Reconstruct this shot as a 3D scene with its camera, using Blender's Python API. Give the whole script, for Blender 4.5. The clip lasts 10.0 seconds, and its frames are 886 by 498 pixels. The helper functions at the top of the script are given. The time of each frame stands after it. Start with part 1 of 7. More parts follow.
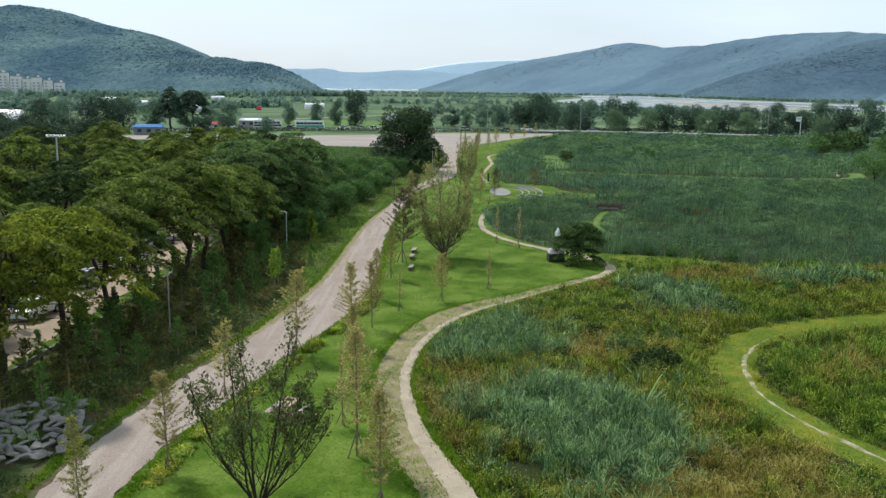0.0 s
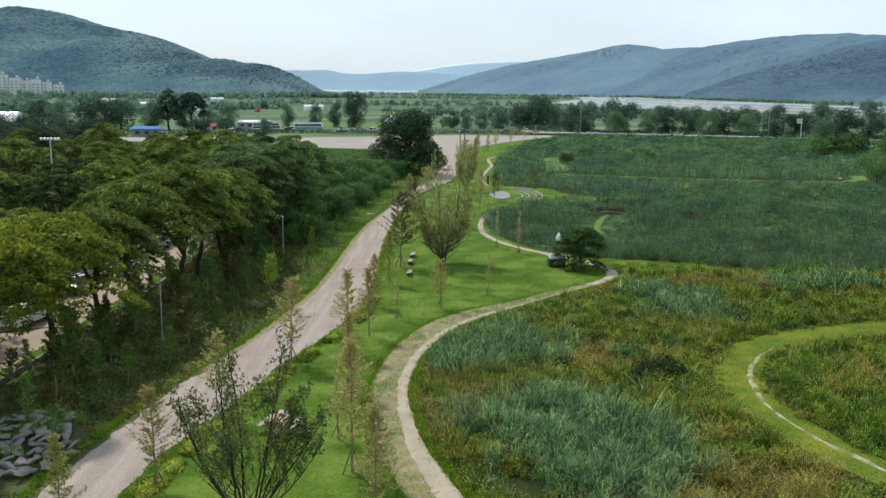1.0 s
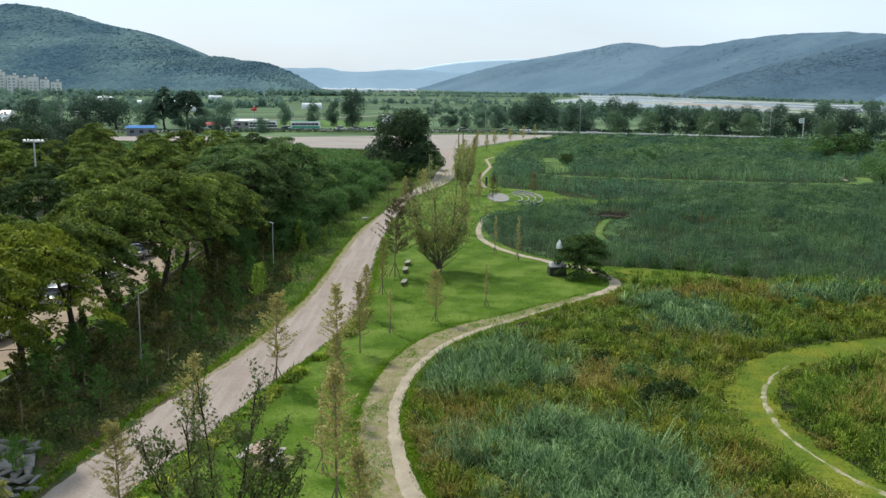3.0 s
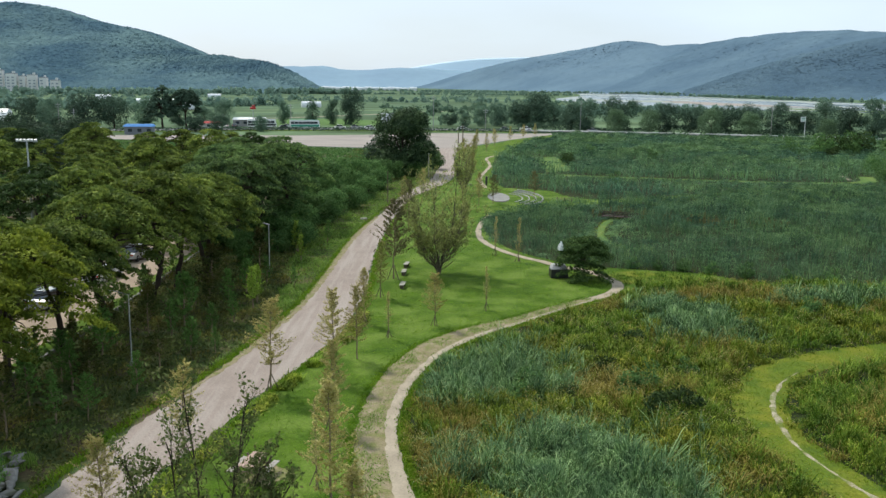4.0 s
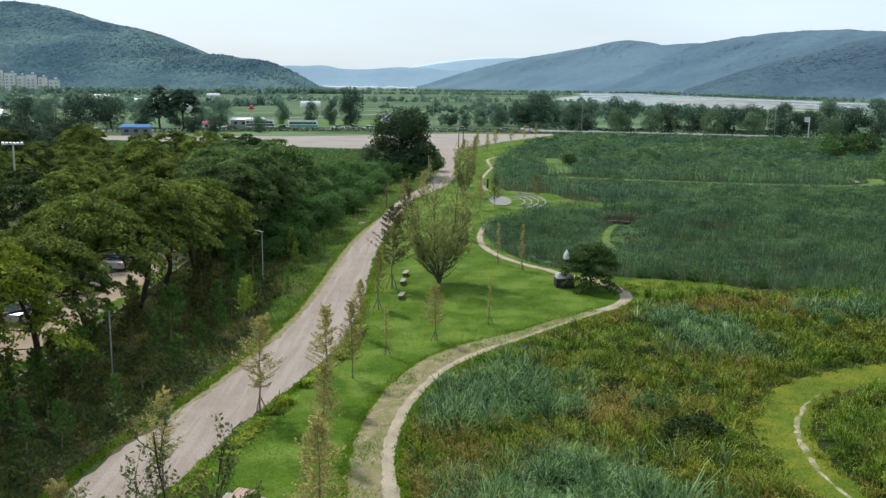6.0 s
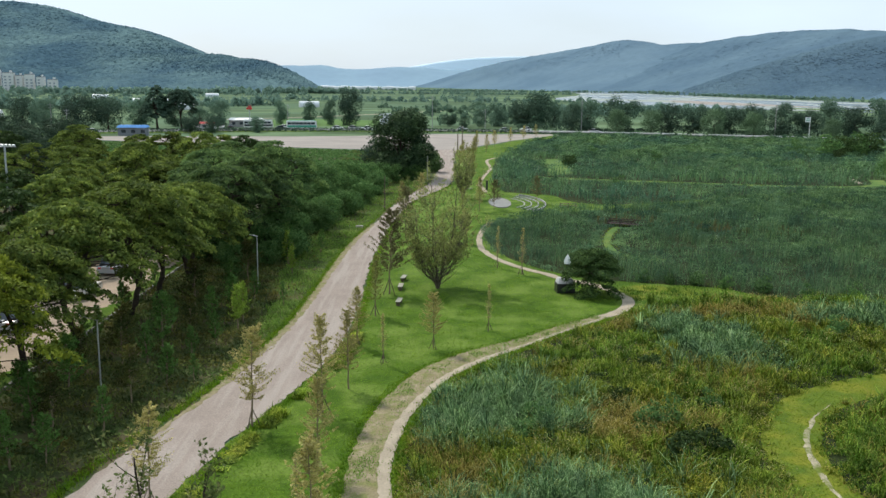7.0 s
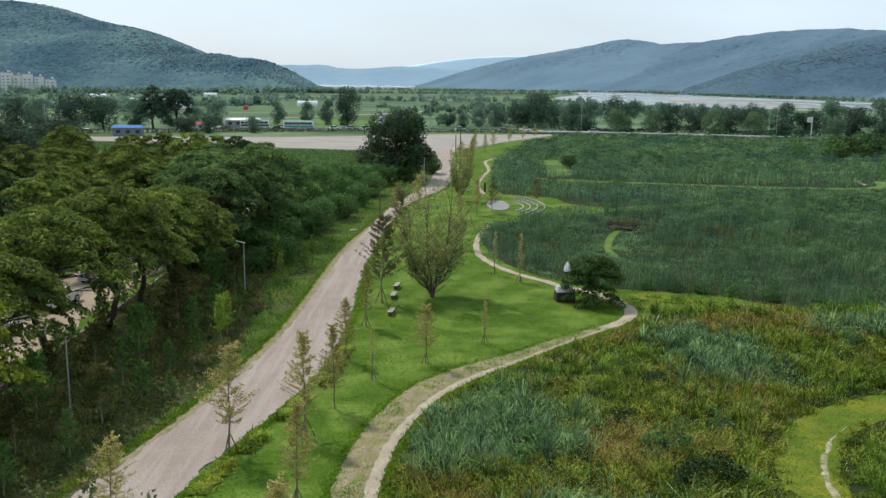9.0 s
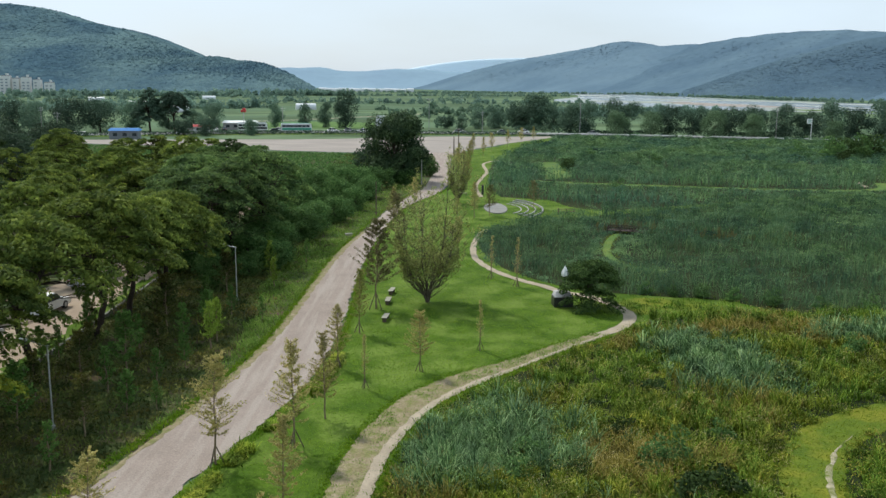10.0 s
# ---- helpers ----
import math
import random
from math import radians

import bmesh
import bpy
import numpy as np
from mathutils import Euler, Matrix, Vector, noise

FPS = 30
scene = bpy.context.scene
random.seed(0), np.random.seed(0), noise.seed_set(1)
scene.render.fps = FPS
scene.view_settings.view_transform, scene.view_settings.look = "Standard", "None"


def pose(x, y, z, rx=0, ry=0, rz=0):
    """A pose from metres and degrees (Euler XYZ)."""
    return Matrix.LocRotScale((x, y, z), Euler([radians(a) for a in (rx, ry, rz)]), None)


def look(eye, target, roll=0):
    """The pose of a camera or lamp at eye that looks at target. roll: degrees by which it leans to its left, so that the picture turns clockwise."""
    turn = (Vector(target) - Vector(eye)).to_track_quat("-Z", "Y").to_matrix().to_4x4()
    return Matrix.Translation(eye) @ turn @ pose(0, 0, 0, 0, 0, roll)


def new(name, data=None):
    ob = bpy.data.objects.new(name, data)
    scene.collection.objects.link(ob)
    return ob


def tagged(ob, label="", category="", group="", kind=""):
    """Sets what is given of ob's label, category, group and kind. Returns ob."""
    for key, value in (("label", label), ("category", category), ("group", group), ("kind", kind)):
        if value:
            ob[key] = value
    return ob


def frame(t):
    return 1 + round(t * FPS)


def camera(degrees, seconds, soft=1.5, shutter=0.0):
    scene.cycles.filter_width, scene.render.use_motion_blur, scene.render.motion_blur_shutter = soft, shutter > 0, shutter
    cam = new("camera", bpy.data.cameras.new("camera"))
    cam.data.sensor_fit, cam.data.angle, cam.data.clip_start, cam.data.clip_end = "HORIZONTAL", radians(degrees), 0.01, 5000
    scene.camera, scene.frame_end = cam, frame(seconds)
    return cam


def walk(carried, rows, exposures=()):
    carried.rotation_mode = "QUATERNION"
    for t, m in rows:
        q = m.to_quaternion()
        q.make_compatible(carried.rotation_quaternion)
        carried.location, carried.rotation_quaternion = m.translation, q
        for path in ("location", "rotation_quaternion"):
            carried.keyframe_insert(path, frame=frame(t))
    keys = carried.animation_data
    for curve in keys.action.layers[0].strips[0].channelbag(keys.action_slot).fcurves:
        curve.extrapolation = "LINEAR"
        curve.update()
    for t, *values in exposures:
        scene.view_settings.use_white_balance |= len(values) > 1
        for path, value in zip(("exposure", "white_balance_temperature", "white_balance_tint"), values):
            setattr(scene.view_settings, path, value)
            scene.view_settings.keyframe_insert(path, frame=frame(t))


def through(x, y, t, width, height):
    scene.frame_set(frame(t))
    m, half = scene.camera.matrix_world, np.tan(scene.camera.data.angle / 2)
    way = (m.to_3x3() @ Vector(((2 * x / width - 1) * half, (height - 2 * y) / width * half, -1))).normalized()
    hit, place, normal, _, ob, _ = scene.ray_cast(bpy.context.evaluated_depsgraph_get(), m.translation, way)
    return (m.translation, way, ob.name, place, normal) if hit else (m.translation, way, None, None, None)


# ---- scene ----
cam = camera(53.0, 10.0, soft=1.5)
PATH = [
    (0, (0.183, 0.649, 17.122), (0.181, 2.616, 16.762), 0.61),
    (0.5, (0.241, 1.183, 17.152), (0.239, 3.151, 16.793), 0.71),
    (1, (0.241, 2.055, 17.225), (0.240, 4.023, 16.868), 0.61),
    (1.5, (0.314, 3.030, 17.332), (0.313, 4.997, 16.973), 0.61),
    (2, (0.364, 3.938, 17.450), (0.364, 5.905, 17.090), 0.70),
    (2.5, (0.431, 4.731, 17.521), (0.432, 6.698, 17.161), 0.69),
    (4, (0.520, 7.074, 17.593), (0.522, 9.040, 17.228), 0.69),
    (4.5, (0.476, 7.970, 17.627), (0.478, 9.936, 17.262), 0.68),
    (5, (0.440, 8.856, 17.668), (0.443, 10.822, 17.303), 0.68),
    (5.5, (0.433, 9.701, 17.707), (0.435, 11.668, 17.341), 0.68),
    (7, (0.508, 12.078, 17.921), (0.512, 14.044, 17.554), 0.67),
    (7.5, (0.491, 12.879, 17.945), (0.495, 14.845, 17.577), 0.56),
    (8, (0.543, 13.654, 17.970), (0.546, 15.620, 17.602), 0.57),
    (8.5, (0.696, 14.435, 17.977), (0.701, 16.401, 17.609), 0.66),
    (9, (0.927, 15.282, 17.969), (0.932, 17.248, 17.601), 0.66),
    (9.5, (1.135, 16.137, 17.931), (1.140, 18.103, 17.564), 0.55),
    (10, (1.272, 16.625, 17.899), (1.278, 18.592, 17.536), 0.54),
]
walk(cam, [(t, look(eye, target, roll)) for t, eye, target, roll in PATH], [(0, 0.0), (7, 0.0), (8.5, -0.05), (10.0, -0.1)])

# ---- world and light ----
SUN_TO = Vector((-0.45, 0.58, 0.84)).normalized()
world = bpy.data.worlds.new("hazy_sky")
scene.world = world
world.use_nodes = True
wn, wl = world.node_tree.nodes, world.node_tree.links
wn.clear()
w_out = wn.new("ShaderNodeOutputWorld")
w_bg = wn.new("ShaderNodeBackground")
w_sky = wn.new("ShaderNodeTexSky")
w_sky.sky_type, w_sky.sun_disc = "NISHITA", False
w_sky.sun_elevation = math.asin(SUN_TO.z)
w_sky.sun_rotation = math.atan2(SUN_TO.x, SUN_TO.y)
w_sky.dust_density, w_sky.air_density = 2.0, 1.0
w_scale = wn.new("ShaderNodeMix")
w_scale.data_type, w_scale.blend_type = "RGBA", "MULTIPLY"
w_scale.inputs[0].default_value = 1.0
w_scale.inputs[7].default_value = (0.09, 0.09, 0.09, 1)
w_mix = wn.new("ShaderNodeMix")
w_mix.data_type = "RGBA"
w_mix.inputs[7].default_value = (0.73, 0.87, 0.99, 1)
w_tc = wn.new("ShaderNodeTexCoord")
w_map = wn.new("ShaderNodeMapping")
w_map.inputs["Scale"].default_value = (1.0, 1.0, 3.5)
w_noise = wn.new("ShaderNodeTexNoise")
w_noise.inputs["Scale"].default_value = 2.2
w_noise.inputs["Detail"].default_value = 5
w_ramp = wn.new("ShaderNodeMapRange")
w_ramp.inputs[1].default_value, w_ramp.inputs[2].default_value = 0.3, 0.7
w_ramp.inputs[3].default_value, w_ramp.inputs[4].default_value = 0.62, 0.97
wl.new(w_tc.outputs["Generated"], w_map.inputs[0])
wl.new(w_map.outputs[0], w_noise.inputs["Vector"])
wl.new(w_noise.outputs[0], w_ramp.inputs[0])
wl.new(w_ramp.outputs[0], w_mix.inputs[0])
wl.new(w_sky.outputs[0], w_scale.inputs[6])
wl.new(w_scale.outputs[2], w_mix.inputs[6])
wl.new(w_mix.outputs[2], w_bg.inputs[0])
wl.new(w_bg.outputs[0], w_out.inputs[0])
w_bg.inputs[1].default_value = 1.16

sun = new("sun", bpy.data.lights.new("sun", "SUN"))
sun.data.energy, sun.data.angle, sun.data.color = 4.4, radians(4), (1.0, 0.965, 0.90)
sun.matrix_world = look(SUN_TO * 100, (0, 0, 0))


# ---- materials ----
def nodes_of(name):
    m = bpy.data.materials.new(name)
    m.use_nodes = True
    n, l = m.node_tree.nodes, m.node_tree.links
    return m, n, l, n["Principled BSDF"]


def mix_rgb(n, l, fac, a, b, mode="MIX"):
    x = n.new("ShaderNodeMix")
    x.data_type, x.blend_type = "RGBA", mode
    for sock, v in ((x.inputs[0], fac), (x.inputs[6], a), (x.inputs[7], b)):
        if isinstance(v, bpy.types.NodeSocket):
            l.new(v, sock)
        elif isinstance(v, (int, float)):
            sock.default_value = v
        else:
            sock.default_value = (*v, 1)
    return x.outputs[2]


def noise_fac(n, l, vec, scale, lo, hi, detail=4, stretch=None):
    if stretch:
        mp = n.new("ShaderNodeMapping")
        mp.inputs["Scale"].default_value = stretch
        l.new(vec, mp.inputs[0])
        vec = mp.outputs[0]
    t = n.new("ShaderNodeTexNoise")
    t.inputs["Scale"].default_value, t.inputs["Detail"].default_value = scale, detail
    l.new(vec, t.inputs["Vector"])
    r = n.new("ShaderNodeMapRange")
    r.inputs[1].default_value, r.inputs[2].default_value = lo, hi
    l.new(t.outputs[0], r.inputs[0])
    return r.outputs[0]


def surface(name, base, other, big=0.3, fine=8.0, dark=0.75, rough=0.9, bump=0.3, metal=0.0, third=None, third_scale=0.1, bump_dist=0.02, third_stretch=None):
    """Two colours in large patches, fine grain over them, a little relief."""
    m, n, l, p = nodes_of(name)
    tc = n.new("ShaderNodeTexCoord").outputs["Object"]
    c = mix_rgb(n, l, noise_fac(n, l, tc, big, 0.35, 0.65), base, other)
    if third:
        c = mix_rgb(n, l, noise_fac(n, l, tc, third_scale, 0.46, 0.62, 4, third_stretch), c, third)
    g = noise_fac(n, l, tc, fine, 0.3, 0.7, 6)
    c = mix_rgb(n, l, g, mix_rgb(n, l, 1.0, c, (dark, dark, dark), "MULTIPLY"), c)
    l.new(c, p.inputs["Base Color"])
    p.inputs["Roughness"].default_value, p.inputs["Metallic"].default_value = rough, metal
    p.inputs["Specular IOR Level"].default_value = 0.08 if rough >= 0.95 else 0.4
    if bump:
        b = n.new("ShaderNodeBump")
        b.inputs["Strength"].default_value, b.inputs["Distance"].default_value = bump, bump_dist
        l.new(g, b.inputs["Height"])
        l.new(b.outputs[0], p.inputs["Normal"])
    return m


def foliage(name, a, b, c, patch=0.15, through=0.25, gloss=0.55, patch_cols=None, mottle=0.0):
    """Leaves and blades: each leaf its own tone, larger patches of tone through the mass, light let through."""
    m, n, l, p = nodes_of(name)
    geo = n.new("ShaderNodeNewGeometry")
    ramp = n.new("ShaderNodeValToRGB")
    e = ramp.color_ramp.elements
    e[0].color, e[1].color = (*a, 1), (*c, 1)
    mid = e.new(0.55)
    mid.color = (*b, 1)
    l.new(geo.outputs["Random Per Island"], ramp.inputs[0])
    tc = n.new("ShaderNodeTexCoord").outputs["Object"]
    f = noise_fac(n, l, tc, patch, 0.35, 0.65)
    if patch_cols:
        col = mix_rgb(n, l, f, mix_rgb(n, l, 1.0, ramp.outputs[0], patch_cols[0], "MULTIPLY"), mix_rgb(n, l, 1.0, ramp.outputs[0], patch_cols[1], "MULTIPLY"))
    else:
        col = mix_rgb(n, l, f, mix_rgb(n, l, 1.0, ramp.outputs[0], (0.75, 0.78, 0.8), "MULTIPLY"), ramp.outputs[0])
    # random mottle: plant tones, and darks in place of shade between clumps
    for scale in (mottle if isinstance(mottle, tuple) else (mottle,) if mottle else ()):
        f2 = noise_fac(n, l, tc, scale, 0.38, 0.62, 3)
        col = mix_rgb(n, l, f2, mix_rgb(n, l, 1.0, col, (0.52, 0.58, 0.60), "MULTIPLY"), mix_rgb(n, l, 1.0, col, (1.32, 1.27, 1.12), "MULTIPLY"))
    info = n.new("ShaderNodeObjectInfo")
    tone = n.new("ShaderNodeMapRange")
    tone.inputs[3].default_value, tone.inputs[4].default_value = 0.78, 1.24
    l.new(info.outputs["Random"], tone.inputs[0])
    hsv = n.new("ShaderNodeHueSaturation")
    l.new(tone.outputs[0], hsv.inputs["Value"])
    l.new(col, hsv.inputs["Color"])
    l.new(hsv.outputs[0], p.inputs["Base Color"])
    p.inputs["Roughness"].default_value = gloss + 0.15
    p.inputs["Specular IOR Level"].default_value = 0.06
    tr = n.new("ShaderNodeBsdfTranslucent")
    l.new(hsv.outputs[0], tr.inputs[0])
    ms = n.new("ShaderNodeMixShader")
    ms.inputs[0].default_value = through
    l.new(p.outputs[0], ms.inputs[1])
    l.new(tr.outputs[0], ms.inputs[2])
    l.new(ms.outputs[0], n["Material Output"].inputs[0])
    return m


M = {}
M["lawn_soil"] = surface("lawn_soil", (0.080, 0.146, 0.012), (0.050, 0.104, 0.009), 0.8, 5, 0.62, 0.95, 0.7, third=(0.135, 0.205, 0.034), third_scale=0.3)
M["gravel"] = surface("gravel", (0.315, 0.262, 0.226), (0.275, 0.228, 0.196), 0.5, 12, 0.72, 0.95, 0.5, third=(0.345, 0.298, 0.260), third_scale=1.0, third_stretch=(1.6, 0.11, 1))
M["lot_gravel"] = surface("lot_gravel", (0.29, 0.26, 0.235), (0.25, 0.222, 0.20), 0.08, 3, 0.85, 0.95, 0.3, third=(0.32, 0.285, 0.25), third_scale=0.5, third_stretch=(0.12, 0.5, 1))
M["gravel_grass"] = surface("gravel_grass", (0.31, 0.255, 0.170), (0.22, 0.190, 0.100), 1.1, 9, 0.65, 0.95, 0.7, third=(0.19, 0.195, 0.075), third_scale=1.6)
M["dirt"] = surface("dirt", (0.380, 0.325, 0.245), (0.30, 0.255, 0.19), 0.8, 10, 0.8, 0.95, 0.4)
M["sand"] = surface("sand", (0.35, 0.28, 0.205), (0.28, 0.222, 0.165), 0.3, 6, 0.85, 0.95, 0.3)
M["litter"] = surface("litter", (0.075, 0.092, 0.034), (0.062, 0.098, 0.030), 0.4, 5, 0.6, 0.95, 0.6, third=(0.11, 0.085, 0.05), third_scale=0.5)
M["mown"] = surface("mown", (0.118, 0.165, 0.018), (0.080, 0.130, 0.016), 0.9, 6, 0.6, 0.95, 0.6, third=(0.175, 0.19, 0.022), third_scale=0.4)
M["marsh_soil"] = surface("marsh_soil", (0.026, 0.038, 0.011), (0.020, 0.030, 0.009), 0.5, 6, 0.6, 0.95, 0.5, third=(0.030, 0.042, 0.013), third_scale=0.3)
M["asphalt"] = surface("asphalt", (0.16, 0.16, 0.165), (0.12, 0.12, 0.125), 0.2, 4, 0.85, 0.9, 0.2)
M["stone"] = surface("stone", (0.245, 0.238, 0.225), (0.17, 0.165, 0.155), 1.2, 7, 0.7, 0.95, 0.5, third=(0.15, 0.15, 0.115), third_scale=1.0)
M["pale_stone"] = surface("pale_stone", (0.42, 0.42, 0.42), (0.34, 0.34, 0.345), 1.0, 9, 0.85, 0.85, 0.3)
M["black_stone"] = surface("black_stone", (0.018, 0.018, 0.02), (0.028, 0.028, 0.03), 2, 20, 0.8, 0.35, 0.1)
M["bark"] = surface("bark", (0.075, 0.058, 0.045), (0.045, 0.036, 0.03), 2.5, 14, 0.6, 0.95, 0.8, bump_dist=0.03)
M["twig"] = surface("twig", (0.30, 0.23, 0.155), (0.22, 0.168, 0.11), 3, 16, 0.7, 0.95, 0.3)
M["bark_grey"] = surface("bark_grey", (0.16, 0.135, 0.105), (0.11, 0.09, 0.07), 3, 16, 0.6, 0.95, 0.6)
M["wood"] = surface("wood", (0.30, 0.22, 0.16), (0.22, 0.16, 0.115), 2, 18, 0.75, 0.8, 0.3)
M["wood_grey"] = surface("wood_grey", (0.36, 0.33, 0.29), (0.27, 0.245, 0.21), 2, 18, 0.75, 0.85, 0.3)
M["plank_grey"] = surface("plank_grey", (0.36, 0.34, 0.28), (0.27, 0.26, 0.21), 2, 18, 0.75, 0.85, 0.3)
M["wood_red"] = surface("wood_red", (0.070, 0.046, 0.036), (0.052, 0.036, 0.028), 2, 18, 0.75, 0.8, 0.3)
M["wood_pale"] = surface("wood_pale", (0.42, 0.30, 0.235), (0.34, 0.235, 0.18), 2, 18, 0.75, 0.8, 0.3)
M["stake"] = surface("stake", (0.16, 0.125, 0.09), (0.11, 0.085, 0.06), 3, 20, 0.7, 0.9, 0.3)
M["steel"] = surface("steel", (0.50, 0.51, 0.52), (0.42, 0.43, 0.44), 2, 20, 0.9, 0.45, 0.0, metal=0.6)
M["white_paint"] = surface("white_paint", (0.80, 0.80, 0.79), (0.74, 0.74, 0.73), 1, 12, 0.95, 0.4, 0.0)
M["white_cloth"] = surface("white_cloth", (0.82, 0.82, 0.82), (0.76, 0.77, 0.78), 2, 12, 0.95, 0.8, 0.1)
M["concrete"] = surface("concrete", (0.33, 0.325, 0.32), (0.275, 0.27, 0.265), 0.6, 9, 0.85, 0.9, 0.2)
M["kiosk_wall"] = surface("kiosk_wall", (0.20, 0.215, 0.24), (0.17, 0.185, 0.205), 0.6, 9, 0.85, 0.9, 0.2)
M["paving"] = surface("paving", (0.23, 0.225, 0.21), (0.18, 0.18, 0.165), 0.6, 9, 0.8, 0.9, 0.3)
# distant panes paled to grey-blue as if hazed; also plain billboard bars
M["far_window"] = surface("far_window", (0.26, 0.30, 0.33), (0.22, 0.26, 0.29), 0.1, 2, 0.9, 0.5, 0.0)
M["tyre"] = surface("tyre", (0.02, 0.02, 0.02), (0.028, 0.028, 0.028), 3, 20, 0.8, 0.8, 0.1)
M["blue_roof"] = surface("blue_roof", (0.05, 0.21, 0.50), (0.045, 0.18, 0.43), 1, 12, 0.9, 0.85, 0.1)
M["red"] = surface("red", (0.55, 0.045, 0.04), (0.45, 0.04, 0.035), 1, 12, 0.9, 0.5, 0.0)
M["green_paint"] = surface("green_paint", (0.06, 0.36, 0.24), (0.05, 0.31, 0.2), 1, 12, 0.9, 0.4, 0.0)
M["silver"] = surface("silver", (0.45, 0.46, 0.47), (0.40, 0.41, 0.42), 1, 12, 0.95, 0.35, 0.0, metal=0.3)
M["dark_paint"] = surface("dark_paint", (0.03, 0.033, 0.04), (0.04, 0.042, 0.05), 1, 12, 0.9, 0.3, 0.0)
M["white_wall"] = surface("white_wall", (0.66, 0.66, 0.65), (0.58, 0.585, 0.58), 0.06, 1, 0.92, 0.9, 0.1)
M["glass_dark"], _n, _l, _p = nodes_of("glass_dark")
_p.inputs["Base Color"].default_value = (0.03, 0.04, 0.05, 1)
_p.inputs["Roughness"].default_value = 0.12
M["film"] = surface("film", (0.72, 0.74, 0.76), (0.64, 0.66, 0.68), 0.1, 2, 0.9, 0.5, 0.1)

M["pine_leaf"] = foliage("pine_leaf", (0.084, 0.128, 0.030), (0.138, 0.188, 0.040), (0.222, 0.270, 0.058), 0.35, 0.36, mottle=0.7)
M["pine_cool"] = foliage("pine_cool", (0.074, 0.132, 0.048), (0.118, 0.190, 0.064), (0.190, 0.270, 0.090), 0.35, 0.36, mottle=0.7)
# yellower pine leaf, sunlight put into the colour for the first trees
M["pine_sunlit"] = foliage("pine_sunlit", (0.125, 0.165, 0.020), (0.185, 0.230, 0.028), (0.270, 0.310, 0.046), 0.35, 0.38, mottle=0.7)
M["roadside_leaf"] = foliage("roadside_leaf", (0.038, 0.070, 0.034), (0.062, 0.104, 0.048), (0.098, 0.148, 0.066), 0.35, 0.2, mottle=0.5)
M["dark_leaf"] = foliage("dark_leaf", (0.026, 0.050, 0.016), (0.045, 0.078, 0.022), (0.070, 0.110, 0.030), 0.35, 0.2)
M["garden_leaf"] = foliage("garden_leaf", (0.030, 0.062, 0.020), (0.058, 0.104, 0.028), (0.105, 0.165, 0.042), 0.5, 0.2)
# dark leaf green with blue added for the haze over the wood
M["wood_leaf"] = foliage("wood_leaf", (0.032, 0.058, 0.036), (0.048, 0.08, 0.046), (0.07, 0.11, 0.056), 0.3, 0.2)
M["bush_leaf"] = foliage("bush_leaf", (0.074, 0.159, 0.037), (0.116, 0.230, 0.050), (0.173, 0.295, 0.069), 0.4, 0.25)
# undergrowth green darkened to include tree shade; brown patches are dry weeds
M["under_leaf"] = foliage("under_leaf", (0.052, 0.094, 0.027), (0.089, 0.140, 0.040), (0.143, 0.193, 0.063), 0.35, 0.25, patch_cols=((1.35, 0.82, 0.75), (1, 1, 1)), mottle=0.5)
M["young_leaf"] = foliage("young_leaf", (0.280, 0.260, 0.078), (0.410, 0.365, 0.130), (0.540, 0.450, 0.200), 0.8, 0.4)
M["bronze_leaf"] = foliage("bronze_leaf", (0.110, 0.115, 0.048), (0.170, 0.160, 0.070), (0.240, 0.200, 0.095), 0.8, 0.3)
M["young_green"] = foliage("young_green", (0.225, 0.250, 0.060), (0.340, 0.340, 0.095), (0.460, 0.410, 0.150), 0.8, 0.3)
M["airy_leaf"] = foliage("airy_leaf", (0.180, 0.224, 0.062), (0.282, 0.316, 0.098), (0.420, 0.385, 0.156), 0.8, 0.3)
M["lime_leaf"] = foliage("lime_leaf", (0.170, 0.270, 0.035), (0.250, 0.360, 0.050), (0.330, 0.430, 0.080), 0.8, 0.3)
M["shrub_leaf"] = foliage("shrub_leaf", (0.070, 0.105, 0.030), (0.115, 0.150, 0.045), (0.190, 0.190, 0.075), 0.8, 0.3)
M["thicket_leaf"] = foliage("thicket_leaf", (0.057, 0.124, 0.038), (0.095, 0.184, 0.051), (0.143, 0.239, 0.073), 0.4, 0.3)
M["willow_leaf"] = foliage("willow_leaf", (0.095, 0.165, 0.085), (0.142, 0.225, 0.115), (0.190, 0.278, 0.145), 0.3, 0.25)
# far leaves: pale blue-green, with the haze mixed into the leaf colour
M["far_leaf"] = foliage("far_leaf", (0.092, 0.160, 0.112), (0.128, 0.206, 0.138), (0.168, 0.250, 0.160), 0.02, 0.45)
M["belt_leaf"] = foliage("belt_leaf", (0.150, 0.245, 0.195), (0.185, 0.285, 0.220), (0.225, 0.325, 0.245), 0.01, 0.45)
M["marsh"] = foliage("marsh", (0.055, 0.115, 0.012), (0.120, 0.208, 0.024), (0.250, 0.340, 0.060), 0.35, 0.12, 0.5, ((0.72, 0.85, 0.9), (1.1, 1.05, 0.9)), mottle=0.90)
M["seed"] = foliage("seed", (0.30, 0.26, 0.11), (0.42, 0.36, 0.17), (0.55, 0.48, 0.26), 0.4, 0.3)
M["rust"] = foliage("rust", (0.085, 0.080, 0.030), (0.120, 0.110, 0.042), (0.150, 0.150, 0.060), 0.5, 0.2)
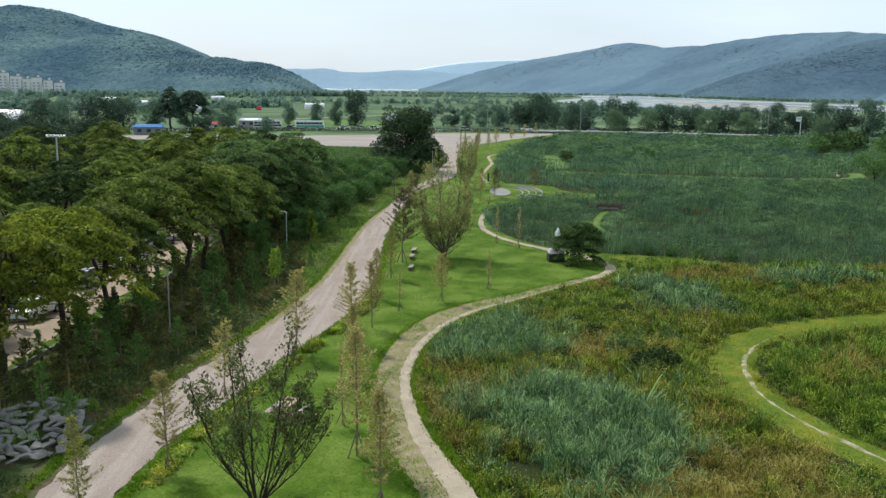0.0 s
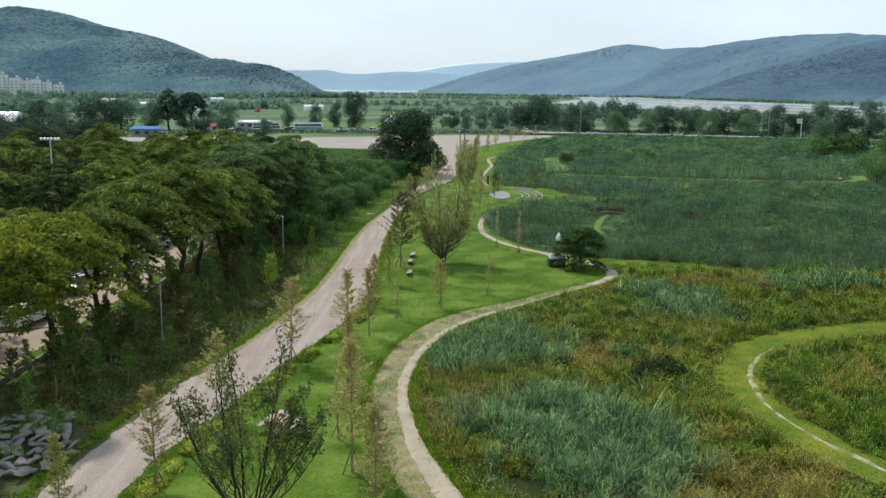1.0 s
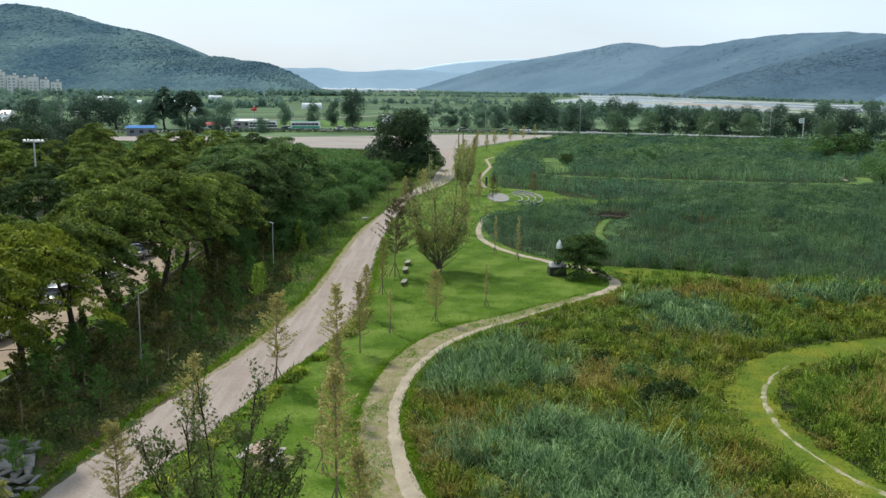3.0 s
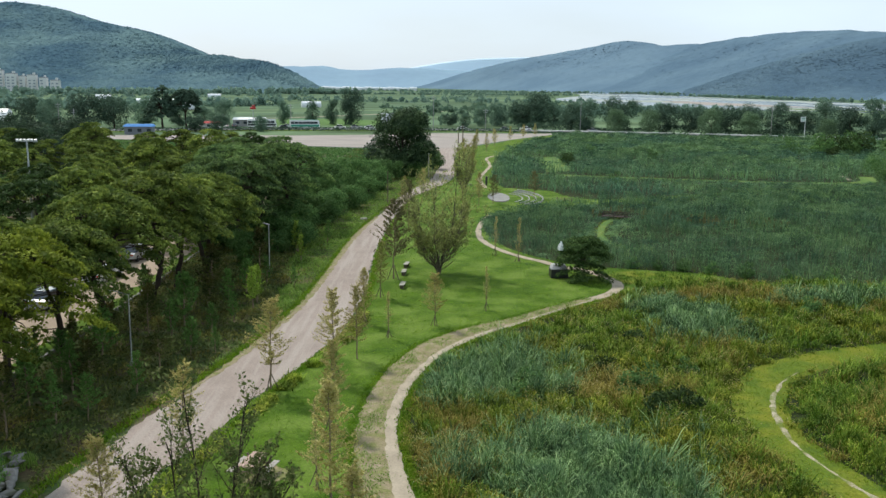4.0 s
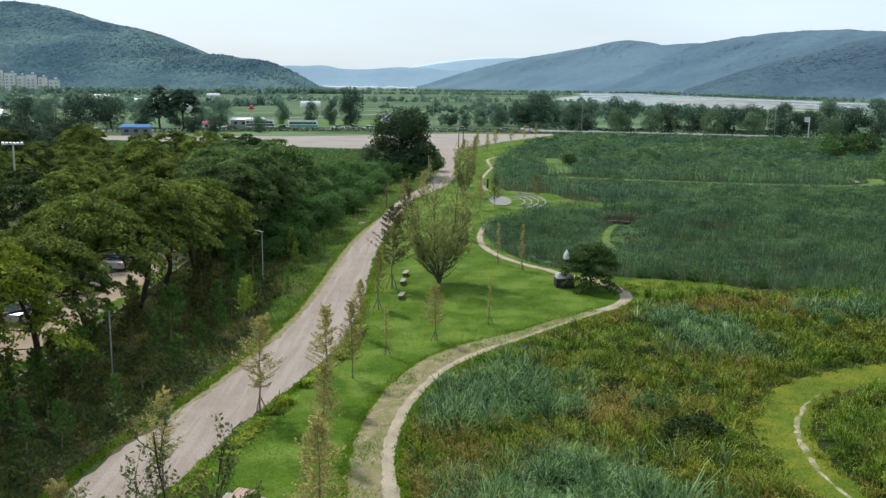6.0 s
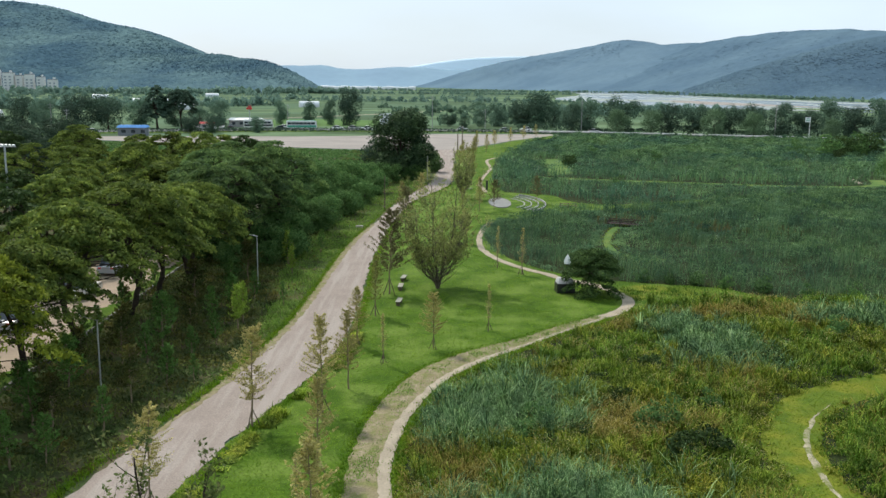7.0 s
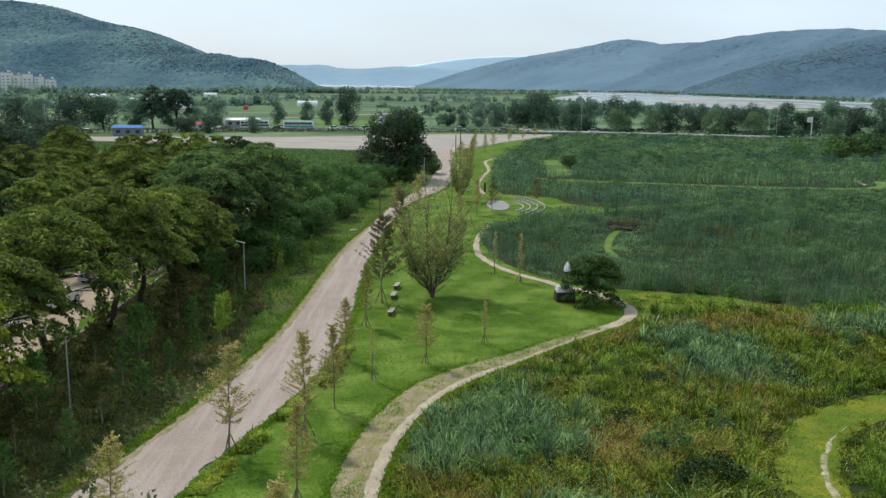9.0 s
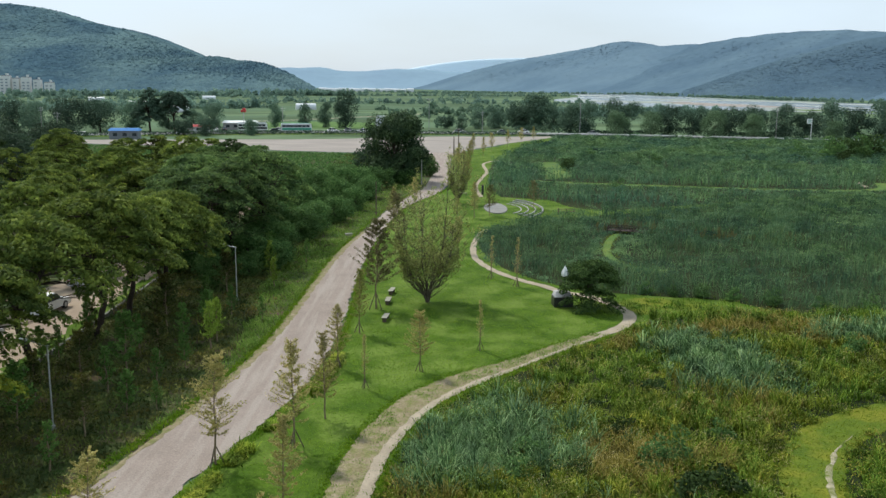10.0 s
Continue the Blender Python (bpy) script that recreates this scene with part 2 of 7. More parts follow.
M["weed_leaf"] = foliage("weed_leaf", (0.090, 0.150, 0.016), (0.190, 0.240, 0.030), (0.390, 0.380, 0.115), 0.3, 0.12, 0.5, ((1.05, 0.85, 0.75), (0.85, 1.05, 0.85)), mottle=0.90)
# highway leaves lightened and blued, haze carried by the colour itself
M["road_leaf"] = foliage("road_leaf", (0.048, 0.086, 0.060), (0.070, 0.118, 0.076), (0.098, 0.152, 0.094), 0.3, 0.25)
# bright bank grass, the roadside sunlight put into its green
M["bank_blade"] = foliage("bank_blade", (0.110, 0.218, 0.033), (0.163, 0.289, 0.050), (0.242, 0.360, 0.083), 0.4, 0.3, 0.5, ((0.85, 0.8, 0.8), (1.05, 1.0, 0.95)))
M["far_mown"] = surface("far_mown", (0.092, 0.160, 0.040), (0.076, 0.140, 0.034), 0.3, 4, 0.8, 0.95, 0.4, third=(0.130, 0.182, 0.046), third_scale=0.25)
M["rice"] = surface("rice", (0.098, 0.178, 0.048), (0.080, 0.152, 0.040), 0.05, 2, 0.8, 0.95, 0.3)
M["worn"] = surface("worn", (0.40, 0.355, 0.265), (0.31, 0.28, 0.17), 1.6, 8, 0.65, 0.95, 0.5, third=(0.13, 0.165, 0.03), third_scale=0.9)
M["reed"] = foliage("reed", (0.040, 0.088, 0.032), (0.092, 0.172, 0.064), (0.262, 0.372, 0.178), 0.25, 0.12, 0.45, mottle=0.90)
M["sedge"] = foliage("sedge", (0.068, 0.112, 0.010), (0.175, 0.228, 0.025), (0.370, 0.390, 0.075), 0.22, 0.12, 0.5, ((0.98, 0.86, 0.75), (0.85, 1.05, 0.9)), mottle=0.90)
M["straw"] = foliage("straw", (0.145, 0.135, 0.020), (0.240, 0.205, 0.038), (0.420, 0.345, 0.105), 0.4, 0.12, 0.55)
# reed green plus extra blue that stands in for haze over the field
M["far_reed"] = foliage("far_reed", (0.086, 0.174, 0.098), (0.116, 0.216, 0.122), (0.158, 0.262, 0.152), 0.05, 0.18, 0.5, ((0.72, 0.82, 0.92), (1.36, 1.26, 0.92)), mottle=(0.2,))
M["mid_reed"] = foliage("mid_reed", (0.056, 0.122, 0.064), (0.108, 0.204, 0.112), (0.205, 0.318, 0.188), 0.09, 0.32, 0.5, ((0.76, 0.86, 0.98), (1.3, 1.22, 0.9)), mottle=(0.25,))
M["lawn_blade"] = foliage("lawn_blade", (0.083, 0.167, 0.009), (0.114, 0.207, 0.013), (0.163, 0.259, 0.022), 0.45, 0.42, 0.5, ((0.80, 0.90, 0.85), (1.25, 1.14, 1.0)))
M["mown_blade"] = foliage("mown_blade", (0.110, 0.170, 0.006), (0.145, 0.208, 0.010), (0.205, 0.250, 0.022), 0.3, 0.3, 0.5)


def hill_material(name, dark_col, light_col, crown, depth):
    """Distant forest: broad tones over the slopes, finer clumps of crowns in them, haze in the colours."""
    m, n, l, p = nodes_of(name)
    tc = n.new("ShaderNodeTexCoord").outputs["Object"]
    c = mix_rgb(n, l, noise_fac(n, l, tc, crown * 0.09, 0.38, 0.62, 5), dark_col, light_col)
    c = mix_rgb(n, l, noise_fac(n, l, tc, crown, 0.38, 0.62, 3), mix_rgb(n, l, 1.0, c, (depth, depth, depth), "MULTIPLY"), c)
    each = n.new("ShaderNodeNewGeometry").outputs["Random Per Island"]
    c = mix_rgb(n, l, each, mix_rgb(n, l, 1.0, c, (0.86, 0.88, 0.92), "MULTIPLY"), mix_rgb(n, l, 1.0, c, (1.12, 1.12, 1.06), "MULTIPLY"))
    l.new(c, p.inputs["Base Color"])
    p.inputs["Roughness"].default_value = 1.0
    p.inputs["Specular IOR Level"].default_value = 0.0
    return m


# haze painted into the slope colours: bluer and paler with distance
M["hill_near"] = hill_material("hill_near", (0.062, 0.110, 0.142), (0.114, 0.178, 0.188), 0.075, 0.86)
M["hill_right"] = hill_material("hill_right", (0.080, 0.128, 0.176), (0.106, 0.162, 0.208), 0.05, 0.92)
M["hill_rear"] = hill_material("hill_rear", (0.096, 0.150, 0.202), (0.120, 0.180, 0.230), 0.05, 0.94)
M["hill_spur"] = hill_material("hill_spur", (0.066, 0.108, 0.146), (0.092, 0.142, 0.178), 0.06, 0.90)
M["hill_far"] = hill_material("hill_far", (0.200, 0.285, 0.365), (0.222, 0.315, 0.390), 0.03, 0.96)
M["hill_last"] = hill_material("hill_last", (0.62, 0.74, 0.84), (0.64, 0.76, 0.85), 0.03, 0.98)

# water: glossy, faintly rippled, with pale shoals
M["water"], _n, _l, _p = nodes_of("water")
_tc = _n.new("ShaderNodeTexCoord").outputs["Object"]
_sand = noise_fac(_n, _l, _tc, 0.012, 0.52, 0.60, 4, (1, 0.35, 1))
_l.new(mix_rgb(_n, _l, _sand, (0.16, 0.19, 0.19), (0.21, 0.24, 0.205)), _p.inputs["Base Color"])
_rr = _n.new("ShaderNodeMapRange")
_rr.inputs[3].default_value, _rr.inputs[4].default_value = 0.22, 0.9
_l.new(_sand, _rr.inputs[0])
_l.new(_rr.outputs[0], _p.inputs["Roughness"])

# ground: meadow far off in strips of field, lawn near, wood litter beside the road
M["ground"], _n, _l, _p = nodes_of("ground")
_tc = _n.new("ShaderNodeTexCoord").outputs["Object"]
_mp = _n.new("ShaderNodeMapping")
_mp.inputs["Scale"].default_value = (0.012, 0.02, 1)
_mp.inputs["Rotation"].default_value = (0, 0, 0.25)
_l.new(_tc, _mp.inputs[0])
_vo = _n.new("ShaderNodeTexVoronoi")
_vo.inputs["Scale"].default_value = 1.0
_l.new(_mp.outputs[0], _vo.inputs["Vector"])
_bw = _n.new("ShaderNodeRGBToBW")
_l.new(_vo.outputs["Color"], _bw.inputs[0])
_rp = _n.new("ShaderNodeValToRGB")
# field greens raised in blue, a tint of distance haze in the colour
for _pos, _col in ((0.25, (0.072, 0.125, 0.068)), (0.5, (0.095, 0.158, 0.084)), (0.75, (0.132, 0.198, 0.098))):
    _rp.color_ramp.elements.new(_pos).color = (*_col, 1)
_rp.color_ramp.elements[0].color = (0.05, 0.09, 0.042, 1)
_rp.color_ramp.elements[-1].color = (0.10, 0.155, 0.065, 1)
_l.new(_bw.outputs[0], _rp.inputs[0])
_c = mix_rgb(_n, _l, noise_fac(_n, _l, _tc, 0.02, 0.45, 0.6), _rp.outputs[0], (0.06, 0.10, 0.045))
_g = noise_fac(_n, _l, _tc, 3.0, 0.3, 0.7, 6)
_c = mix_rgb(_n, _l, _g, mix_rgb(_n, _l, 1.0, _c, (0.75, 0.75, 0.75), "MULTIPLY"), _c)
_l.new(_c, _p.inputs["Base Color"])
_p.inputs["Roughness"].default_value = 1.0
_p.inputs["Specular IOR Level"].default_value = 0.1


# ---- mesh helpers ----
RNG = np.random.default_rng(7)


def raw_mesh(name, verts, faces, material, smooth=False):
    """A mesh from arrays; faces is a list of index arrays, each of one corner count."""
    me = bpy.data.meshes.new(name)
    verts = np.asarray(verts, dtype=np.float32)
    faces = [np.asarray(f, dtype=np.int32) for f in faces if len(f)]
    me.vertices.add(len(verts))
    me.vertices.foreach_set("co", verts.ravel())
    loops = np.concatenate([f.ravel() for f in faces])
    counts = np.concatenate([np.full(len(f), f.shape[1], dtype=np.int32) for f in faces])
    starts = np.concatenate([[0], np.cumsum(counts)[:-1]]).astype(np.int32)
    me.loops.add(len(loops))
    me.loops.foreach_set("vertex_index", loops)
    me.polygons.add(len(counts))
    me.polygons.foreach_set("loop_start", starts)
    if smooth:
        me.polygons.foreach_set("use_smooth", np.ones(len(counts), dtype=bool))
    me.update(calc_edges=True)
    me.validate()
    me.materials.append(material)
    return me


def put(name, me, parent=None, label="", m=None):
    ob = new(name, me)
    if parent:
        ob.parent = parent
    if m is not None:
        ob.matrix_basis = m
    if label:
        ob["label"] = label
    return ob


def part(name, bm, material, parent, label=""):
    me = bpy.data.meshes.new(name)
    bm.to_mesh(me)
    bm.free()
    me.materials.append(material)
    return put(name, me, parent, label)


def box(bm, cx, cy, cz, sx, sy, sz, rot=None, bevel=0.0):
    r = bmesh.ops.create_cube(bm, size=1.0)
    vs = r["verts"]
    mat = Matrix.Translation((cx, cy, cz)) @ (rot or Matrix()) @ Matrix.Diagonal((sx, sy, sz, 1))
    bmesh.ops.transform(bm, matrix=mat, verts=vs)
    if bevel:
        es = list({e for v in vs for e in v.link_edges})
        bmesh.ops.bevel(bm, geom=es, offset=bevel, segments=2, affect="EDGES", profile=0.5)
    return bm


def cyl(bm, p, q, r0, r1, sides=8):
    p, q = Vector(p), Vector(q)
    r = bmesh.ops.create_cone(bm, cap_ends=True, segments=sides, radius1=r0, radius2=r1, depth=(q - p).length)
    turn = (q - p).to_track_quat("Z", "Y").to_matrix().to_4x4()
    bmesh.ops.transform(bm, matrix=Matrix.Translation((p + q) / 2) @ turn, verts=r["verts"])
    return bm


def empty(name, m, label, category, group="", kind=""):
    ob = new(name)
    ob.empty_display_size = 0.2
    ob.matrix_basis = m
    return tagged(ob, label, category, group, kind)


def smooth_line(pts, step):
    """A Catmull-Rom curve through the points, resampled about every step metres."""
    p = np.array(pts, dtype=float)
    p = np.vstack([2 * p[0] - p[1], p, 2 * p[-1] - p[-2]])
    out = []
    for i in range(1, len(p) - 2):
        n = max(2, int(np.linalg.norm(p[i + 1] - p[i]) / step))
        t = np.linspace(0, 1, n, endpoint=False)[:, None]
        a, b, c, d = p[i - 1], p[i], p[i + 1], p[i + 2]
        out.append(0.5 * (2 * b + (c - a) * t + (2 * a - 5 * b + 4 * c - d) * t ** 2 + (3 * b - a - 3 * c + d) * t ** 3))
    out.append(p[-2:-1])
    return np.vstack(out)


def evenly(line, n):
    d = np.concatenate([[0], np.cumsum(np.linalg.norm(np.diff(line, axis=0), axis=1))])
    s = np.linspace(0, d[-1], n)
    return np.stack([np.interp(s, d, line[:, k]) for k in range(line.shape[1])], axis=1)


def strip(name, left, right, material, z, rough=0.12, across=6, step=0.6):
    """A ribbon of ground between two edges, with ragged borders and a little crown."""
    a, b = smooth_line(left, 0.4), smooth_line(right, 0.4)
    n = int(max(np.linalg.norm(np.diff(a, axis=0), axis=1).sum(), np.linalg.norm(np.diff(b, axis=0), axis=1).sum()) / step) + 2
    a, b = evenly(a, n), evenly(b, n)
    a += RNG.normal(0, rough, a.shape) * 0.7
    b += RNG.normal(0, rough, b.shape) * 0.7
    t = np.linspace(0, 1, across + 1)
    xy = a[:, None, :] * (1 - t)[None, :, None] + b[:, None, :] * t[None, :, None]
    zz = z + 0.03 * np.sin(np.pi * t)[None, :] + RNG.normal(0, 0.006, (n, across + 1))
    v = np.dstack([xy, zz]).reshape(-1, 3)
    i = np.arange((n - 1) * (across + 1)).reshape(n - 1, across + 1)[:, :-1].ravel()
    f = np.stack([i, i + 1, i + across + 2, i + across + 1], axis=1)
    return put(name, raw_mesh(name, v, [f], material, True))


def ribbon(line, width):
    """Left and right edges at a width about a line."""
    p = smooth_line(line, 1.0)
    d = np.gradient(p, axis=0)
    d /= np.linalg.norm(d, axis=1)[:, None]
    nrm = np.stack([-d[:, 1], d[:, 0]], axis=1)
    w = np.interp(np.linspace(0, 1, len(p)), np.linspace(0, 1, len(width)), width)[:, None] / 2 if isinstance(width, (list, tuple)) else width / 2
    return p + nrm * w, p - nrm * w


def inside(poly, pts):
    poly = np.asarray(poly, dtype=float)
    x, y = pts[:, 0], pts[:, 1]
    hit = np.zeros(len(pts), dtype=bool)
    j = len(poly) - 1
    for i in range(len(poly)):
        (x0, y0), (x1, y1) = poly[i], poly[j]
        cross = (y0 > y) != (y1 > y)
        with np.errstate(divide="ignore", invalid="ignore"):
            xs = (x1 - x0) * (y - y0) / (y1 - y0 if y1 != y0 else 1e-9) + x0
        hit ^= cross & (x < xs)
        j = i
    return hit


def near_line(line, pts):
    line = np.asarray(line, dtype=float)
    best = np.full(len(pts), 1e9)
    for a, b in zip(line[:-1], line[1:]):
        ab = b - a
        t = np.clip(((pts - a) @ ab) / max(ab @ ab, 1e-9), 0, 1)
        best = np.minimum(best, np.linalg.norm(pts - (a + t[:, None] * ab), axis=1))
    return best


def scatter(poly, per_m2):
    poly = np.asarray(poly, dtype=float)
    lo, hi = poly.min(0), poly.max(0)
    n = int(per_m2 * (hi[0] - lo[0]) * (hi[1] - lo[1]))
    pts = lo + RNG.random((n, 2)) * (hi - lo)
    return pts[inside(poly, pts)]


def waves(pts, scale, seed=0):
    """Smooth noise in -1..1 from a few plane waves."""
    g = np.random.default_rng(seed)
    out = np.zeros(len(pts))
    for k in range(7):
        a, ph, f = g.random() * 6.28, g.random() * 6.28, (0.6 + g.random() * 1.6) / scale
        out += np.sin((pts[:, 0] * math.cos(a) + pts[:, 1] * math.sin(a)) * f + ph + 1.3 * np.sin(pts[:, 1] * f * 0.6 + k))
    return out / 4.0


def blades(pts, height, width, lean, z0=0.0, mid=0.55, bend=1.0):
    """Arching blades: a quad and a tip triangle each. Returns vertices and faces."""
    n = len(pts)
    az = RNG.random(n) * 2 * np.pi
    d = np.stack([np.cos(az), np.sin(az)], 1)
    s = np.stack([-d[:, 1], d[:, 0]], 1)
    h, w, ln = (np.broadcast_to(np.asarray(v, dtype=float), (n,)) for v in (height, width, lean))
    v = np.zeros((n, 5, 3))
    v[:, 0, :2] = pts - s * (w / 2)[:, None]
    v[:, 1, :2] = pts + s * (w / 2)[:, None]
    m = pts + d * (ln * 0.3)[:, None]
    v[:, 2, :2] = m + s * (w * 0.42)[:, None]
    v[:, 3, :2] = m - s * (w * 0.42)[:, None]
    v[:, 4, :2] = pts + d * (ln * bend)[:, None]
    v[:, 0:2, 2] = z0
    v[:, 2:4, 2] = z0 + (h * mid * 1.25)[:, None]
    v[:, 4, 2] = z0 + h
    i = np.arange(n)[:, None] * 5
    return v.reshape(-1, 3), i + np.array([[0, 1, 2, 3]]), i + np.array([[3, 2, 4]])


def tussocks(pts, n, height, width, reach, z0=-0.05, jitter=0.12, droop=0.35):
    """Clumps of arching blades that fan out from each point: two quads and a tip triangle a blade."""
    k = len(pts)
    h, w, ln = (np.repeat(np.broadcast_to(np.asarray(v, dtype=float), (k,)), n) for v in (height, width, reach))
    m = k * n
    h = h * RNG.uniform(0.55, 1.2, m)
    ln = ln * RNG.uniform(0.15, 1.25, m)
    w = w * RNG.uniform(0.7, 1.3, m)
    az = RNG.random(m) * 2 * np.pi
    d = np.stack([np.cos(az), np.sin(az)], 1)
    ta = az + np.pi / 2 + RNG.normal(0, 0.6, m)
    s = np.stack([np.cos(ta), np.sin(ta)], 1)
    base = np.repeat(pts, n, axis=0) + RNG.normal(0, jitter, (m, 2))
    v = np.zeros((m, 7, 3))
    sag = droop * RNG.random(m) * np.clip(ln / np.maximum(h, 0.05), 0, 1.5)
    for j, (u, z, ww) in enumerate(((0.0, 0.0, 0.8), (0.25, 0.55, 1.0), (0.62, 0.92, 0.75))):
        c = base + d * (ln * u)[:, None]
        v[:, 2 * j, :2] = c - s * (w * ww / 2)[:, None]
        v[:, 2 * j + 1, :2] = c + s * (w * ww / 2)[:, None]
        v[:, 2 * j:2 * j + 2, 2] = (z0 + h * z)[:, None]
    v[:, 6, :2] = base + d * ln[:, None]
    v[:, 6, 2] = z0 + h * (1.05 - sag)
    i = np.arange(m)[:, None] * 7
    q = np.vstack([i + np.array([[0, 1, 3, 2]]), i + np.array([[2, 3, 5, 4]])])
    return v.reshape(-1, 3), q, i + np.array([[4, 5, 6]])


def stuff(name, chunks, material, label, category):
    vs, qs, ts, k = [], [], [], 0
    for v, q, t in chunks:
        vs.append(v), qs.append(q + k), ts.append(t + k)
        k += len(v)
    me = raw_mesh(name, np.vstack(vs), [np.vstack(qs), np.vstack(ts)], material)
    return tagged(put(name, me), label, category, kind="stuff")


def leaves(centres, size, flat=0.5, aspect=0.55, facing=None):
    """A quad leaf or tuft at each centre; flat near 1 keeps them level. Returns vertices and quads."""
    n = len(centres)
    nz = RNG.normal(0, 1, (n, 3))
    nz /= np.linalg.norm(nz, axis=1)[:, None]
    nz = nz * (1 - flat) + (np.array([0, 0, 1.0]) if facing is None else facing) * flat
    nz /= np.linalg.norm(nz, axis=1)[:, None] + 1e-9
    u = np.cross(nz, RNG.normal(0, 1, (n, 3)))
    u /= np.linalg.norm(u, axis=1)[:, None] + 1e-9
    w = np.cross(nz, u)
    s = (np.broadcast_to(np.asarray(size, dtype=float), (n,)) * (0.65 + 0.7 * RNG.random(n)))[:, None]
    a, b = u * s * 0.5, w * s * 0.5 * aspect
    v = np.stack([centres - a, centres - b * 0.9 + a * 0.1, centres + a, centres + b], axis=1)
    return v.reshape(-1, 3), np.arange(n * 4).reshape(n, 4)


def pad_leaves(pads, radii, flat, count, size, under=0.12, aspect=0.55, slope=0.0):
    """Tufts over the upper sides of flattened pads, facing outward, with a few below. Returns vertices and quads."""
    pick = RNG.choice(len(pads), count, p=radii ** 2 / (radii ** 2).sum())
    d = RNG.normal(0, 1, (count, 3))
    d /= np.linalg.norm(d, axis=1)[:, None]
    up = RNG.random(count) > under
    d[:, 2] = np.where(up, np.abs(d[:, 2]), -np.abs(d[:, 2]) * 0.6)
    lump = 1 + 0.22 * np.sin(d[:, 0] * 5 + pick * 1.7) * np.sin(d[:, 1] * 5 + pick * 2.3)
    off = d * (radii[pick] * lump * RNG.uniform(0.72, 1.06, count))[:, None] * np.array([1, 1, flat])
    if slope:
        r = np.linalg.norm(pads[pick, :2], axis=1)[:, None] + 0.3
        out = pads[pick, :2] / r
        off[:, 2] -= slope * np.clip(r[:, 0] / radii.max() / 3, 0, 1) * (off[:, :2] * out).sum(1)
    c = pads[pick] + off
    nz = d * np.array([0.8, 0.8, 1.0]) + RNG.normal(0, 0.38, (count, 3))
    nz /= np.linalg.norm(nz, axis=1)[:, None] + 1e-9
    u = np.cross(nz, RNG.normal(0, 1, (count, 3)))
    u /= np.linalg.norm(u, axis=1)[:, None] + 1e-9
    w = np.cross(nz, u)
    s = (size * RNG.uniform(0.6, 1.35, count))[:, None] * 0.5
    a, b = u * s, w * s * aspect
    v = np.stack([c - a, c - b * 0.9 + a * 0.1, c + a, c + b], axis=1)
    return v.reshape(-1, 3), np.arange(count * 4).reshape(count, 4)


class Twigs:
    """Collects tapered tubes into one mesh."""

    def __init__(self):
        self.v, self.f, self.k = [], [], 0

    def tube(self, pts, radii, sides=6):
        pts = np.asarray(pts, dtype=float)
        n = len(pts)
        d = np.gradient(pts, axis=0)
        d /= np.linalg.norm(d, axis=1)[:, None] + 1e-9
        ref = np.where(np.abs(d[:, 2:3]) > 0.9, np.array([[1.0, 0, 0]]), np.array([[0, 0, 1.0]]))
        a = np.cross(d, ref)
        a /= np.linalg.norm(a, axis=1)[:, None] + 1e-9
        b = np.cross(d, a)
        th = np.arange(sides) * 2 * np.pi / sides
        r = np.asarray(radii, dtype=float)[:, None, None]
        ring = pts[:, None, :] + r * (np.cos(th)[None, :, None] * a[:, None, :] + np.sin(th)[None, :, None] * b[:, None, :])
        self.v.append(ring.reshape(-1, 3))
        i = np.arange(n - 1)[:, None] * sides
        j = np.arange(sides)[None, :]
        f = np.stack([i + j, i + (j + 1) % sides, i + sides + (j + 1) % sides, i + sides + j], axis=2).reshape(-1, 4)
        self.f.append(f + self.k)
        self.k += n * sides

    def mesh(self, name, material):
        return raw_mesh(name, np.vstack(self.v), [np.vstack(self.f)], material, True)


def bent(p, q, sag, n=5, wob=0.0):
    """Points from p to q, bowed by sag upward, with a little wobble."""
    p, q = np.asarray(p, float), np.asarray(q, float)
    t = np.linspace(0, 1, n)[:, None]
    out = p + (q - p) * t
    out[:, 2] += (sag * np.sin(np.pi * t))[:, 0]
    out[1:-1] += RNG.normal(0, wob, (n - 2, 3)) if n > 2 else 0
    return out


# ---- the lie of the land ----
ROAD_L = [(-20.24, -106.4), (-18.46, -26.28), (-17.38, 13.77), (-16.86, 35.24), (-16.58, 41), (-15.8, 46.43), (-15.24, 50.58), (-14.38, 54.39), (-12.78, 61.07), (-11.69, 67.28), (-10.55, 76.7), (-10.1, 87.27), (-9.79, 101.69),
          (-9.1, 114.49), (-8.15, 124.88), (-6.25, 145.18), (-4.04, 159.21), (-1.73, 173.55), (-0.8, 189.56), (-0.24, 213.59), (-0.17, 239.25), (-1.83, 255.35)]
ROAD_R = [(-16.64, -106.54), (-15.17, -26.41), (-14.28, 13.65), (-13.43, 37.68), (-12.43, 44.05), (-11.16, 48.98), (-9.65, 56.3), (-7.96, 62.49), (-6.78, 68.22), (-6.19, 74.29), (-6.15, 83.91), (-6.56, 96.76), (-6.49, 107.98),
          (-5.94, 125.6), (-4.02, 147.02), (-0.31, 161.47), (2.07, 173.41), (3, 189.41), (3.25, 213.46), (3.98, 242.3), (6.11, 258.26)]
TRACK_OUT = [(1.35, -107.22), (2.2, 5.01), (0.73, 27.52), (-0.65, 35.59), (-1.99, 39.81), (-2.94, 43.22), (-3.67, 48.21), (-3.81, 52.23), (-3.44, 56.87), (-2.37, 61.8), (-0.6, 66.38), (2.25, 70.12), (5.8, 73.2), (8.95, 76.45), (12.7, 80.15)]
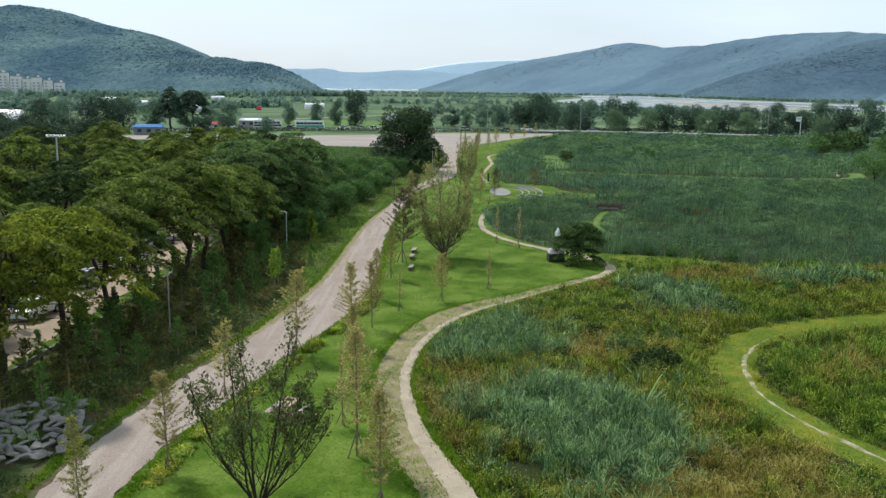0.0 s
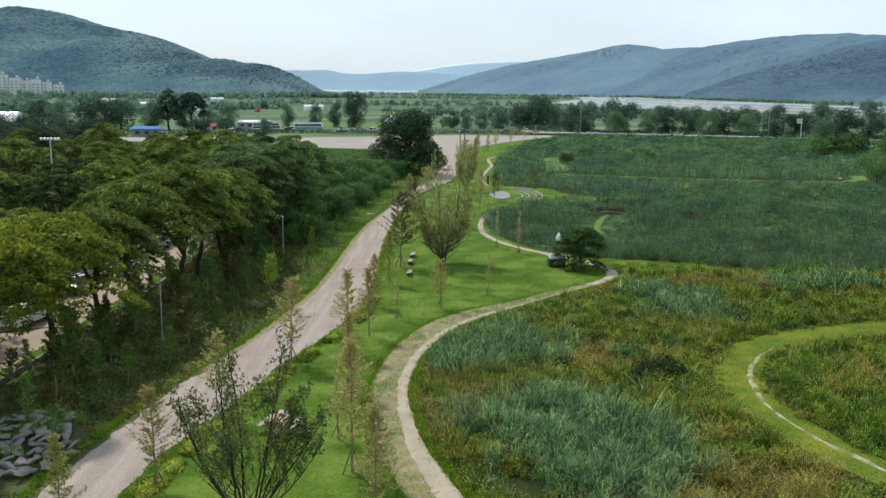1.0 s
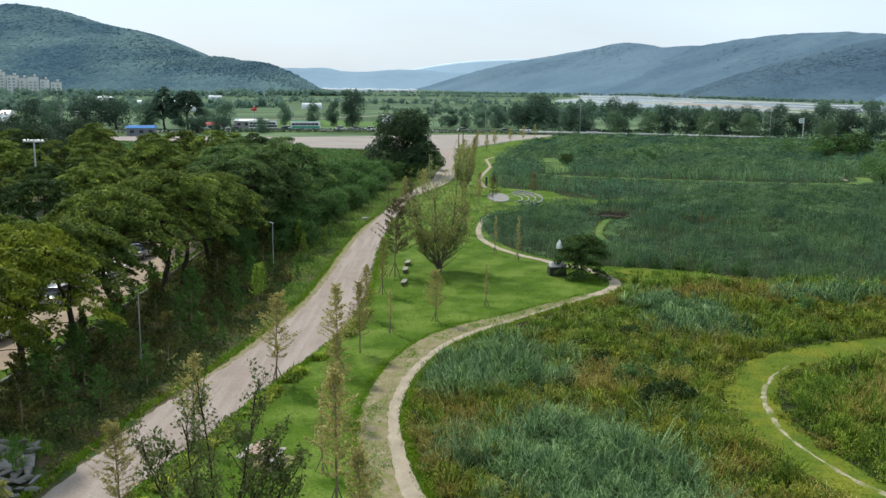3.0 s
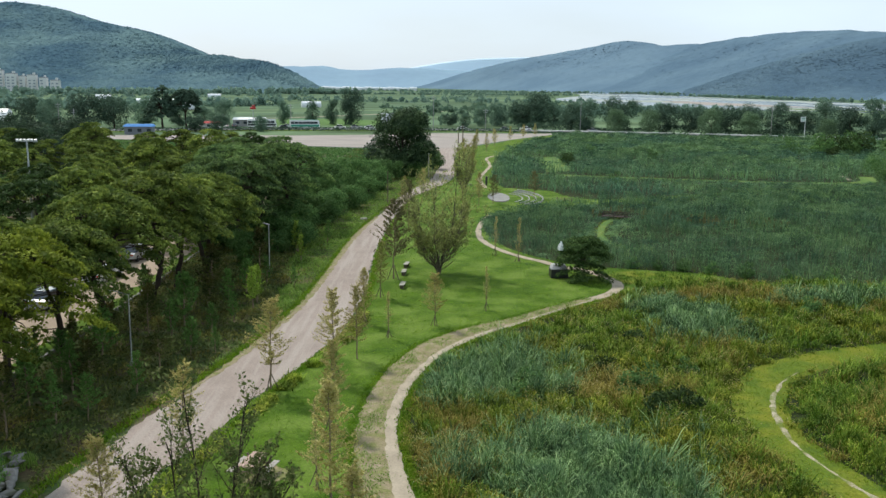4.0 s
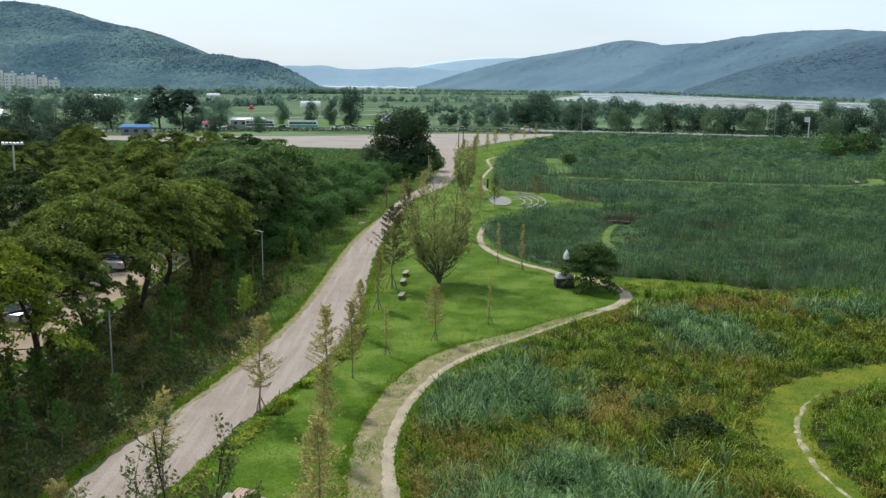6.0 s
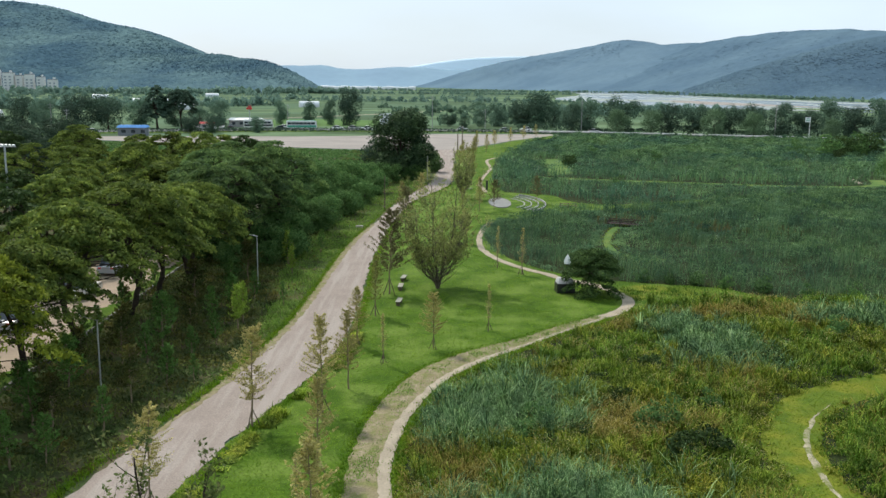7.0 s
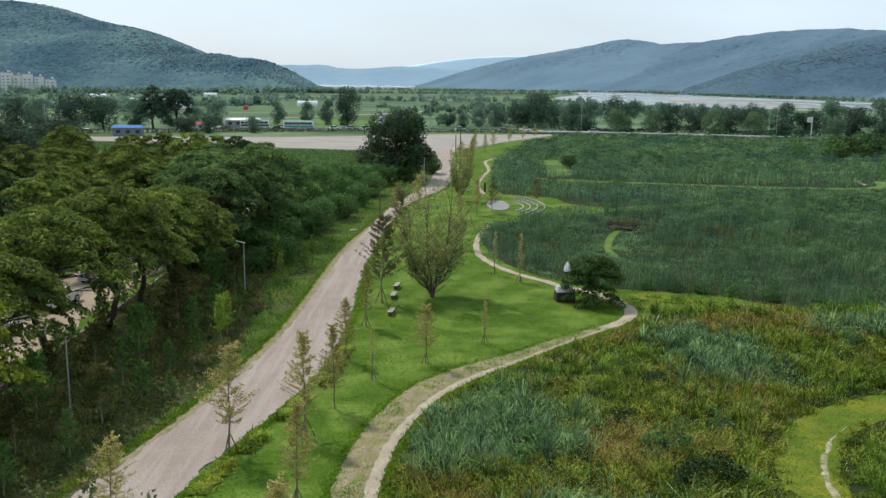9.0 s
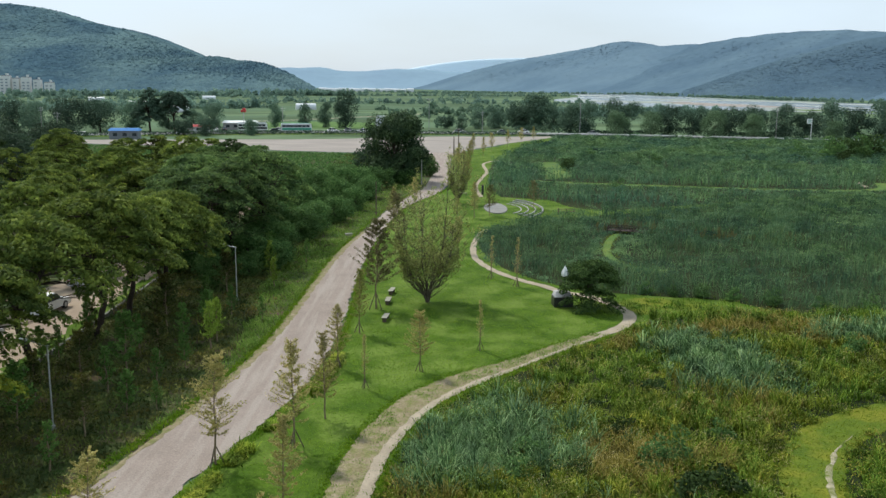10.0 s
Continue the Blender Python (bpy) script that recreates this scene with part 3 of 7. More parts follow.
TRACK_MID = [(3.32, -107.29), (4.17, 4.94), (2.34, 27.46), (0.57, 35.6), (-0.57, 39.58), (-1.51, 43.32), (-2.15, 48.31), (-2.33, 52.09), (-2.02, 55.9), (-1.13, 60.1), (0.67, 64.85), (3.15, 68.54), (6.05, 71.6), (9.2, 75.23), (13.11, 79.41)]
TRACK_IN = [(4.25, -107.32), (5.1, 4.9), (3.33, 27.42), (1.75, 35.66), (0.6, 39.23), (-0.64, 43.29), (-1.47, 48.29), (-1.72, 51.67), (-1.47, 55.19), (-0.7, 59.49), (0.97, 64.24), (3.32, 67.84), (6.17, 71.1), (9.32, 74.83), (13.29, 79.01)]
BEND = [(12.99, 79.5), (14.92, 81.51), (16.16, 84.03), (16.4, 86.59), (15.44, 89.51), (13.87, 91.82), (12.09, 93.17), (10.73, 95.46), (8.67, 98.11), (6.43, 102.52), (5.01, 108.35), (5.02, 115.56), (5.93, 122.75), (7.1, 127.51)]
NORTH_TRAIL = [(7.88, 160.36), (7.49, 174.81), (9.32, 190.78), (10.91, 203.55), (10.97, 221.19), (12.89, 229.13), (15.86, 233.83)]
LOOP = [(61.02, 73.36), (46.99, 71.48), (34.92, 66.97), (30.19, 65.22), (26.47, 63.76), (23.14, 61.8), (20.6, 59.17), (18.64, 55.23), (17.99, 51.57), (18.14, 48.36), (18.79, 45.12), (19.65, 42.52), (20.82, 40.08), (23.45, 35.49), (28.37, 29.69), (40.22, 19.62)]
LOOP_TRAIL = [(23.02, 60.68), (21.29, 58.66), (19.54, 55.52), (18.81, 52.98), (18.36, 49.95), (18.43, 48.02), (18.9, 45.6), (19.37, 43.82), (20.25, 42.02), (21.21, 39.74), (24.06, 35.94), (28.98, 30.31)]
MOWN_CROSS = [(16.51, 87.07), (19.23, 88.41), (22.23, 88.62), (24.83, 87.79)]
MOWN_FAR = [(18.66, 186.42), (24.63, 183.79), (46.55, 178.15), (62.51, 175.14), (75.51, 174.65), (82.56, 178.4), (86.7, 187.86)]
MOWN_HOOK = [(23.94, 102.98), (21.45, 103.72), (19.89, 106.34), (19.46, 111.01), (20.34, 116.59), (22.02, 122.14), (23.78, 126.08)]
BOARDWALK = [(22.2, 126.2), (23.8, 125.7), (25.4, 125.0), (26.6, 124.4)]
HIGHWAY = [(-701, -64.71), (-418, 149.14), (-256.4, 255.32), (-115.39, 322), (-55.03, 346), (5.1, 353), (55.04, 348), (104.88, 336), (154.63, 318), (263.92, 267.79), (422, 165.59), (699, -85.38)]

LAWN = [(-14.5, 5.64), (-13.75, 36.09), (-11.36, 48.83), (-8.17, 62.18), (-6.31, 72.69), (-6.22, 85.52), (-6.64, 104.78), (-6.14, 125.61), (-4.12, 147.02), (-0.31, 161.47), (2.49, 175), (3.55, 213.45), (4.22, 245.5), (7.76, 261.4), (24.27, 296.06), (40.74, 328),
        (42.69, 324), (26.08, 283.16), (17.52, 245), (14.31, 230.68), (11.93, 205.11), (9.09, 174.75), (10.28, 160.27), (18.23, 156.76), (26.06, 145.24), (13.91, 135.28), (6.83, 129.93), (5.74, 123.56), (4.95, 110.76), (7.41, 101.04), (12.3, 93.48), (16.22, 87.88), (16.35, 83.06),
        (12.11, 80.34), (5, 73.55), (-0.59, 67.02), (-3.67, 54.95), (-3.59, 46.93), (-1.51, 38.83), (0.73, 27.52), (2, 5.02)]

# ground sheet: fine where the camera passes, coarse to the horizon
xs = np.concatenate([-np.geomspace(60, 4700, 26)[::-1], np.linspace(-58, 100, 159), np.geomspace(103, 4700, 26)])
ys = np.concatenate([-np.geomspace(20, 4700, 18)[::-1], np.linspace(-18, 182, 160), np.geomspace(185, 7900, 44)])
gx, gy = np.meshgrid(xs, ys)
gp = np.stack([gx.ravel(), gy.ravel()], 1)
gz = -0.06 + 0.02 * np.clip(waves(gp, 6.0, 3), -1.5, 1.5) * (np.abs(gp[:, 0]) < 110)
i0 = (np.arange(len(ys) - 1)[:, None] * len(xs) + np.arange(len(xs) - 1)[None, :]).ravel()
gf = np.stack([i0, i0 + 1, i0 + len(xs) + 1, i0 + len(xs)], 1)
ground = put("ground", raw_mesh("ground", np.column_stack([gp, gz]), [gf], M["ground"], True))
tagged(ground, "flat green meadow and field plain reaching the hills", "ground", kind="structure")


def sheet(name, poly, material, z, cell=1.5, rough=0.15):
    """A flat patch of ground filling an outline, its border broken up."""
    line = smooth_line(list(poly) + [poly[0]], cell)[:-1]
    line = line + RNG.normal(0, rough, line.shape)
    bm = bmesh.new()
    f = bm.faces.new([bm.verts.new((x, y, z)) for x, y in line])
    bmesh.ops.triangulate(bm, faces=[f])
    bmesh.ops.recalc_face_normals(bm, faces=bm.faces)
    if sum(f.normal.z for f in bm.faces) < 0:
        bmesh.ops.reverse_faces(bm, faces=bm.faces)
    return part(name, bm, material, None)


meadow = sheet("meadow_grass", [(-6, 36), (30, 30), (80, 30), (80, 100), (190, 118), (190, 180), (60, 190), (44, 330), (20, 290), (8, 200), (-2, 150), (-5, 90)], M["lawn_soil"], -0.026)
tagged(meadow, "rough green grass under the marsh edges", "grass", kind="structure")
lawn = sheet("lawn", LAWN, M["lawn_soil"], -0.02)
back = sheet("lawn_south", [(-16.2, -91), (-14.4, 8.5), (-8, 9.4), (-2, 8.2), (2.9, 9.0), (2.3, -91)], M["lawn_soil"], -0.024)
tagged(back, "mown grass going on behind along the road", "lawn", kind="structure")
tagged(lawn, "bright green mown grass between the gravel road and the trail", "lawn", kind="structure")
bank = sheet("bank_soil", [(-27.4, -90.09), (-18.40, -90.38), (-16.28, 13.78), (-15.43, 37.8), (-14.26, 48.98), (-11.48, 61.39), (-9.35, 76.86), (-8.63, 98.49), (-7.18, 122.49), (-5.15, 144.86), (-2.94, 159.21), (-0.71, 175.17), (0.71, 237.66), (-3.4, 250.6),
                            (-22.42, 249.71), (-56.27, 260.61), (-96.1, 273.33), (-117.15, 201.96), (-93.56, 104.85), (-36.05, 70.6), (-34.99, 142.73), (-25.5, 142.37), (-25.45, 70.2)], M["litter"], -0.015)
tagged(bank, "shaded bank of leaf litter and weeds beside the road", "bank", kind="structure")
sand = sheet("sand_track", [(-28.2, -91), (-26, 53), (-25.4, 139.8), (-33.5, 140), (-33, 69), (-34, 40), (-36, -91)], M["sand"], -0.005)
tagged(sand, "pale sandy parking track behind the tree row", "track", kind="structure")
for nm, poly in (("marsh_soil_near", [(3.79, -91.27), (4.8, 4.92), (3.23, 27.43), (0.8, 39.39), (-1.27, 48.44), (-1.39, 53.26), (-0.4, 59.64), (3.62, 67.51), (9.52, 74.34), (16.33, 81.78), (21.18, 85.29), (46.21, 86.75), (76.25, 88.83), (73.57, -93.9)]),
                 ("marsh_soil_mid", [(7, 127.52), (5.74, 117.14), (7.45, 103.93), (11.94, 96.06), (16.29, 93.01), (25.3, 90.6), (31.26, 85.9), (46.2, 84.8), (71.27, 86.6), (196.64, 111.0), (197.58, 177.27), (82.42, 168.78), (62.33, 163.12), (26.01, 142.04), (13.9, 134.47)]),
                 ("marsh_soil_far", [(10.99, 161.05), (18.24, 157.57), (26.08, 146.85), (62.36, 164.72), (82.44, 170.38), (197.58, 177.27), (199.29, 294.28), (114.6, 317), (52.76, 329), (42.69, 324), (26.08, 283.16), (18.02, 244.98), (13.19, 222.71), (10.18, 181.12)])):
    tagged(sheet(nm, poly, M["marsh_soil"], -0.012, 1.5, 0.1), "dark wet olive soil under the marsh plants", "soil", kind="structure")
road = strip("road", ROAD_L, ROAD_R, M["gravel"], 0.005, 0.14, 10)
tagged(road, "wide pale pinkish gravel road with worn edges", "road", kind="structure")
dry_line = smooth_line([p for p in ROAD_L if 54 < p[1] < 130], 2.0)
dry_wide = 0.5 * np.clip(np.minimum(dry_line[:, 1] - 54, 128 - dry_line[:, 1]) / 12, 0.05, 1)
dry = strip("dry_verge", [(x - w, y) for (x, y), w in zip(dry_line, dry_wide)], [(x + 0.15, y) for x, y in dry_line], M["gravel_grass"], 0.012, 0.12, 4, 0.5)
tagged(dry, "dry yellowish gravelly verge beside the road", "verge", kind="structure")
lot = sheet("gravel_lot", [(-125.88, 288.89), (-96.03, 278.14), (-66.16, 268.2), (-36.3, 258.25), (-11.38, 252.5), (4.59, 250.29), (7.78, 263), (22.29, 297.74), (40.81, 332), (42.92, 340), (24.85, 335), (-3.23, 331), (-36.51, 312), (-75.66, 303), (-125.79, 294.5)], M["lot_gravel"], 0.0, 4.0, 0.4)
tagged(lot, "empty pale gravel car park", "car park", kind="structure")
verge = strip("grassy_track", TRACK_OUT, [(x + 0.3, y - 0.1) for x, y in TRACK_MID], M["gravel_grass"], 0.004, 0.08, 4, 0.4)
tagged(verge, "gravel track half overgrown with grass", "path", kind="structure")
trail = strip("trail", TRACK_MID, TRACK_IN, M["dirt"], 0.03, 0.05, 4, 0.4)
tagged(trail, "pale beaten dirt footpath in a long curve", "path", kind="structure")
for nm, ln, wd, mt, z, lb in (
        ("bend_trail", BEND, [0.9, 1.1, 0.8, 0.7, 0.6, 0.7], "dirt", 0.012, "narrow pale dirt footpath winding round the lawn"),
        ("north_trail", NORTH_TRAIL, 0.7, "dirt", 0.006, "narrow pale dirt footpath beside the reeds"),
        ("loop_grass", LOOP, [3.6, 3.4, 3.2, 3.0, 2.9, 2.6, 2.6, 3.2], "mown", 0.0, "mown yellow-green grass lane looping through the reeds"),
        ("loop_trail", LOOP_TRAIL, [0.08, 0.24, 0.36, 0.28, 0.16, 0.34, 0.26, 0.4, 0.2, 0.32], "worn", 0.02, "thin pale trodden line in the mown lane"),
        ("mown_cross", MOWN_CROSS, [3.6, 6.0, 4.4, 1.2], "mown", -0.004, "short yellowish mown grass by the bend"),
        ("mown_lane", MOWN_FAR, 3.0, "far_mown", 0.0, "mown grass lane across the reed field"),
        ("mown_hook", MOWN_HOOK, 0.9, "far_mown", 0.0, "short hook of mown grass in the reeds"),
        ("far_spur", [(80.19, 180.09), (80.86, 184.88), (82.51, 188.82)], 1.3, "dirt", 0.035, "pale end of a dirt footpath in grass"),
        ("field_track", [(-103.81, 429), (-68.17, 473), (-32.24, 536), (0.74, 602)], 4.0, "dirt", 0.01, "pale farm track between fields")):
    e0, e1 = ribbon(ln, wd)
    tagged(strip(nm, e0, e1, M[mt], z, 0.065 if nm == "loop_trail" else 0.05, 4, 0.5), lb, "path", kind="structure")
patch = sheet("mown_patch", [(22.22, 190.29), (26.77, 193.33), (28.95, 206.08), (28.28, 228.55), (24.74, 225.48), (22.95, 206.3)], M["far_mown"], 0.0, 1.2, 0.7)
tagged(patch, "open patch of pale mown grass in the reeds", "grass", kind="structure")
paddy = sheet("rice_field", [(-76.5, 382), (-34.44, 385), (-21.84, 426), (-55.5, 450), (-83.82, 428)], M["rice"], -0.01, 6, 0.5)
tagged(paddy, "bright green rice field beyond the highway", "field", kind="structure")

e0, e1 = ribbon(HIGHWAY, 13.0)
hw = strip("highway", e0, e1, M["asphalt"], 0.35, 0.0, 4, 4.0)
tagged(hw, "grey two-lane highway on a low embankment", "road", kind="structure")
for side, wdt in (("near", 14.0), ("far", -14.0)):
    a, b = ribbon(HIGHWAY, wdt)
    v = np.vstack([np.column_stack([a, np.full(len(a), 0.33)]), np.column_stack([ribbon(HIGHWAY, wdt * 1.3)[0], np.full(len(a), -0.1)])])
    n = len(a)
    i = np.arange(n - 1)
    sh = put("embankment", raw_mesh("embankment", v, [np.stack([i, i + 1, i + n + 1, i + n], 1)], M["lawn_soil"], True))
    tagged(sh, "grassed side of the highway embankment", "bank", kind="structure")

river = sheet("water", [(454, 3677), (457, 1816), (541, 1115), (652, 814), (1104, 284.23), (960, 96), (650, 402), (338, 672), (212, 775), (140.55, 1132), (265.78, 1759), (375, 3038)], M["water"], 0.0, 30, 0.8)
tagged(river, "broad pale river with sandbars", "river", kind="structure")

shoal = sheet("shoal", [(300, 742), (420, 640), (520, 545), (535, 560), (440, 655), (345, 745), (300, 800)], M["far_mown"], 0.05, 12, 2.0)
tagged(shoal, "low green sandbar in the river", "sandbar", kind="structure")
bar = sheet("sandbar", [(262, 900), (330, 840), (352, 850), (330, 980), (300, 1120), (272, 1110), (262, 1000)], M["lot_gravel"], 0.04, 12, 2.0)
tagged(bar, "pale sandbar in the river", "sandbar", kind="structure")


# ---- hills ----
def hill(name, ridge, toward, material, label, down=(0.0, -1.0), rows=46, step=14.0, rough=9.0, seed=1, bumps=3.5, crowns=0, crown_size=6.0, conifers=None, relief=1.0, smooth=True):
    """A wooded ridge that falls to the plain on both sides; toward is the width of the near slope at each ridge point."""
    line = smooth_line([(*r, t) for r, t in zip(ridge, toward)], step)
    n = len(line)
    nrm = np.tile(np.array(down) / math.hypot(*down), (n, 1))
    t = np.concatenate([np.linspace(-0.8, 0, rows // 4, endpoint=False), np.linspace(0, 1, rows - rows // 4)])
    p = line[:, None, :2] + nrm[:, None, :] * (t[None, :, None] * line[:, None, 3:4])
    flat = p.reshape(-1, 2)
    prof = np.where(t < 0, 1 - t ** 2 * 0.6, 0.75 * (1 - np.clip(t, 0, 1)) ** 1.25 + 0.25 * np.cos(np.clip(t, 0, 1) * np.pi / 2) ** 2)
    spur = waves(flat, 130, seed).reshape(n, -1) * np.clip(t * 2.2, 0, 1)[None, :] * prof[None, :] * 0.2
    z = line[:, 2:3] * np.clip(prof[None, :] * (1 + spur) , 0, 2)
    z = z + waves(flat, 30, seed + 1).reshape(n, -1) * rough * 0.25 * prof[None, :]
    z = z + RNG.random(z.shape) * bumps * np.clip(prof * 3, 0, 1)[None, :]
    z = z - 1.5 * (t > 0.98)[None, :]
    v = np.column_stack([flat, z.ravel()])
    k = len(t)
    i = (np.arange(n - 1)[:, None] * k + np.arange(k - 1)[None, :]).ravel()
    ob = put(name, raw_mesh(name, v, [np.stack([i, i + k, i + k + 1, i + 1], 1)], material, smooth))
    if crowns:
        g = np.random.default_rng(seed + 50)
        a, b = g.random(crowns) * (n - 1.01), g.random(crowns) ** 0.8 * (k - 1.01 - rows // 4 * 0.75) + rows // 4 * 0.75
        ia, ib, fa, fb = a.astype(int), b.astype(int), (a % 1)[:, None], (b % 1)[:, None]
        gv = v.reshape(n, k, 3)
        c = (gv[ia, ib] * (1 - fa) + gv[ia + 1, ib] * fa) * (1 - fb) + (gv[ia, ib + 1] * (1 - fa) + gv[ia + 1, ib + 1] * fa) * fb
        r = crown_size * g.uniform(0.8, 1.2, crowns)
        tall = r * g.uniform(0.6, 0.8, crowns) * relief
        if conifers:
            pointed = (c[:, 0] + g.normal(0, 90, crowns) > conifers + 60) & (b + g.normal(0, 5, crowns) < rows // 4 + 0.3 * (k - rows // 4))
            tall = np.where(pointed, tall * 1.7, tall)
            r = np.where(pointed, r * 0.62, r)
        th = np.arange(5) * 2 * math.pi / 5
        ring = np.stack([np.cos(th), np.sin(th), np.zeros(5)], 1)
        jig = g.uniform(0.75, 1.25, (crowns, 10, 1))
        dome = np.zeros((crowns, 11, 3))
        dome[:, :5] = ring * jig[:, :5] * r[:, None, None]
        dome[:, 5:10] = ring * jig[:, 5:] * 0.66 * r[:, None, None] + np.array([0, 0, 1.0]) * (tall * 0.62)[:, None, None]
        dome[:, 10, 2] = tall
        dome += (c - np.array([0, 0, 1.0]) * (r * 0.3)[:, None])[:, None, :]
        j = np.arange(5)
        quad = np.stack([j, (j + 1) % 5, 5 + (j + 1) % 5, 5 + j], 1)
        tri = np.stack([5 + j, 5 + (j + 1) % 5, np.full(5, 10)], 1)
        i = np.arange(crowns)[:, None, None] * 11
        me = raw_mesh("hill_woods", dome.reshape(-1, 3), [(i + quad).reshape(-1, 4), (i + tri).reshape(-1, 3)], material, True)
        tagged(put("hill_woods", me), "tree crowns covering the distant slope", "woods", kind="stuff")
    return tagged(ob, label, "hill", kind="structure")


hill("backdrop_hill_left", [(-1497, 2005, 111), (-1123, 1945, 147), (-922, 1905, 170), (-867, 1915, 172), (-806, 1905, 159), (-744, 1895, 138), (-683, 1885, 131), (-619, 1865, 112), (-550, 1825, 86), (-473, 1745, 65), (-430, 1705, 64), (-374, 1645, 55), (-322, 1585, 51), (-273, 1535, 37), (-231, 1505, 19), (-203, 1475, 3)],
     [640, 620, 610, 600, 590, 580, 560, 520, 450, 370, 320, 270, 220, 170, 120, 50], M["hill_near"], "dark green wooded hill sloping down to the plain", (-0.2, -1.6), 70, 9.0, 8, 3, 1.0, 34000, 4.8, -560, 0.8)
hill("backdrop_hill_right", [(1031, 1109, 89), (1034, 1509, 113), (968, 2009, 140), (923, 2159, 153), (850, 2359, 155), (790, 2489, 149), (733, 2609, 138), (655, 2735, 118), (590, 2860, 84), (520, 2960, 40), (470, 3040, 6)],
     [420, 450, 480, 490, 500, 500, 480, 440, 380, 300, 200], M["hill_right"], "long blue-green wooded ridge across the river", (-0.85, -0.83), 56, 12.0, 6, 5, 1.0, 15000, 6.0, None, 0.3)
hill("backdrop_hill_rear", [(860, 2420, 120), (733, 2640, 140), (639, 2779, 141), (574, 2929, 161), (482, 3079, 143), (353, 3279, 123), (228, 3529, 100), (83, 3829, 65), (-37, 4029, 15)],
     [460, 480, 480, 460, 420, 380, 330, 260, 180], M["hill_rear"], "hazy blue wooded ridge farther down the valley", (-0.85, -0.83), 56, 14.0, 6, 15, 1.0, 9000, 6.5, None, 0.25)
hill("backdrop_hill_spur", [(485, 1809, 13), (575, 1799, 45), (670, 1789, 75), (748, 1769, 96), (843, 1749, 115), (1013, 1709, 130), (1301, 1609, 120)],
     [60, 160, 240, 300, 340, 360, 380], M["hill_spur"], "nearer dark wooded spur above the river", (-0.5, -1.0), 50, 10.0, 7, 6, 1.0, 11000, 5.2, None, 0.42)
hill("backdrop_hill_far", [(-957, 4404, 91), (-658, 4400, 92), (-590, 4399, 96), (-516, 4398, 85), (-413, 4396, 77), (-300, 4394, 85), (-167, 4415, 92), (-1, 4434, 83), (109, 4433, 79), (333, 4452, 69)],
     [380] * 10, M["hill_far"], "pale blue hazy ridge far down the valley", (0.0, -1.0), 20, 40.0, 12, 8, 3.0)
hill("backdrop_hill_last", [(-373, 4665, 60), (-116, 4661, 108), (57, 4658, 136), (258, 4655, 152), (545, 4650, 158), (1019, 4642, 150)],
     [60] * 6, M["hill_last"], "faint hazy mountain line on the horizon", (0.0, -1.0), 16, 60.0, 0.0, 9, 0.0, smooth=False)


# ---- trees ----
def pine(seed, height=10.0, spread=4.3, count=7600, leaf="pine_leaf", size=0.30, low=0.42, tiers=5, bark="bark", cone=False, shag=0.45):
    """A broad umbrella pine: leaning forked trunk, rising limbs, foliage in tiers of flattened pads with gaps between."""
    global RNG
    RNG = np.random.default_rng(seed)
    tw = Twigs()
    fork = height * RNG.uniform(0.27, 0.40)
    top = np.array([RNG.normal(0, 0.45), RNG.normal(0, 0.45), fork])
    girth = height * 0.024
    tw.tube(bent((0, 0, -0.1), top, 0, 6, 0.04), np.linspace(girth * 1.1, girth * 0.75, 6), 9)
    pads, rad = [], []
    deep = 1.0 - low
    total = int(7.5 * tiers * (spread / 4.3) ** 0.8)
    for k in range(total):
        az, q = k * 2.39996 + RNG.normal(0, 0.25), math.sqrt((k + 0.4) / total)
        r = spread * q * RNG.uniform(0.9, 1.08)
        dome = low + 0.06 + (deep - 0.06) * math.sqrt(max(0.0, 1 - (q * 0.97) ** 2.4)) * RNG.uniform(0.86, 1.02)
        if cone:
            dome = low + deep * (1 - q) ** 0.8 * RNG.uniform(0.9, 1.04)
        drop = 0.0 if k % 3 else RNG.uniform(0.12, shag) * deep
        pads.append((math.cos(az) * r + top[0] * 0.5, math.sin(az) * r + top[1] * 0.5, height * max(low, dome - drop)))
        rad.append(RNG.uniform(0.62, 1.2) * (0.6 + 0.1 * spread))
    pads, rad = np.array(pads), np.array(rad)
    heads = []
    for k in range(5):
        az = k * 2.4 + RNG.normal(0, 0.3)
        r = spread * RNG.uniform(0.15, 0.5)
        end = np.array([math.cos(az) * r, math.sin(az) * r, height * RNG.uniform(0.66, 0.9)])
        lim = bent(top, end, 0.35, 8, 0.12)
        tw.tube(lim, np.linspace(girth * 0.62, girth * 0.14, 8), 6)
        heads.append(lim)
    heads = np.vstack(heads)
    for p in pads:
        fit = np.linalg.norm((heads - p) * np.array([1, 1, 1.6]), axis=1) + 6 * (heads[:, 2] > p[2] + 0.2)
        s = heads[np.argmin(fit)]
        tw.tube(bent(s, p + np.array([0, 0, -0.1]), 0.1, 4, 0.06), np.linspace(girth * 0.2, girth * 0.06, 4), 4)
    v, f = pad_leaves(pads, rad, 0.34, count, size, slope=0.55)
    return tw.mesh("trunk", M[bark]), raw_mesh("crown", v, [f], M[leaf])


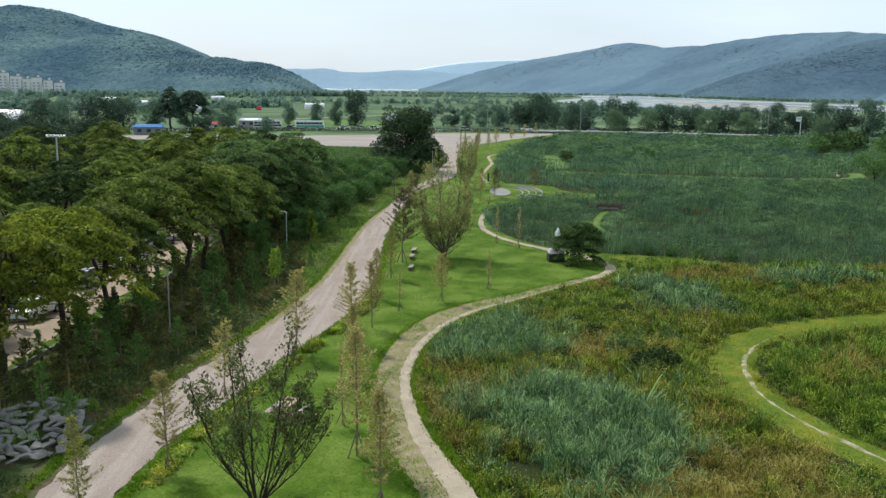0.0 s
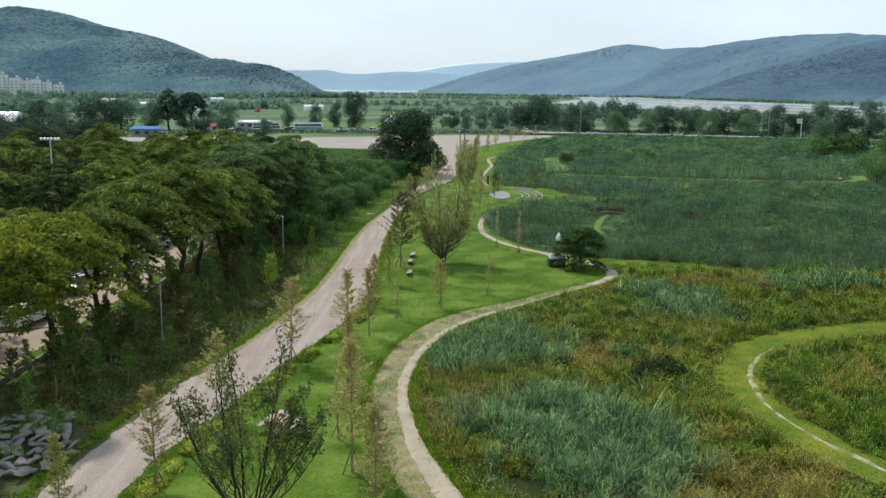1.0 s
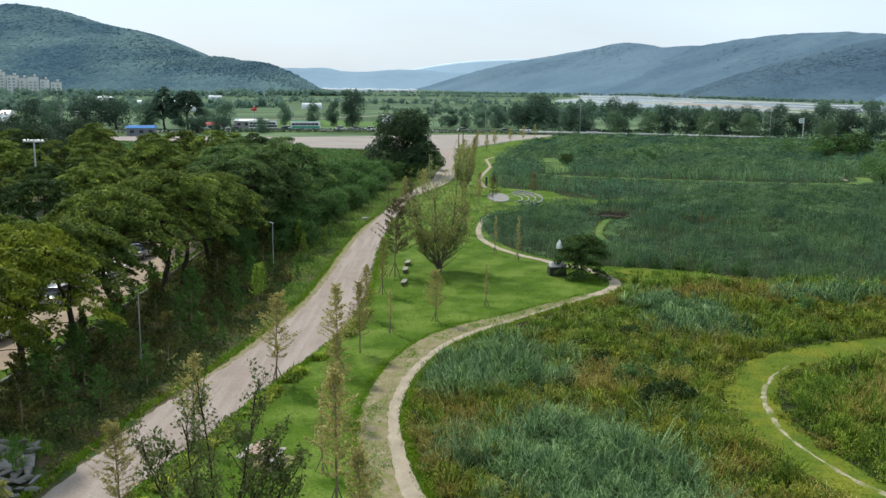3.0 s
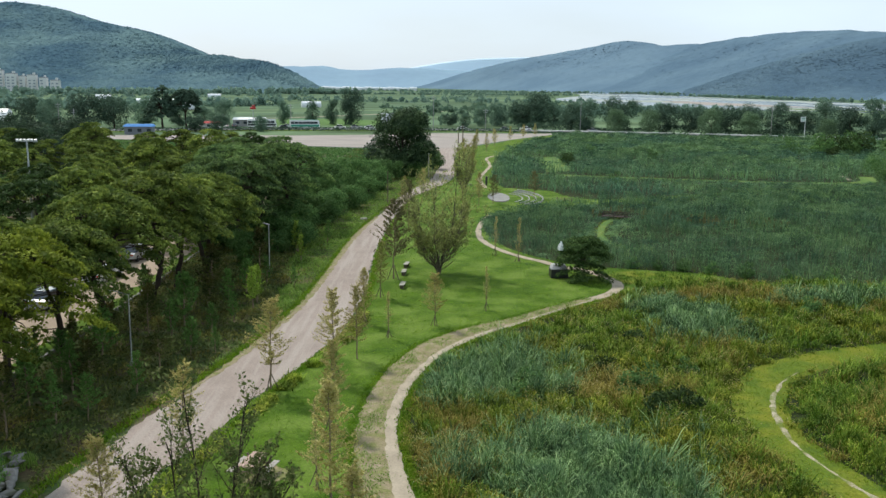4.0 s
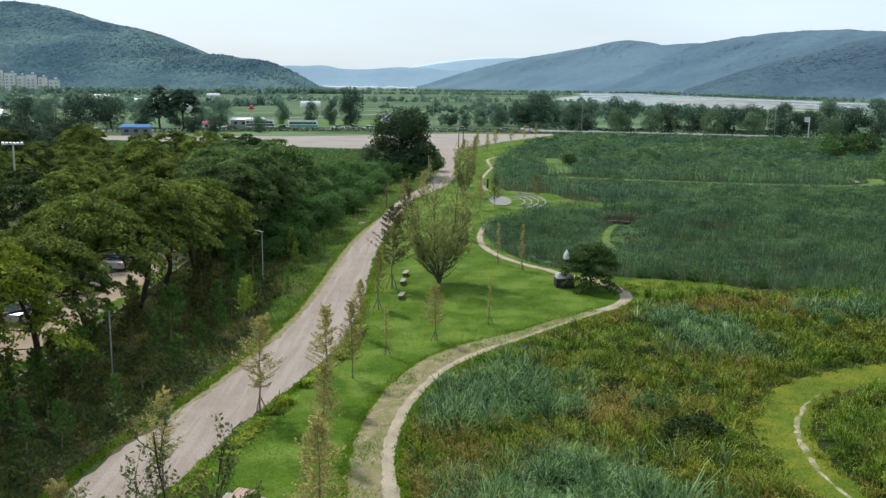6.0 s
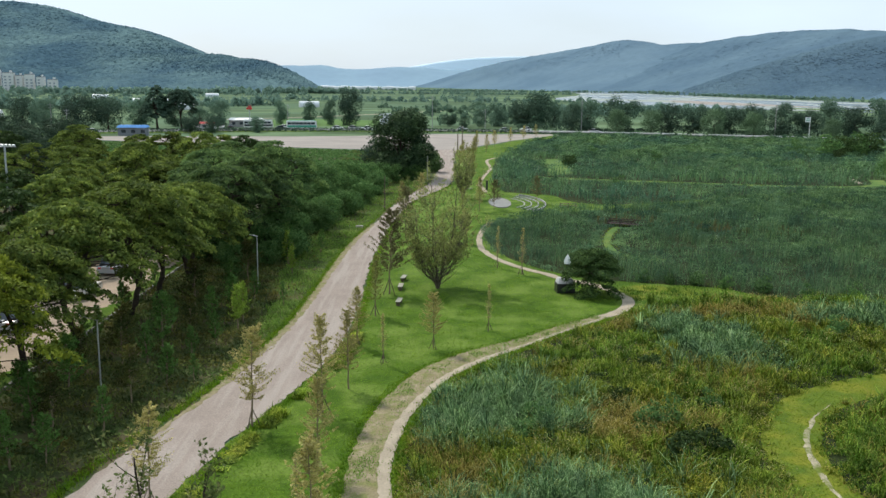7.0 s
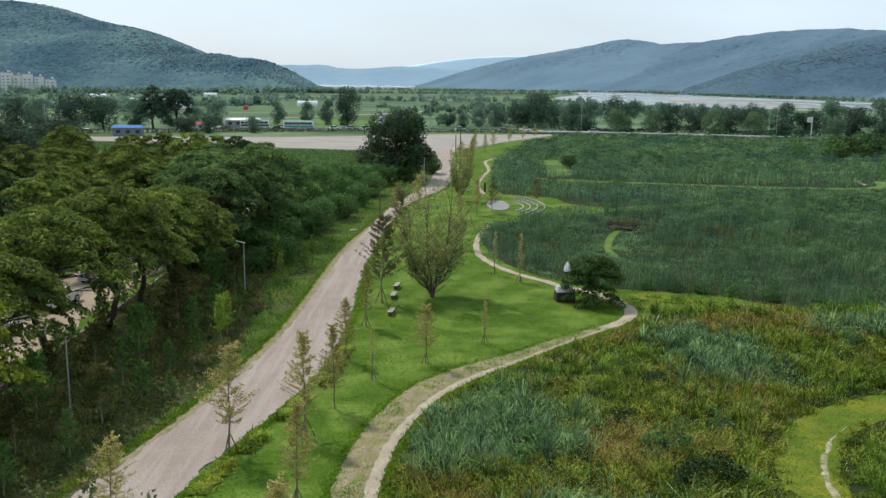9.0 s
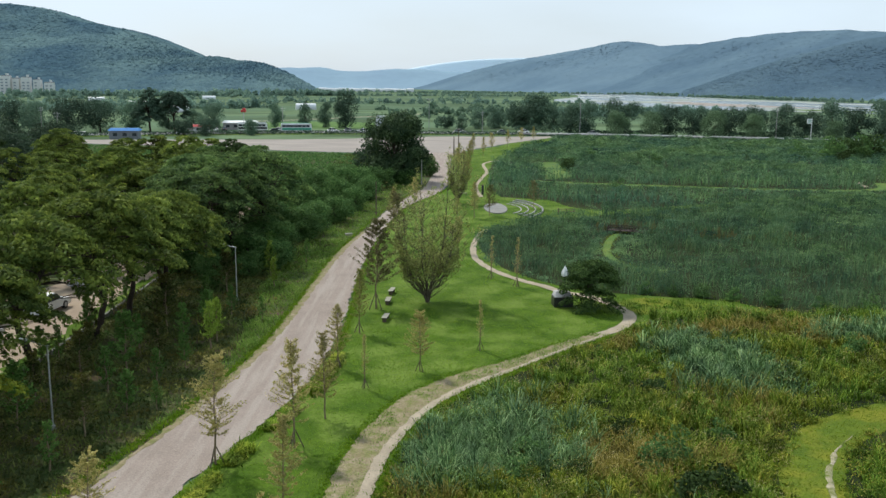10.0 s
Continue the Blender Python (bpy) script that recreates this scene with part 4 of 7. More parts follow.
def broadleaf(seed, height, spread, count, leaf, size, bark="bark", low=0.18, lumps=26, droop=0.0):
    """A rounded tree or tall bush of leafy lumps over spreading limbs."""
    global RNG
    RNG = np.random.default_rng(seed)
    tw = Twigs()
    mid = np.array([RNG.normal(0, 0.15), RNG.normal(0, 0.15), height * 0.42])
    tw.tube(bent((0, 0, -0.1), mid, 0, 5, 0.06), np.linspace(height * 0.025, height * 0.016, 5), 7)
    cs = []
    for k in range(lumps):
        az = k * 2.4 + RNG.normal(0, 0.4)
        u = RNG.uniform(low, 0.92)
        env = math.sin(math.pi * min(1.0, (u - low * 0.5) / (1.04 - low * 0.5))) ** 0.65
        r = spread * env * RNG.uniform(0.35, 0.95)
        c = np.array([math.cos(az) * r, math.sin(az) * r, height * u])
        cs.append(c)
        if k % 2 == 0:
            tw.tube(bent(mid * RNG.uniform(0.6, 1.0), c, 0.2, 4, 0.08), np.linspace(height * 0.009, height * 0.002, 4), 4)
    cs = np.array(cs)
    rad = RNG.uniform(0.16, 0.30, lumps) * (height + 2 * spread) / 2
    v, f = pad_leaves(cs, rad, 0.8, count, size, 0.3, 0.6)
    if droop:
        mid_xy = np.repeat(v.reshape(-1, 4, 3).mean(1), 4, axis=0)
        v[:, 2] -= droop * np.repeat(RNG.random(count), 4) * np.linalg.norm(mid_xy[:, :2], axis=1) / spread * height * 0.3
    v[:, 2] = np.clip(v[:, 2], 0.1, None)
    return tw.mesh("trunk", M[bark]), raw_mesh("crown", v, [f], M[leaf])


def sapling(seed, height, spread, count, leaf, size=0.13):
    """A young conical tree: thin straight leader, many short rising twigs, thin foliage."""
    global RNG
    RNG = np.random.default_rng(seed)
    tw = Twigs()
    tip = np.array([RNG.normal(0, 0.1), RNG.normal(0, 0.1), height])
    stem = bent((0, 0, -0.1), tip, 0, 9, 0.03)
    tw.tube(stem, np.linspace(0.065, 0.012, 9), 6)
    cs = []
    n = int(height * 13)
    for k in range(n):
        u = 0.27 + 0.72 * (k + RNG.random()) / n
        s = np.array([np.interp(u, np.linspace(0, 1, 9), stem[:, j]) for j in range(3)])
        ln = spread * (0.18 + 1.05 * (1 - u)) * RNG.uniform(0.45, 1.15) * min(1.0, (u - 0.12) * 3.6)
        az = k * 2.4 + RNG.normal(0, 0.4)
        e = s + np.array([math.cos(az) * ln, math.sin(az) * ln, ln * RNG.uniform(0.25, 0.7)])
        br = bent(s, e, -0.05, 4, 0.02)
        tw.tube(br, np.linspace(0.014, 0.005, 4), 4)
        cs.append(br)
    cs = np.array(cs)
    a = RNG.integers(0, n, count)
    t = RNG.uniform(0.25, 1.05, count) * 3
    k0 = np.clip(t.astype(int), 0, 2)
    c = cs[a, k0] + (cs[a, k0 + 1] - cs[a, k0]) * (t - k0)[:, None] + RNG.normal(0, 0.05, (count, 3))
    v, f = leaves(c, size, 0.2, 0.45)
    return tw.mesh("trunk", M["twig"]), raw_mesh("crown", v, [f], M[leaf])


def vase_shrub(seed, height, spread, count, leaf, stems=7, size=0.14, lean=0.42, bare=0.3, arms=7, bark="bark_grey", girth=0.085, bushy=1.0, rise=0.35, dome=0.16, sway=None):
    """A many-stemmed tree: crooked stems parting near the ground, branched three times over, leaves at the outer twigs."""
    global RNG
    RNG = np.random.default_rng(seed)
    tw = Twigs()
    tips = []

    def limb(p, az, tilt, ln, r, n, rise, sway=None):
        """A crooked limb that turns upward by rise along its length, or leans as sway says."""
        out = [np.array(p, float)]
        for i in range(n):
            tilt *= 1 - rise / n
            az += RNG.normal(0, 0.16)
            t2 = (tilt if sway is None else tilt * sway[i]) + RNG.normal(0, 0.07)
            out.append(out[-1] + np.array([math.cos(az) * math.sin(t2), math.sin(az) * math.sin(t2), math.cos(t2)]) * ln / n)
        out = np.array(out)
        tw.tube(out, np.linspace(r, r * 0.3, n + 1), 6 if r > 0.03 else 4 if r > 0.012 else 3)
        return out

    for k in range(stems):
        az = k * 2.4 + RNG.normal(0, 0.25)
        tilt = lean * (0.25 + 1.0 * ((k + 0.5) / stems) ** 0.7)
        ln = height * RNG.uniform(0.78, 1.0) * (1.03 if k < 3 else 0.92 - dome * k / stems)
        st = limb((math.cos(az) * 0.09, math.sin(az) * 0.09, -0.1), az, tilt * 1.15, ln, girth * RNG.uniform(0.75, 1.1), 11, rise, sway)
        for q in range(arms):
            i = int(1.6 + 9.1 * (q + RNG.random()) / arms)
            b = limb(st[i], az + RNG.normal(0, 1.2), RNG.uniform(0.45, 0.95) * bushy, bushy * ln * RNG.uniform(0.18, 0.34) * (1.3 - 0.07 * i), girth * 0.34, 5, 0.4)
            for z in range(4):
                c = limb(b[RNG.integers(1, 6)], RNG.random() * 6.28, RNG.uniform(0.4, 1.0), ln * RNG.uniform(0.06, 0.12), girth * 0.15, 3, 0.3)
                tips.append(c)
                for y in range(2):
                    tips.append(limb(c[RNG.integers(1, 4)], RNG.random() * 6.28, RNG.uniform(0.3, 1.1), ln * RNG.uniform(0.03, 0.06), girth * 0.08, 3, 0.2))
    cs = np.array(tips)
    keep = RNG.random(len(cs)) < 0.72
    cs = cs[keep]
    a = RNG.integers(0, len(cs), count)
    c = cs[a, RNG.integers(1, 4, count)] + RNG.normal(0, 0.085, (count, 3))
    c = c[c[:, 2] > height * bare * RNG.uniform(0.7, 1.3, count)]
    v, f = leaves(c, size, 0.3, 0.5)
    return tw.mesh("trunk", M[bark]), raw_mesh("crown", v, [f], M[leaf])


def tree(name, meshes, x, y, label, category="tree", group="", turn=0.0, scale=1.0, z=-0.04, squash=1.0):
    ob = empty(name, pose(x, y, z, 0, 0, turn) @ Matrix.Diagonal((scale, scale, scale * squash, 1)), label, category, group)
    put("trunk", meshes[0], ob)
    put("crown", meshes[1], ob)
    return ob


def stakes(parent, h=1.05, spread=0.5):
    """Three round props leaning against a young tree."""
    for k in range(3):
        bm = bmesh.new()
        a = k * 2.094 + 0.4
        cyl(bm, (math.cos(a) * spread, math.sin(a) * spread, -0.05), (math.cos(a) * 0.05, math.sin(a) * 0.05, h), 0.035, 0.03, 6)
        part("stake", bm, M["stake"], parent, "round wooden prop")


R = random.Random(11)
PINES = [pine(s, 9.8, 4.7, 16000, size=0.27, low=0.36, tiers=7) for s in (101, 102, 103, 104)]
PINES_COOL = [pine(s, 9.8, 4.7, 14000, "pine_cool", 0.28, 0.36, 7) for s in (113, 114)]
PINES_SUNLIT = [pine(s, 9.4, 4.8, 16500, "pine_sunlit", 0.25, 0.38, 8) for s in (105, 106)]
PINES_BACK = [pine(s, 10.4, 4.1, 5600, size=0.40) for s in (107, 108, 109)]
PINES_DARK = [pine(s, 9.6, 4.4, 6000, "dark_leaf", 0.38, 0.3) for s in (111, 112)]
row_front = [(-25.5, 40.2), (-23.9, 47.6), (-23.4, 54.3), (-23.1, 60.8), (-22.8, 67.8), (-22.5, 75.0), (-22.5, 82.0), (-20.7, 85.8), (-22.1, 90.5), (-20.8, 98.5), (-19.6, 105.0), (-21.4, 111.8), (-19, 115.9), (-22.08, 123), (-25.2, 105.5), (-26.2, 116.7), (-27.0, 128.0)]
for i, (x, y) in enumerate(row_front):
    tree("pine_tree", PINES_SUNLIT[i % 2] if i < 3 else PINES_COOL[i % 2] if y > 92 else PINES[i % 4], x, y, "broad spreading pine tree with layered green crown and dark forked trunk", group="tree row beside the road", turn=R.random() * 360, scale=R.uniform(0.92, 1.06), squash=R.uniform(0.96, 1.04))
row_back = [(-29.58, 102.43), (-31.39, 115.33), (-35.49, 109.07), (-36.25, 125.14), (-40.53, 106.05), (-42.34, 118.95), (-46.62, 99.87), (-48.44, 112.77), (-49.2, 128.83), (-54.57, 103.38), (-56.34, 119.48), (-62.48, 110.09), (-60.15, 132.45), (-68.34, 119.93), (-55.81, 87.39), (-64.71, 94.14), (-74.52, 107.34), (-28.16, 131.25), (-34.02, 141.09), (-43.06, 138.22), (-24.97, 143.96), (-51.96, 144.97), (-68.01, 142.37)]
row_back += [(-35, 46), (-36.5, 54), (-35, 62), (-37, 70), (-35.5, 78), (-37, 87), (-36, 96), (-38, 105), (-43, 50), (-44, 60), (-46, 72), (-44, 84), (-52, 66), (-47, 95)] + [(x + R.uniform(-3.5, 3.5), y + R.uniform(6.5, 9.5)) for x, y in row_back[0:20:2]] + [(-44, 158), (-52, 166), (-60, 160), (-38, 168), (-66, 172), (-74, 164), (-48, 178), (-58, 184), (-82, 176), (-32, 156), (-70, 190)]
for i, (x, y) in enumerate(row_back):
    tree("pine_tree", PINES_BACK[i % 3] if i % 4 else PINES_DARK[i % 2], x, y, "spreading pine tree with dense layered crown in a grove", group="pine grove", turn=R.random() * 360, scale=R.uniform(0.72, 1.02), squash=R.uniform(0.88, 1.0))

BUSHES = [broadleaf(s, 4.2, 2.6, 3200, "thicket_leaf", 0.30, low=0.08, lumps=24) for s in (121, 122, 123)]
for i, (x, y, s) in enumerate([(-16.64, 97.94, 0.6), (-18.01, 106.81, 0.75), (-15.64, 111.53, 0.7), (-14.56, 103.47, 0.5), (-19.2, 94.03, 0.6), (-19.85, 118.11, 0.9), (-13.85, 117.88, 0.75), (-14.71, 127.53, 0.9), (-12.12, 133.85, 0.8), (-16.59, 135.62, 1.1), (-10.98, 143.43, 0.9), (-13.93, 146.75, 1.1), (-17.88, 150.11, 1.2), (-10.31, 154.63, 0.9), (-14.22, 161.19, 1.2), (-19.69, 163, 1.1), (-10.58, 170.68, 1.0), (-16, 175.69, 0.95), (-22.55, 172.73, 0.8), (-23.78, 156.74, 1.0), (-12.36, 185.18, 0.8), (-19.32, 188.65, 0.6), (-27.45, 179.33, 0.55), (-28.69, 163.34, 0.8), (-34.64, 166.77, 0.65), (-9.63, 201.11, 0.6), (-17.03, 207.81, 0.4), (-8.41, 181.82, 0.9), (-22.02, 140.64, 1.2), (-25.88, 150.41, 1.1)]):
    tree("bush", BUSHES[i % 3], x, y, "dense leafy green shrub in a thicket", "shrub", "thicket beside the road", R.random() * 360, s * 0.88)
edge_line = smooth_line(ROAD_L, 1.0)
for i in range(58):
    y = 98 + 84 * i / 58 + R.uniform(-1, 1)
    x = float(np.interp(y, edge_line[:, 1], edge_line[:, 0])) - R.uniform(3.6, 15.0)
    tree("bush", BUSHES[i % 3], x, y, "dense leafy green shrub in a thicket", "shrub", "thicket beside the road", R.random() * 360, R.uniform(0.4, 0.85))
WOOD = [broadleaf(s, 8.5, 4.2, 3200, "wood_leaf", 0.52, lumps=26) for s in (131, 132, 133)]
for i in range(60):
    y = R.uniform(152, 270)
    x = -0.377 * (y - 5) - R.uniform(4, 48)
    tree("wood_tree", WOOD[i % 3], x, y, "dark green tree in a dense wood", group="wood behind the grove", turn=R.random() * 360, scale=R.uniform(0.66, 0.95) * (0.85 + (y - 152) / 480))
BIG = broadleaf(142, 11.8, 6.0, 22000, "roadside_leaf", 0.44, lumps=34, low=0.04)
tree("roadside_tree", BIG, -7.4, 181.76, "large dark dense tree beside the gravel road")
tree("roadside_tree", BUSHES[1], -0.9, 193.5, "small dark tree at the road edge", scale=0.9)
tree("roadside_tree", WOOD[0], -12.12, 188.38, "dark tree beside the large roadside tree", scale=0.8)

# young trees on the lawn: place, height, foliage
YOUNG = [sapling(151, 6.0, 2.2, 3900, "young_leaf", 0.13), sapling(152, 6.0, 1.6, 3300, "young_leaf", 0.13), sapling(153, 6.0, 1.4, 2900, "young_green"), sapling(154, 6.0, 0.75, 700, "young_leaf", 0.12), sapling(155, 6.0, 2.3, 5200, "bronze_leaf", 0.14)]
lawn_saplings = [(-12.12, 38.27, 4.6, 0), (-13.9, 32.88, 4.6, 2), (-2.27, 34.37, 5.4, 1), (-3.79, 40.04, 6.4, 1), (-4.93, 43.93, 4.1, 3), (-9.35, 56.45, 5.5, 0), (-5.92, 58.56, 5.6, 1), (-4.91, 62.53, 4.9, 1), (-3.19, 67.44, 3.4, 3), (0.06, 70.85, 4.0, 0), (4.08, 75.51, 3.6, 3), (-5.23, 71.37, 4.2, 1), (-3.91, 86.71, 7.4, 4), (-4.61, 79.52, 4.8, 2), (-11.9, 47.6, 4.4, 0), (-5.15, 50.9, 4.7, 1), (-3.6, 114.0, 6.2, 4)]
lawn_saplings += [(6.07, 98.53, 4.2, 3), (8.22, 95.24, 4.6, 3), (3.16, 111.63, 4.0, 0), (-4.77, 130.37, 5.0, 1), (8.07, 139.51, 4.4, 4), (15.09, 147.58, 4.2, 4), (5.84, 137.18, 5.0, 1), (3.38, 133.27, 4.0, 2), (-2.53, 146.32, 4.6, 0), (5.84, 171.66, 5.5, 1), (5.72, 190.91, 5.5, 0), (7.41, 210.09, 5.5, 2), (8.33, 232.51, 5.0, 0), (12.02, 245.2, 5.0, 1), (15.3, 264.32, 5.0, 0), (21.08, 283.35, 5.0, 1), (26.27, 295.99, 5.0, 0), (31.46, 309, 5.0, 1), (9.64, 253.31, 5.5, 2), (4.47, 200.58, 5.2, 0)]
lawn_saplings += [(5.35, 219.79, 5.0, 1)]
for i, (x, y, h, k) in enumerate(lawn_saplings):
    t = tree("young_tree", YOUNG[k], x, y, ("thin young tree with yellowing sparse leaves on the lawn", "slender young tree with thin bronze-tipped twigs on the lawn", "slim young green tree on the lawn", "very thin young tree almost without leaves on the lawn", "slender young tree with dark bronze foliage beside the road")[k], "tree", "young trees on the lawn", R.random() * 360, h / 6.0)
    if y < 100 and i != 7:
        stakes(t)
bank_saplings = [(-28.6, 47.5, 3.0, 0), (-29.6, 52.0, 3.4, 0), (-28.8, 57.0, 3.0, 0), (-30.0, 61.5, 3.3, 0), (-28.6, 43.0, 2.8, 0), (-29.4, 66.5, 3.0, 0), (-14.33, 75.01, 3.4, 1), (-14.74, 98.82, 3.4, 1), (-24.59, 46.92, 2.6, 0), (-24.7, 53.34, 2.2, 0), (-23.83, 58.12, 2.8, 0), (-24.14, 64.54, 2.4, 0), (-23.23, 71.72, 2.6, 0), (-23.75, 77.36, 3.0, 0), (-24.05, 83.78, 2.6, 0), (-22.15, 63.67, 2.0, 0), (-14.35, 77, 3.2, 1), (-16.77, 55.44, 2.6, 0)]
bank_saplings += [(-17.91, 65.91, 3.0, 0), (-15.59, 67.43, 2.4, 0), (-14.86, 83.44, 2.6, 0), (-13.5, 93.81, 2.8, 1), (-16.46, 76.28, 3.0, 0), (-12.34, 104.99, 2.6, 0), (-19.34, 50.73, 3.0, 0), (-20.47, 55.58, 3.2, 0), (-17.33, 85.13, 3.0, 0), (-18.8, 73.96, 2.8, 0), (-12.27, 82.54, 2.0, 0), (-14.35, 63.37, 1.8, 0), (-20.92, 45.18, 2.8, 0), (-14.63, 98.66, 3.0, 0), (-18.45, 42.68, 2.2, 0)]
BANK_YOUNG = [sapling(161, 3.0, 0.85, 900, "bush_leaf", 0.17), sapling(162, 3.0, 0.8, 1100, "lime_leaf", 0.17)]
for x, y, h, k in bank_saplings:
    tree("young_tree", BANK_YOUNG[k], x, y, ("small green sapling among weeds on the bank", "small bright lime-green sapling on the bank")[k], "tree", "saplings on the bank", R.random() * 360, h / 3.0)
YOUNG_PINE = [sapling(163, 4.0, 2.0, 1500, "under_leaf", 0.22), sapling(164, 4.0, 1.5, 1500, "bush_leaf", 0.22)]
for i, (x, y, h) in enumerate([(-16.81, 59.45, 3.4), (-18.06, 69.28, 4.2), (-16.83, 71.8, 3.2), (-20.6, 60.4, 3.8), (-18.52, 78.92, 4.4), (-15.91, 80.11, 3.0), (-17.14, 91.7, 3.8), (-15.55, 104.31, 3.4), (-20.97, 48.55, 4.0), (-21.71, 52.74, 3.4), (-19.66, 55.87, 3.0), (-17.93, 51.32, 2.6), (-19.9, 66.79, 3.6), (-14.84, 70.77, 2.4), (-22.83, 44.45, 3.6), (-15.76, 62.78, 2.6), (-24.3, 50.6, 2.4), (-24.0, 57.6, 2.8), (-23.9, 63.9, 2.2), (-24.2, 71.4, 2.6), (-23.6, 78.4, 2.4), (-23.9, 86.2, 2.6), (-24.4, 46.0, 2.0), (-21.9, 57.4, 3.2), (-21.6, 64.6, 3.0), (-23.3, 94.0, 2.6), (-21.2, 71.6, 2.8)]):
    tree("young_tree", YOUNG_PINE[i % 2], x, y, ("small dark young conifer among weeds on the bank", "small leafy young tree among weeds on the bank")[i % 2], "tree", "saplings on the bank", R.random() * 360, h / 4.0)
OVAL = (0.25, 0.45, 0.9, 1.25, 1.2, 0.9, 0.65, 0.45, 0.3, 0.2, 0.1)
tree("fan_tree", vase_shrub(171, 7.6, 3.6, 9500, "shrub_leaf", 11, 0.16, 0.62, 0.36, 13, "bark", 0.055, 1.0, 0.45, 0.2), -7.46, 35.21, "bare-stemmed fan-shaped tree with sparse leaves on the lawn")
tree("fan_tree", vase_shrub(172, 10.6, 3.1, 20000, "airy_leaf", 13, 0.16, 0.56, 0.24, 18, "bark_grey", 0.072, 1.4, 0.0, 0.5, OVAL), 0.23, 89.12, "many-stemmed fan-shaped tree with thin leaves on the lawn")
tree("fan_tree", vase_shrub(173, 8.4, 2.4, 6500, "airy_leaf", 11, 0.18, 0.36, 0.18, 11, "bark_grey", 0.09, 1.0, 0.0, 0.4, OVAL), 3.86, 152.49, "many-stemmed upright tree beside the road")
tree("garden_pine", pine(181, 3.8, 2.2, 17000, "garden_leaf", 0.18, 0.08, 15, shag=0.8), 13.95, 87.8, "low dark spreading pine beside a stone plinth")
tree("lone_tree", broadleaf(182, 6.4, 3.6, 5200, "thicket_leaf", 0.26, low=0.2), 81.93, 169.6, "leafy tree at the edge of the reed field")

# trees along the highway
WILLOWS = [broadleaf(s, 9, 4.6, 7000, "willow_leaf", 0.36, low=0.1, lumps=22, droop=0.6) for s in (191, 192)]
ROADTREES = [broadleaf(s, 10, 5.0, 6500, "road_leaf", 0.44, low=0.06, lumps=30) for s in (193, 194)]
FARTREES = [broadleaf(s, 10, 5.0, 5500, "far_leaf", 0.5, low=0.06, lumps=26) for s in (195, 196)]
line_trees = [(40.63, 388, 1.3, 1, 1.0), (34.7, 393, 1.15, 1, 1.0), (47.67, 391, 0.8, 2, 1.0), (51.3, 366, 0.9, 2, 1.0), (57.3, 365, 1.0, 2, 1.0), (70.22, 360, 1.3, 1, 1.0), (66.06, 349, 0.8, 0, 1.1), (79.05, 349, 0.85, 0, 1.05), (87.15, 355, 1.0, 1, 1.0), (96.12, 353, 1.05, 1, 1.0), (100.98, 343, 0.9, 0, 1.05), (109.12, 352, 1.05, 1, 1.0), (114.95, 341, 0.85, 0, 1.0), (119.14, 353, 1.1, 1, 1.0), (127.06, 348, 1.0, 2, 1.0), (135.04, 346, 0.95, 1, 1.0), (143.99, 343, 1.1, 2, 1.0), (138.8, 330, 0.7, 0, 1.0)]
line_trees += [(150.94, 339, 1.0, 1, 1.0), (158.89, 336, 1.15, 2, 1.0), (167.79, 329, 1.0, 1, 1.0), (176.75, 326, 1.1, 2, 1.0), (170.63, 318, 0.8, 0, 1.0), (186.65, 319, 1.0, 1, 1.0), (196.55, 312, 1.1, 2, 1.0), (209.45, 305, 1.1, 1, 1.0), (-38.42, 387, 0.95, 1, 1.5), (-47.35, 392, 0.62, 2, 1.5), (-57.2, 402, 0.6, 2, 1.4), (-68.34, 393, 0.62, 2, 1.4), (-88.66, 371, 0.9, 2, 1.0), (3.64, 390, 0.55, 1, 1.0), (16.78, 399, 0.6, 2, 1.0), (23.73, 396, 0.8, 2, 1.0), (-79.36, 323, 0.55, 1, 1.0), (-87.35, 324, 0.6, 1, 1.0)]
line_trees += [(-65.26, 330, 0.5, 2, 1.0), (-13.71, 366, 0.5, 2, 1.0), (9.54, 383, 0.5, 2, 1.0), (-121.15, 338, 1.3, 1, 1.0), (-129.26, 331, 1.2, 1, 1.0), (-138.36, 325, 1.0, 2, 1.0), (-147.31, 328, 1.1, 1, 1.0), (-157.49, 316, 0.9, 2, 1.0), (-114.94, 353, 1.0, 2, 1.0), (-167.63, 306, 1.0, 1, 1.0), (-104.75, 365, 0.8, 2, 1.0), (-179.72, 301, 1.0, 2, 1.0), (-94.76, 365, 0.7, 2, 1.0)]
for i, (x, y, s, k, q) in enumerate(line_trees):
    ms = (WILLOWS, ROADTREES, FARTREES)[k][i % 2]
    tree("highway_tree", ms, x, y, ("pale green rounded willow beside the highway", "dark green tree beside the highway", "leafy green tree beside the highway")[k], "tree", "trees along the highway", R.random() * 360, s * (1.04 if x > 40 else 1.05), squash=q * (1.08 if x > 40 else 1.0))
TALL = [pine(143, 17.0, 5.8, 10500, "road_leaf", 0.7, 0.28, 11, cone=True), pine(144, 14.5, 5.8, 10000, "road_leaf", 0.7, 0.34, 9)]
for k, (x, y) in enumerate(((-105.06, 344), (-97.0, 347))):
    tree("tall_pine", TALL[k], x, y, "tall dark pine standing above the highway trees", turn=R.random() * 360)

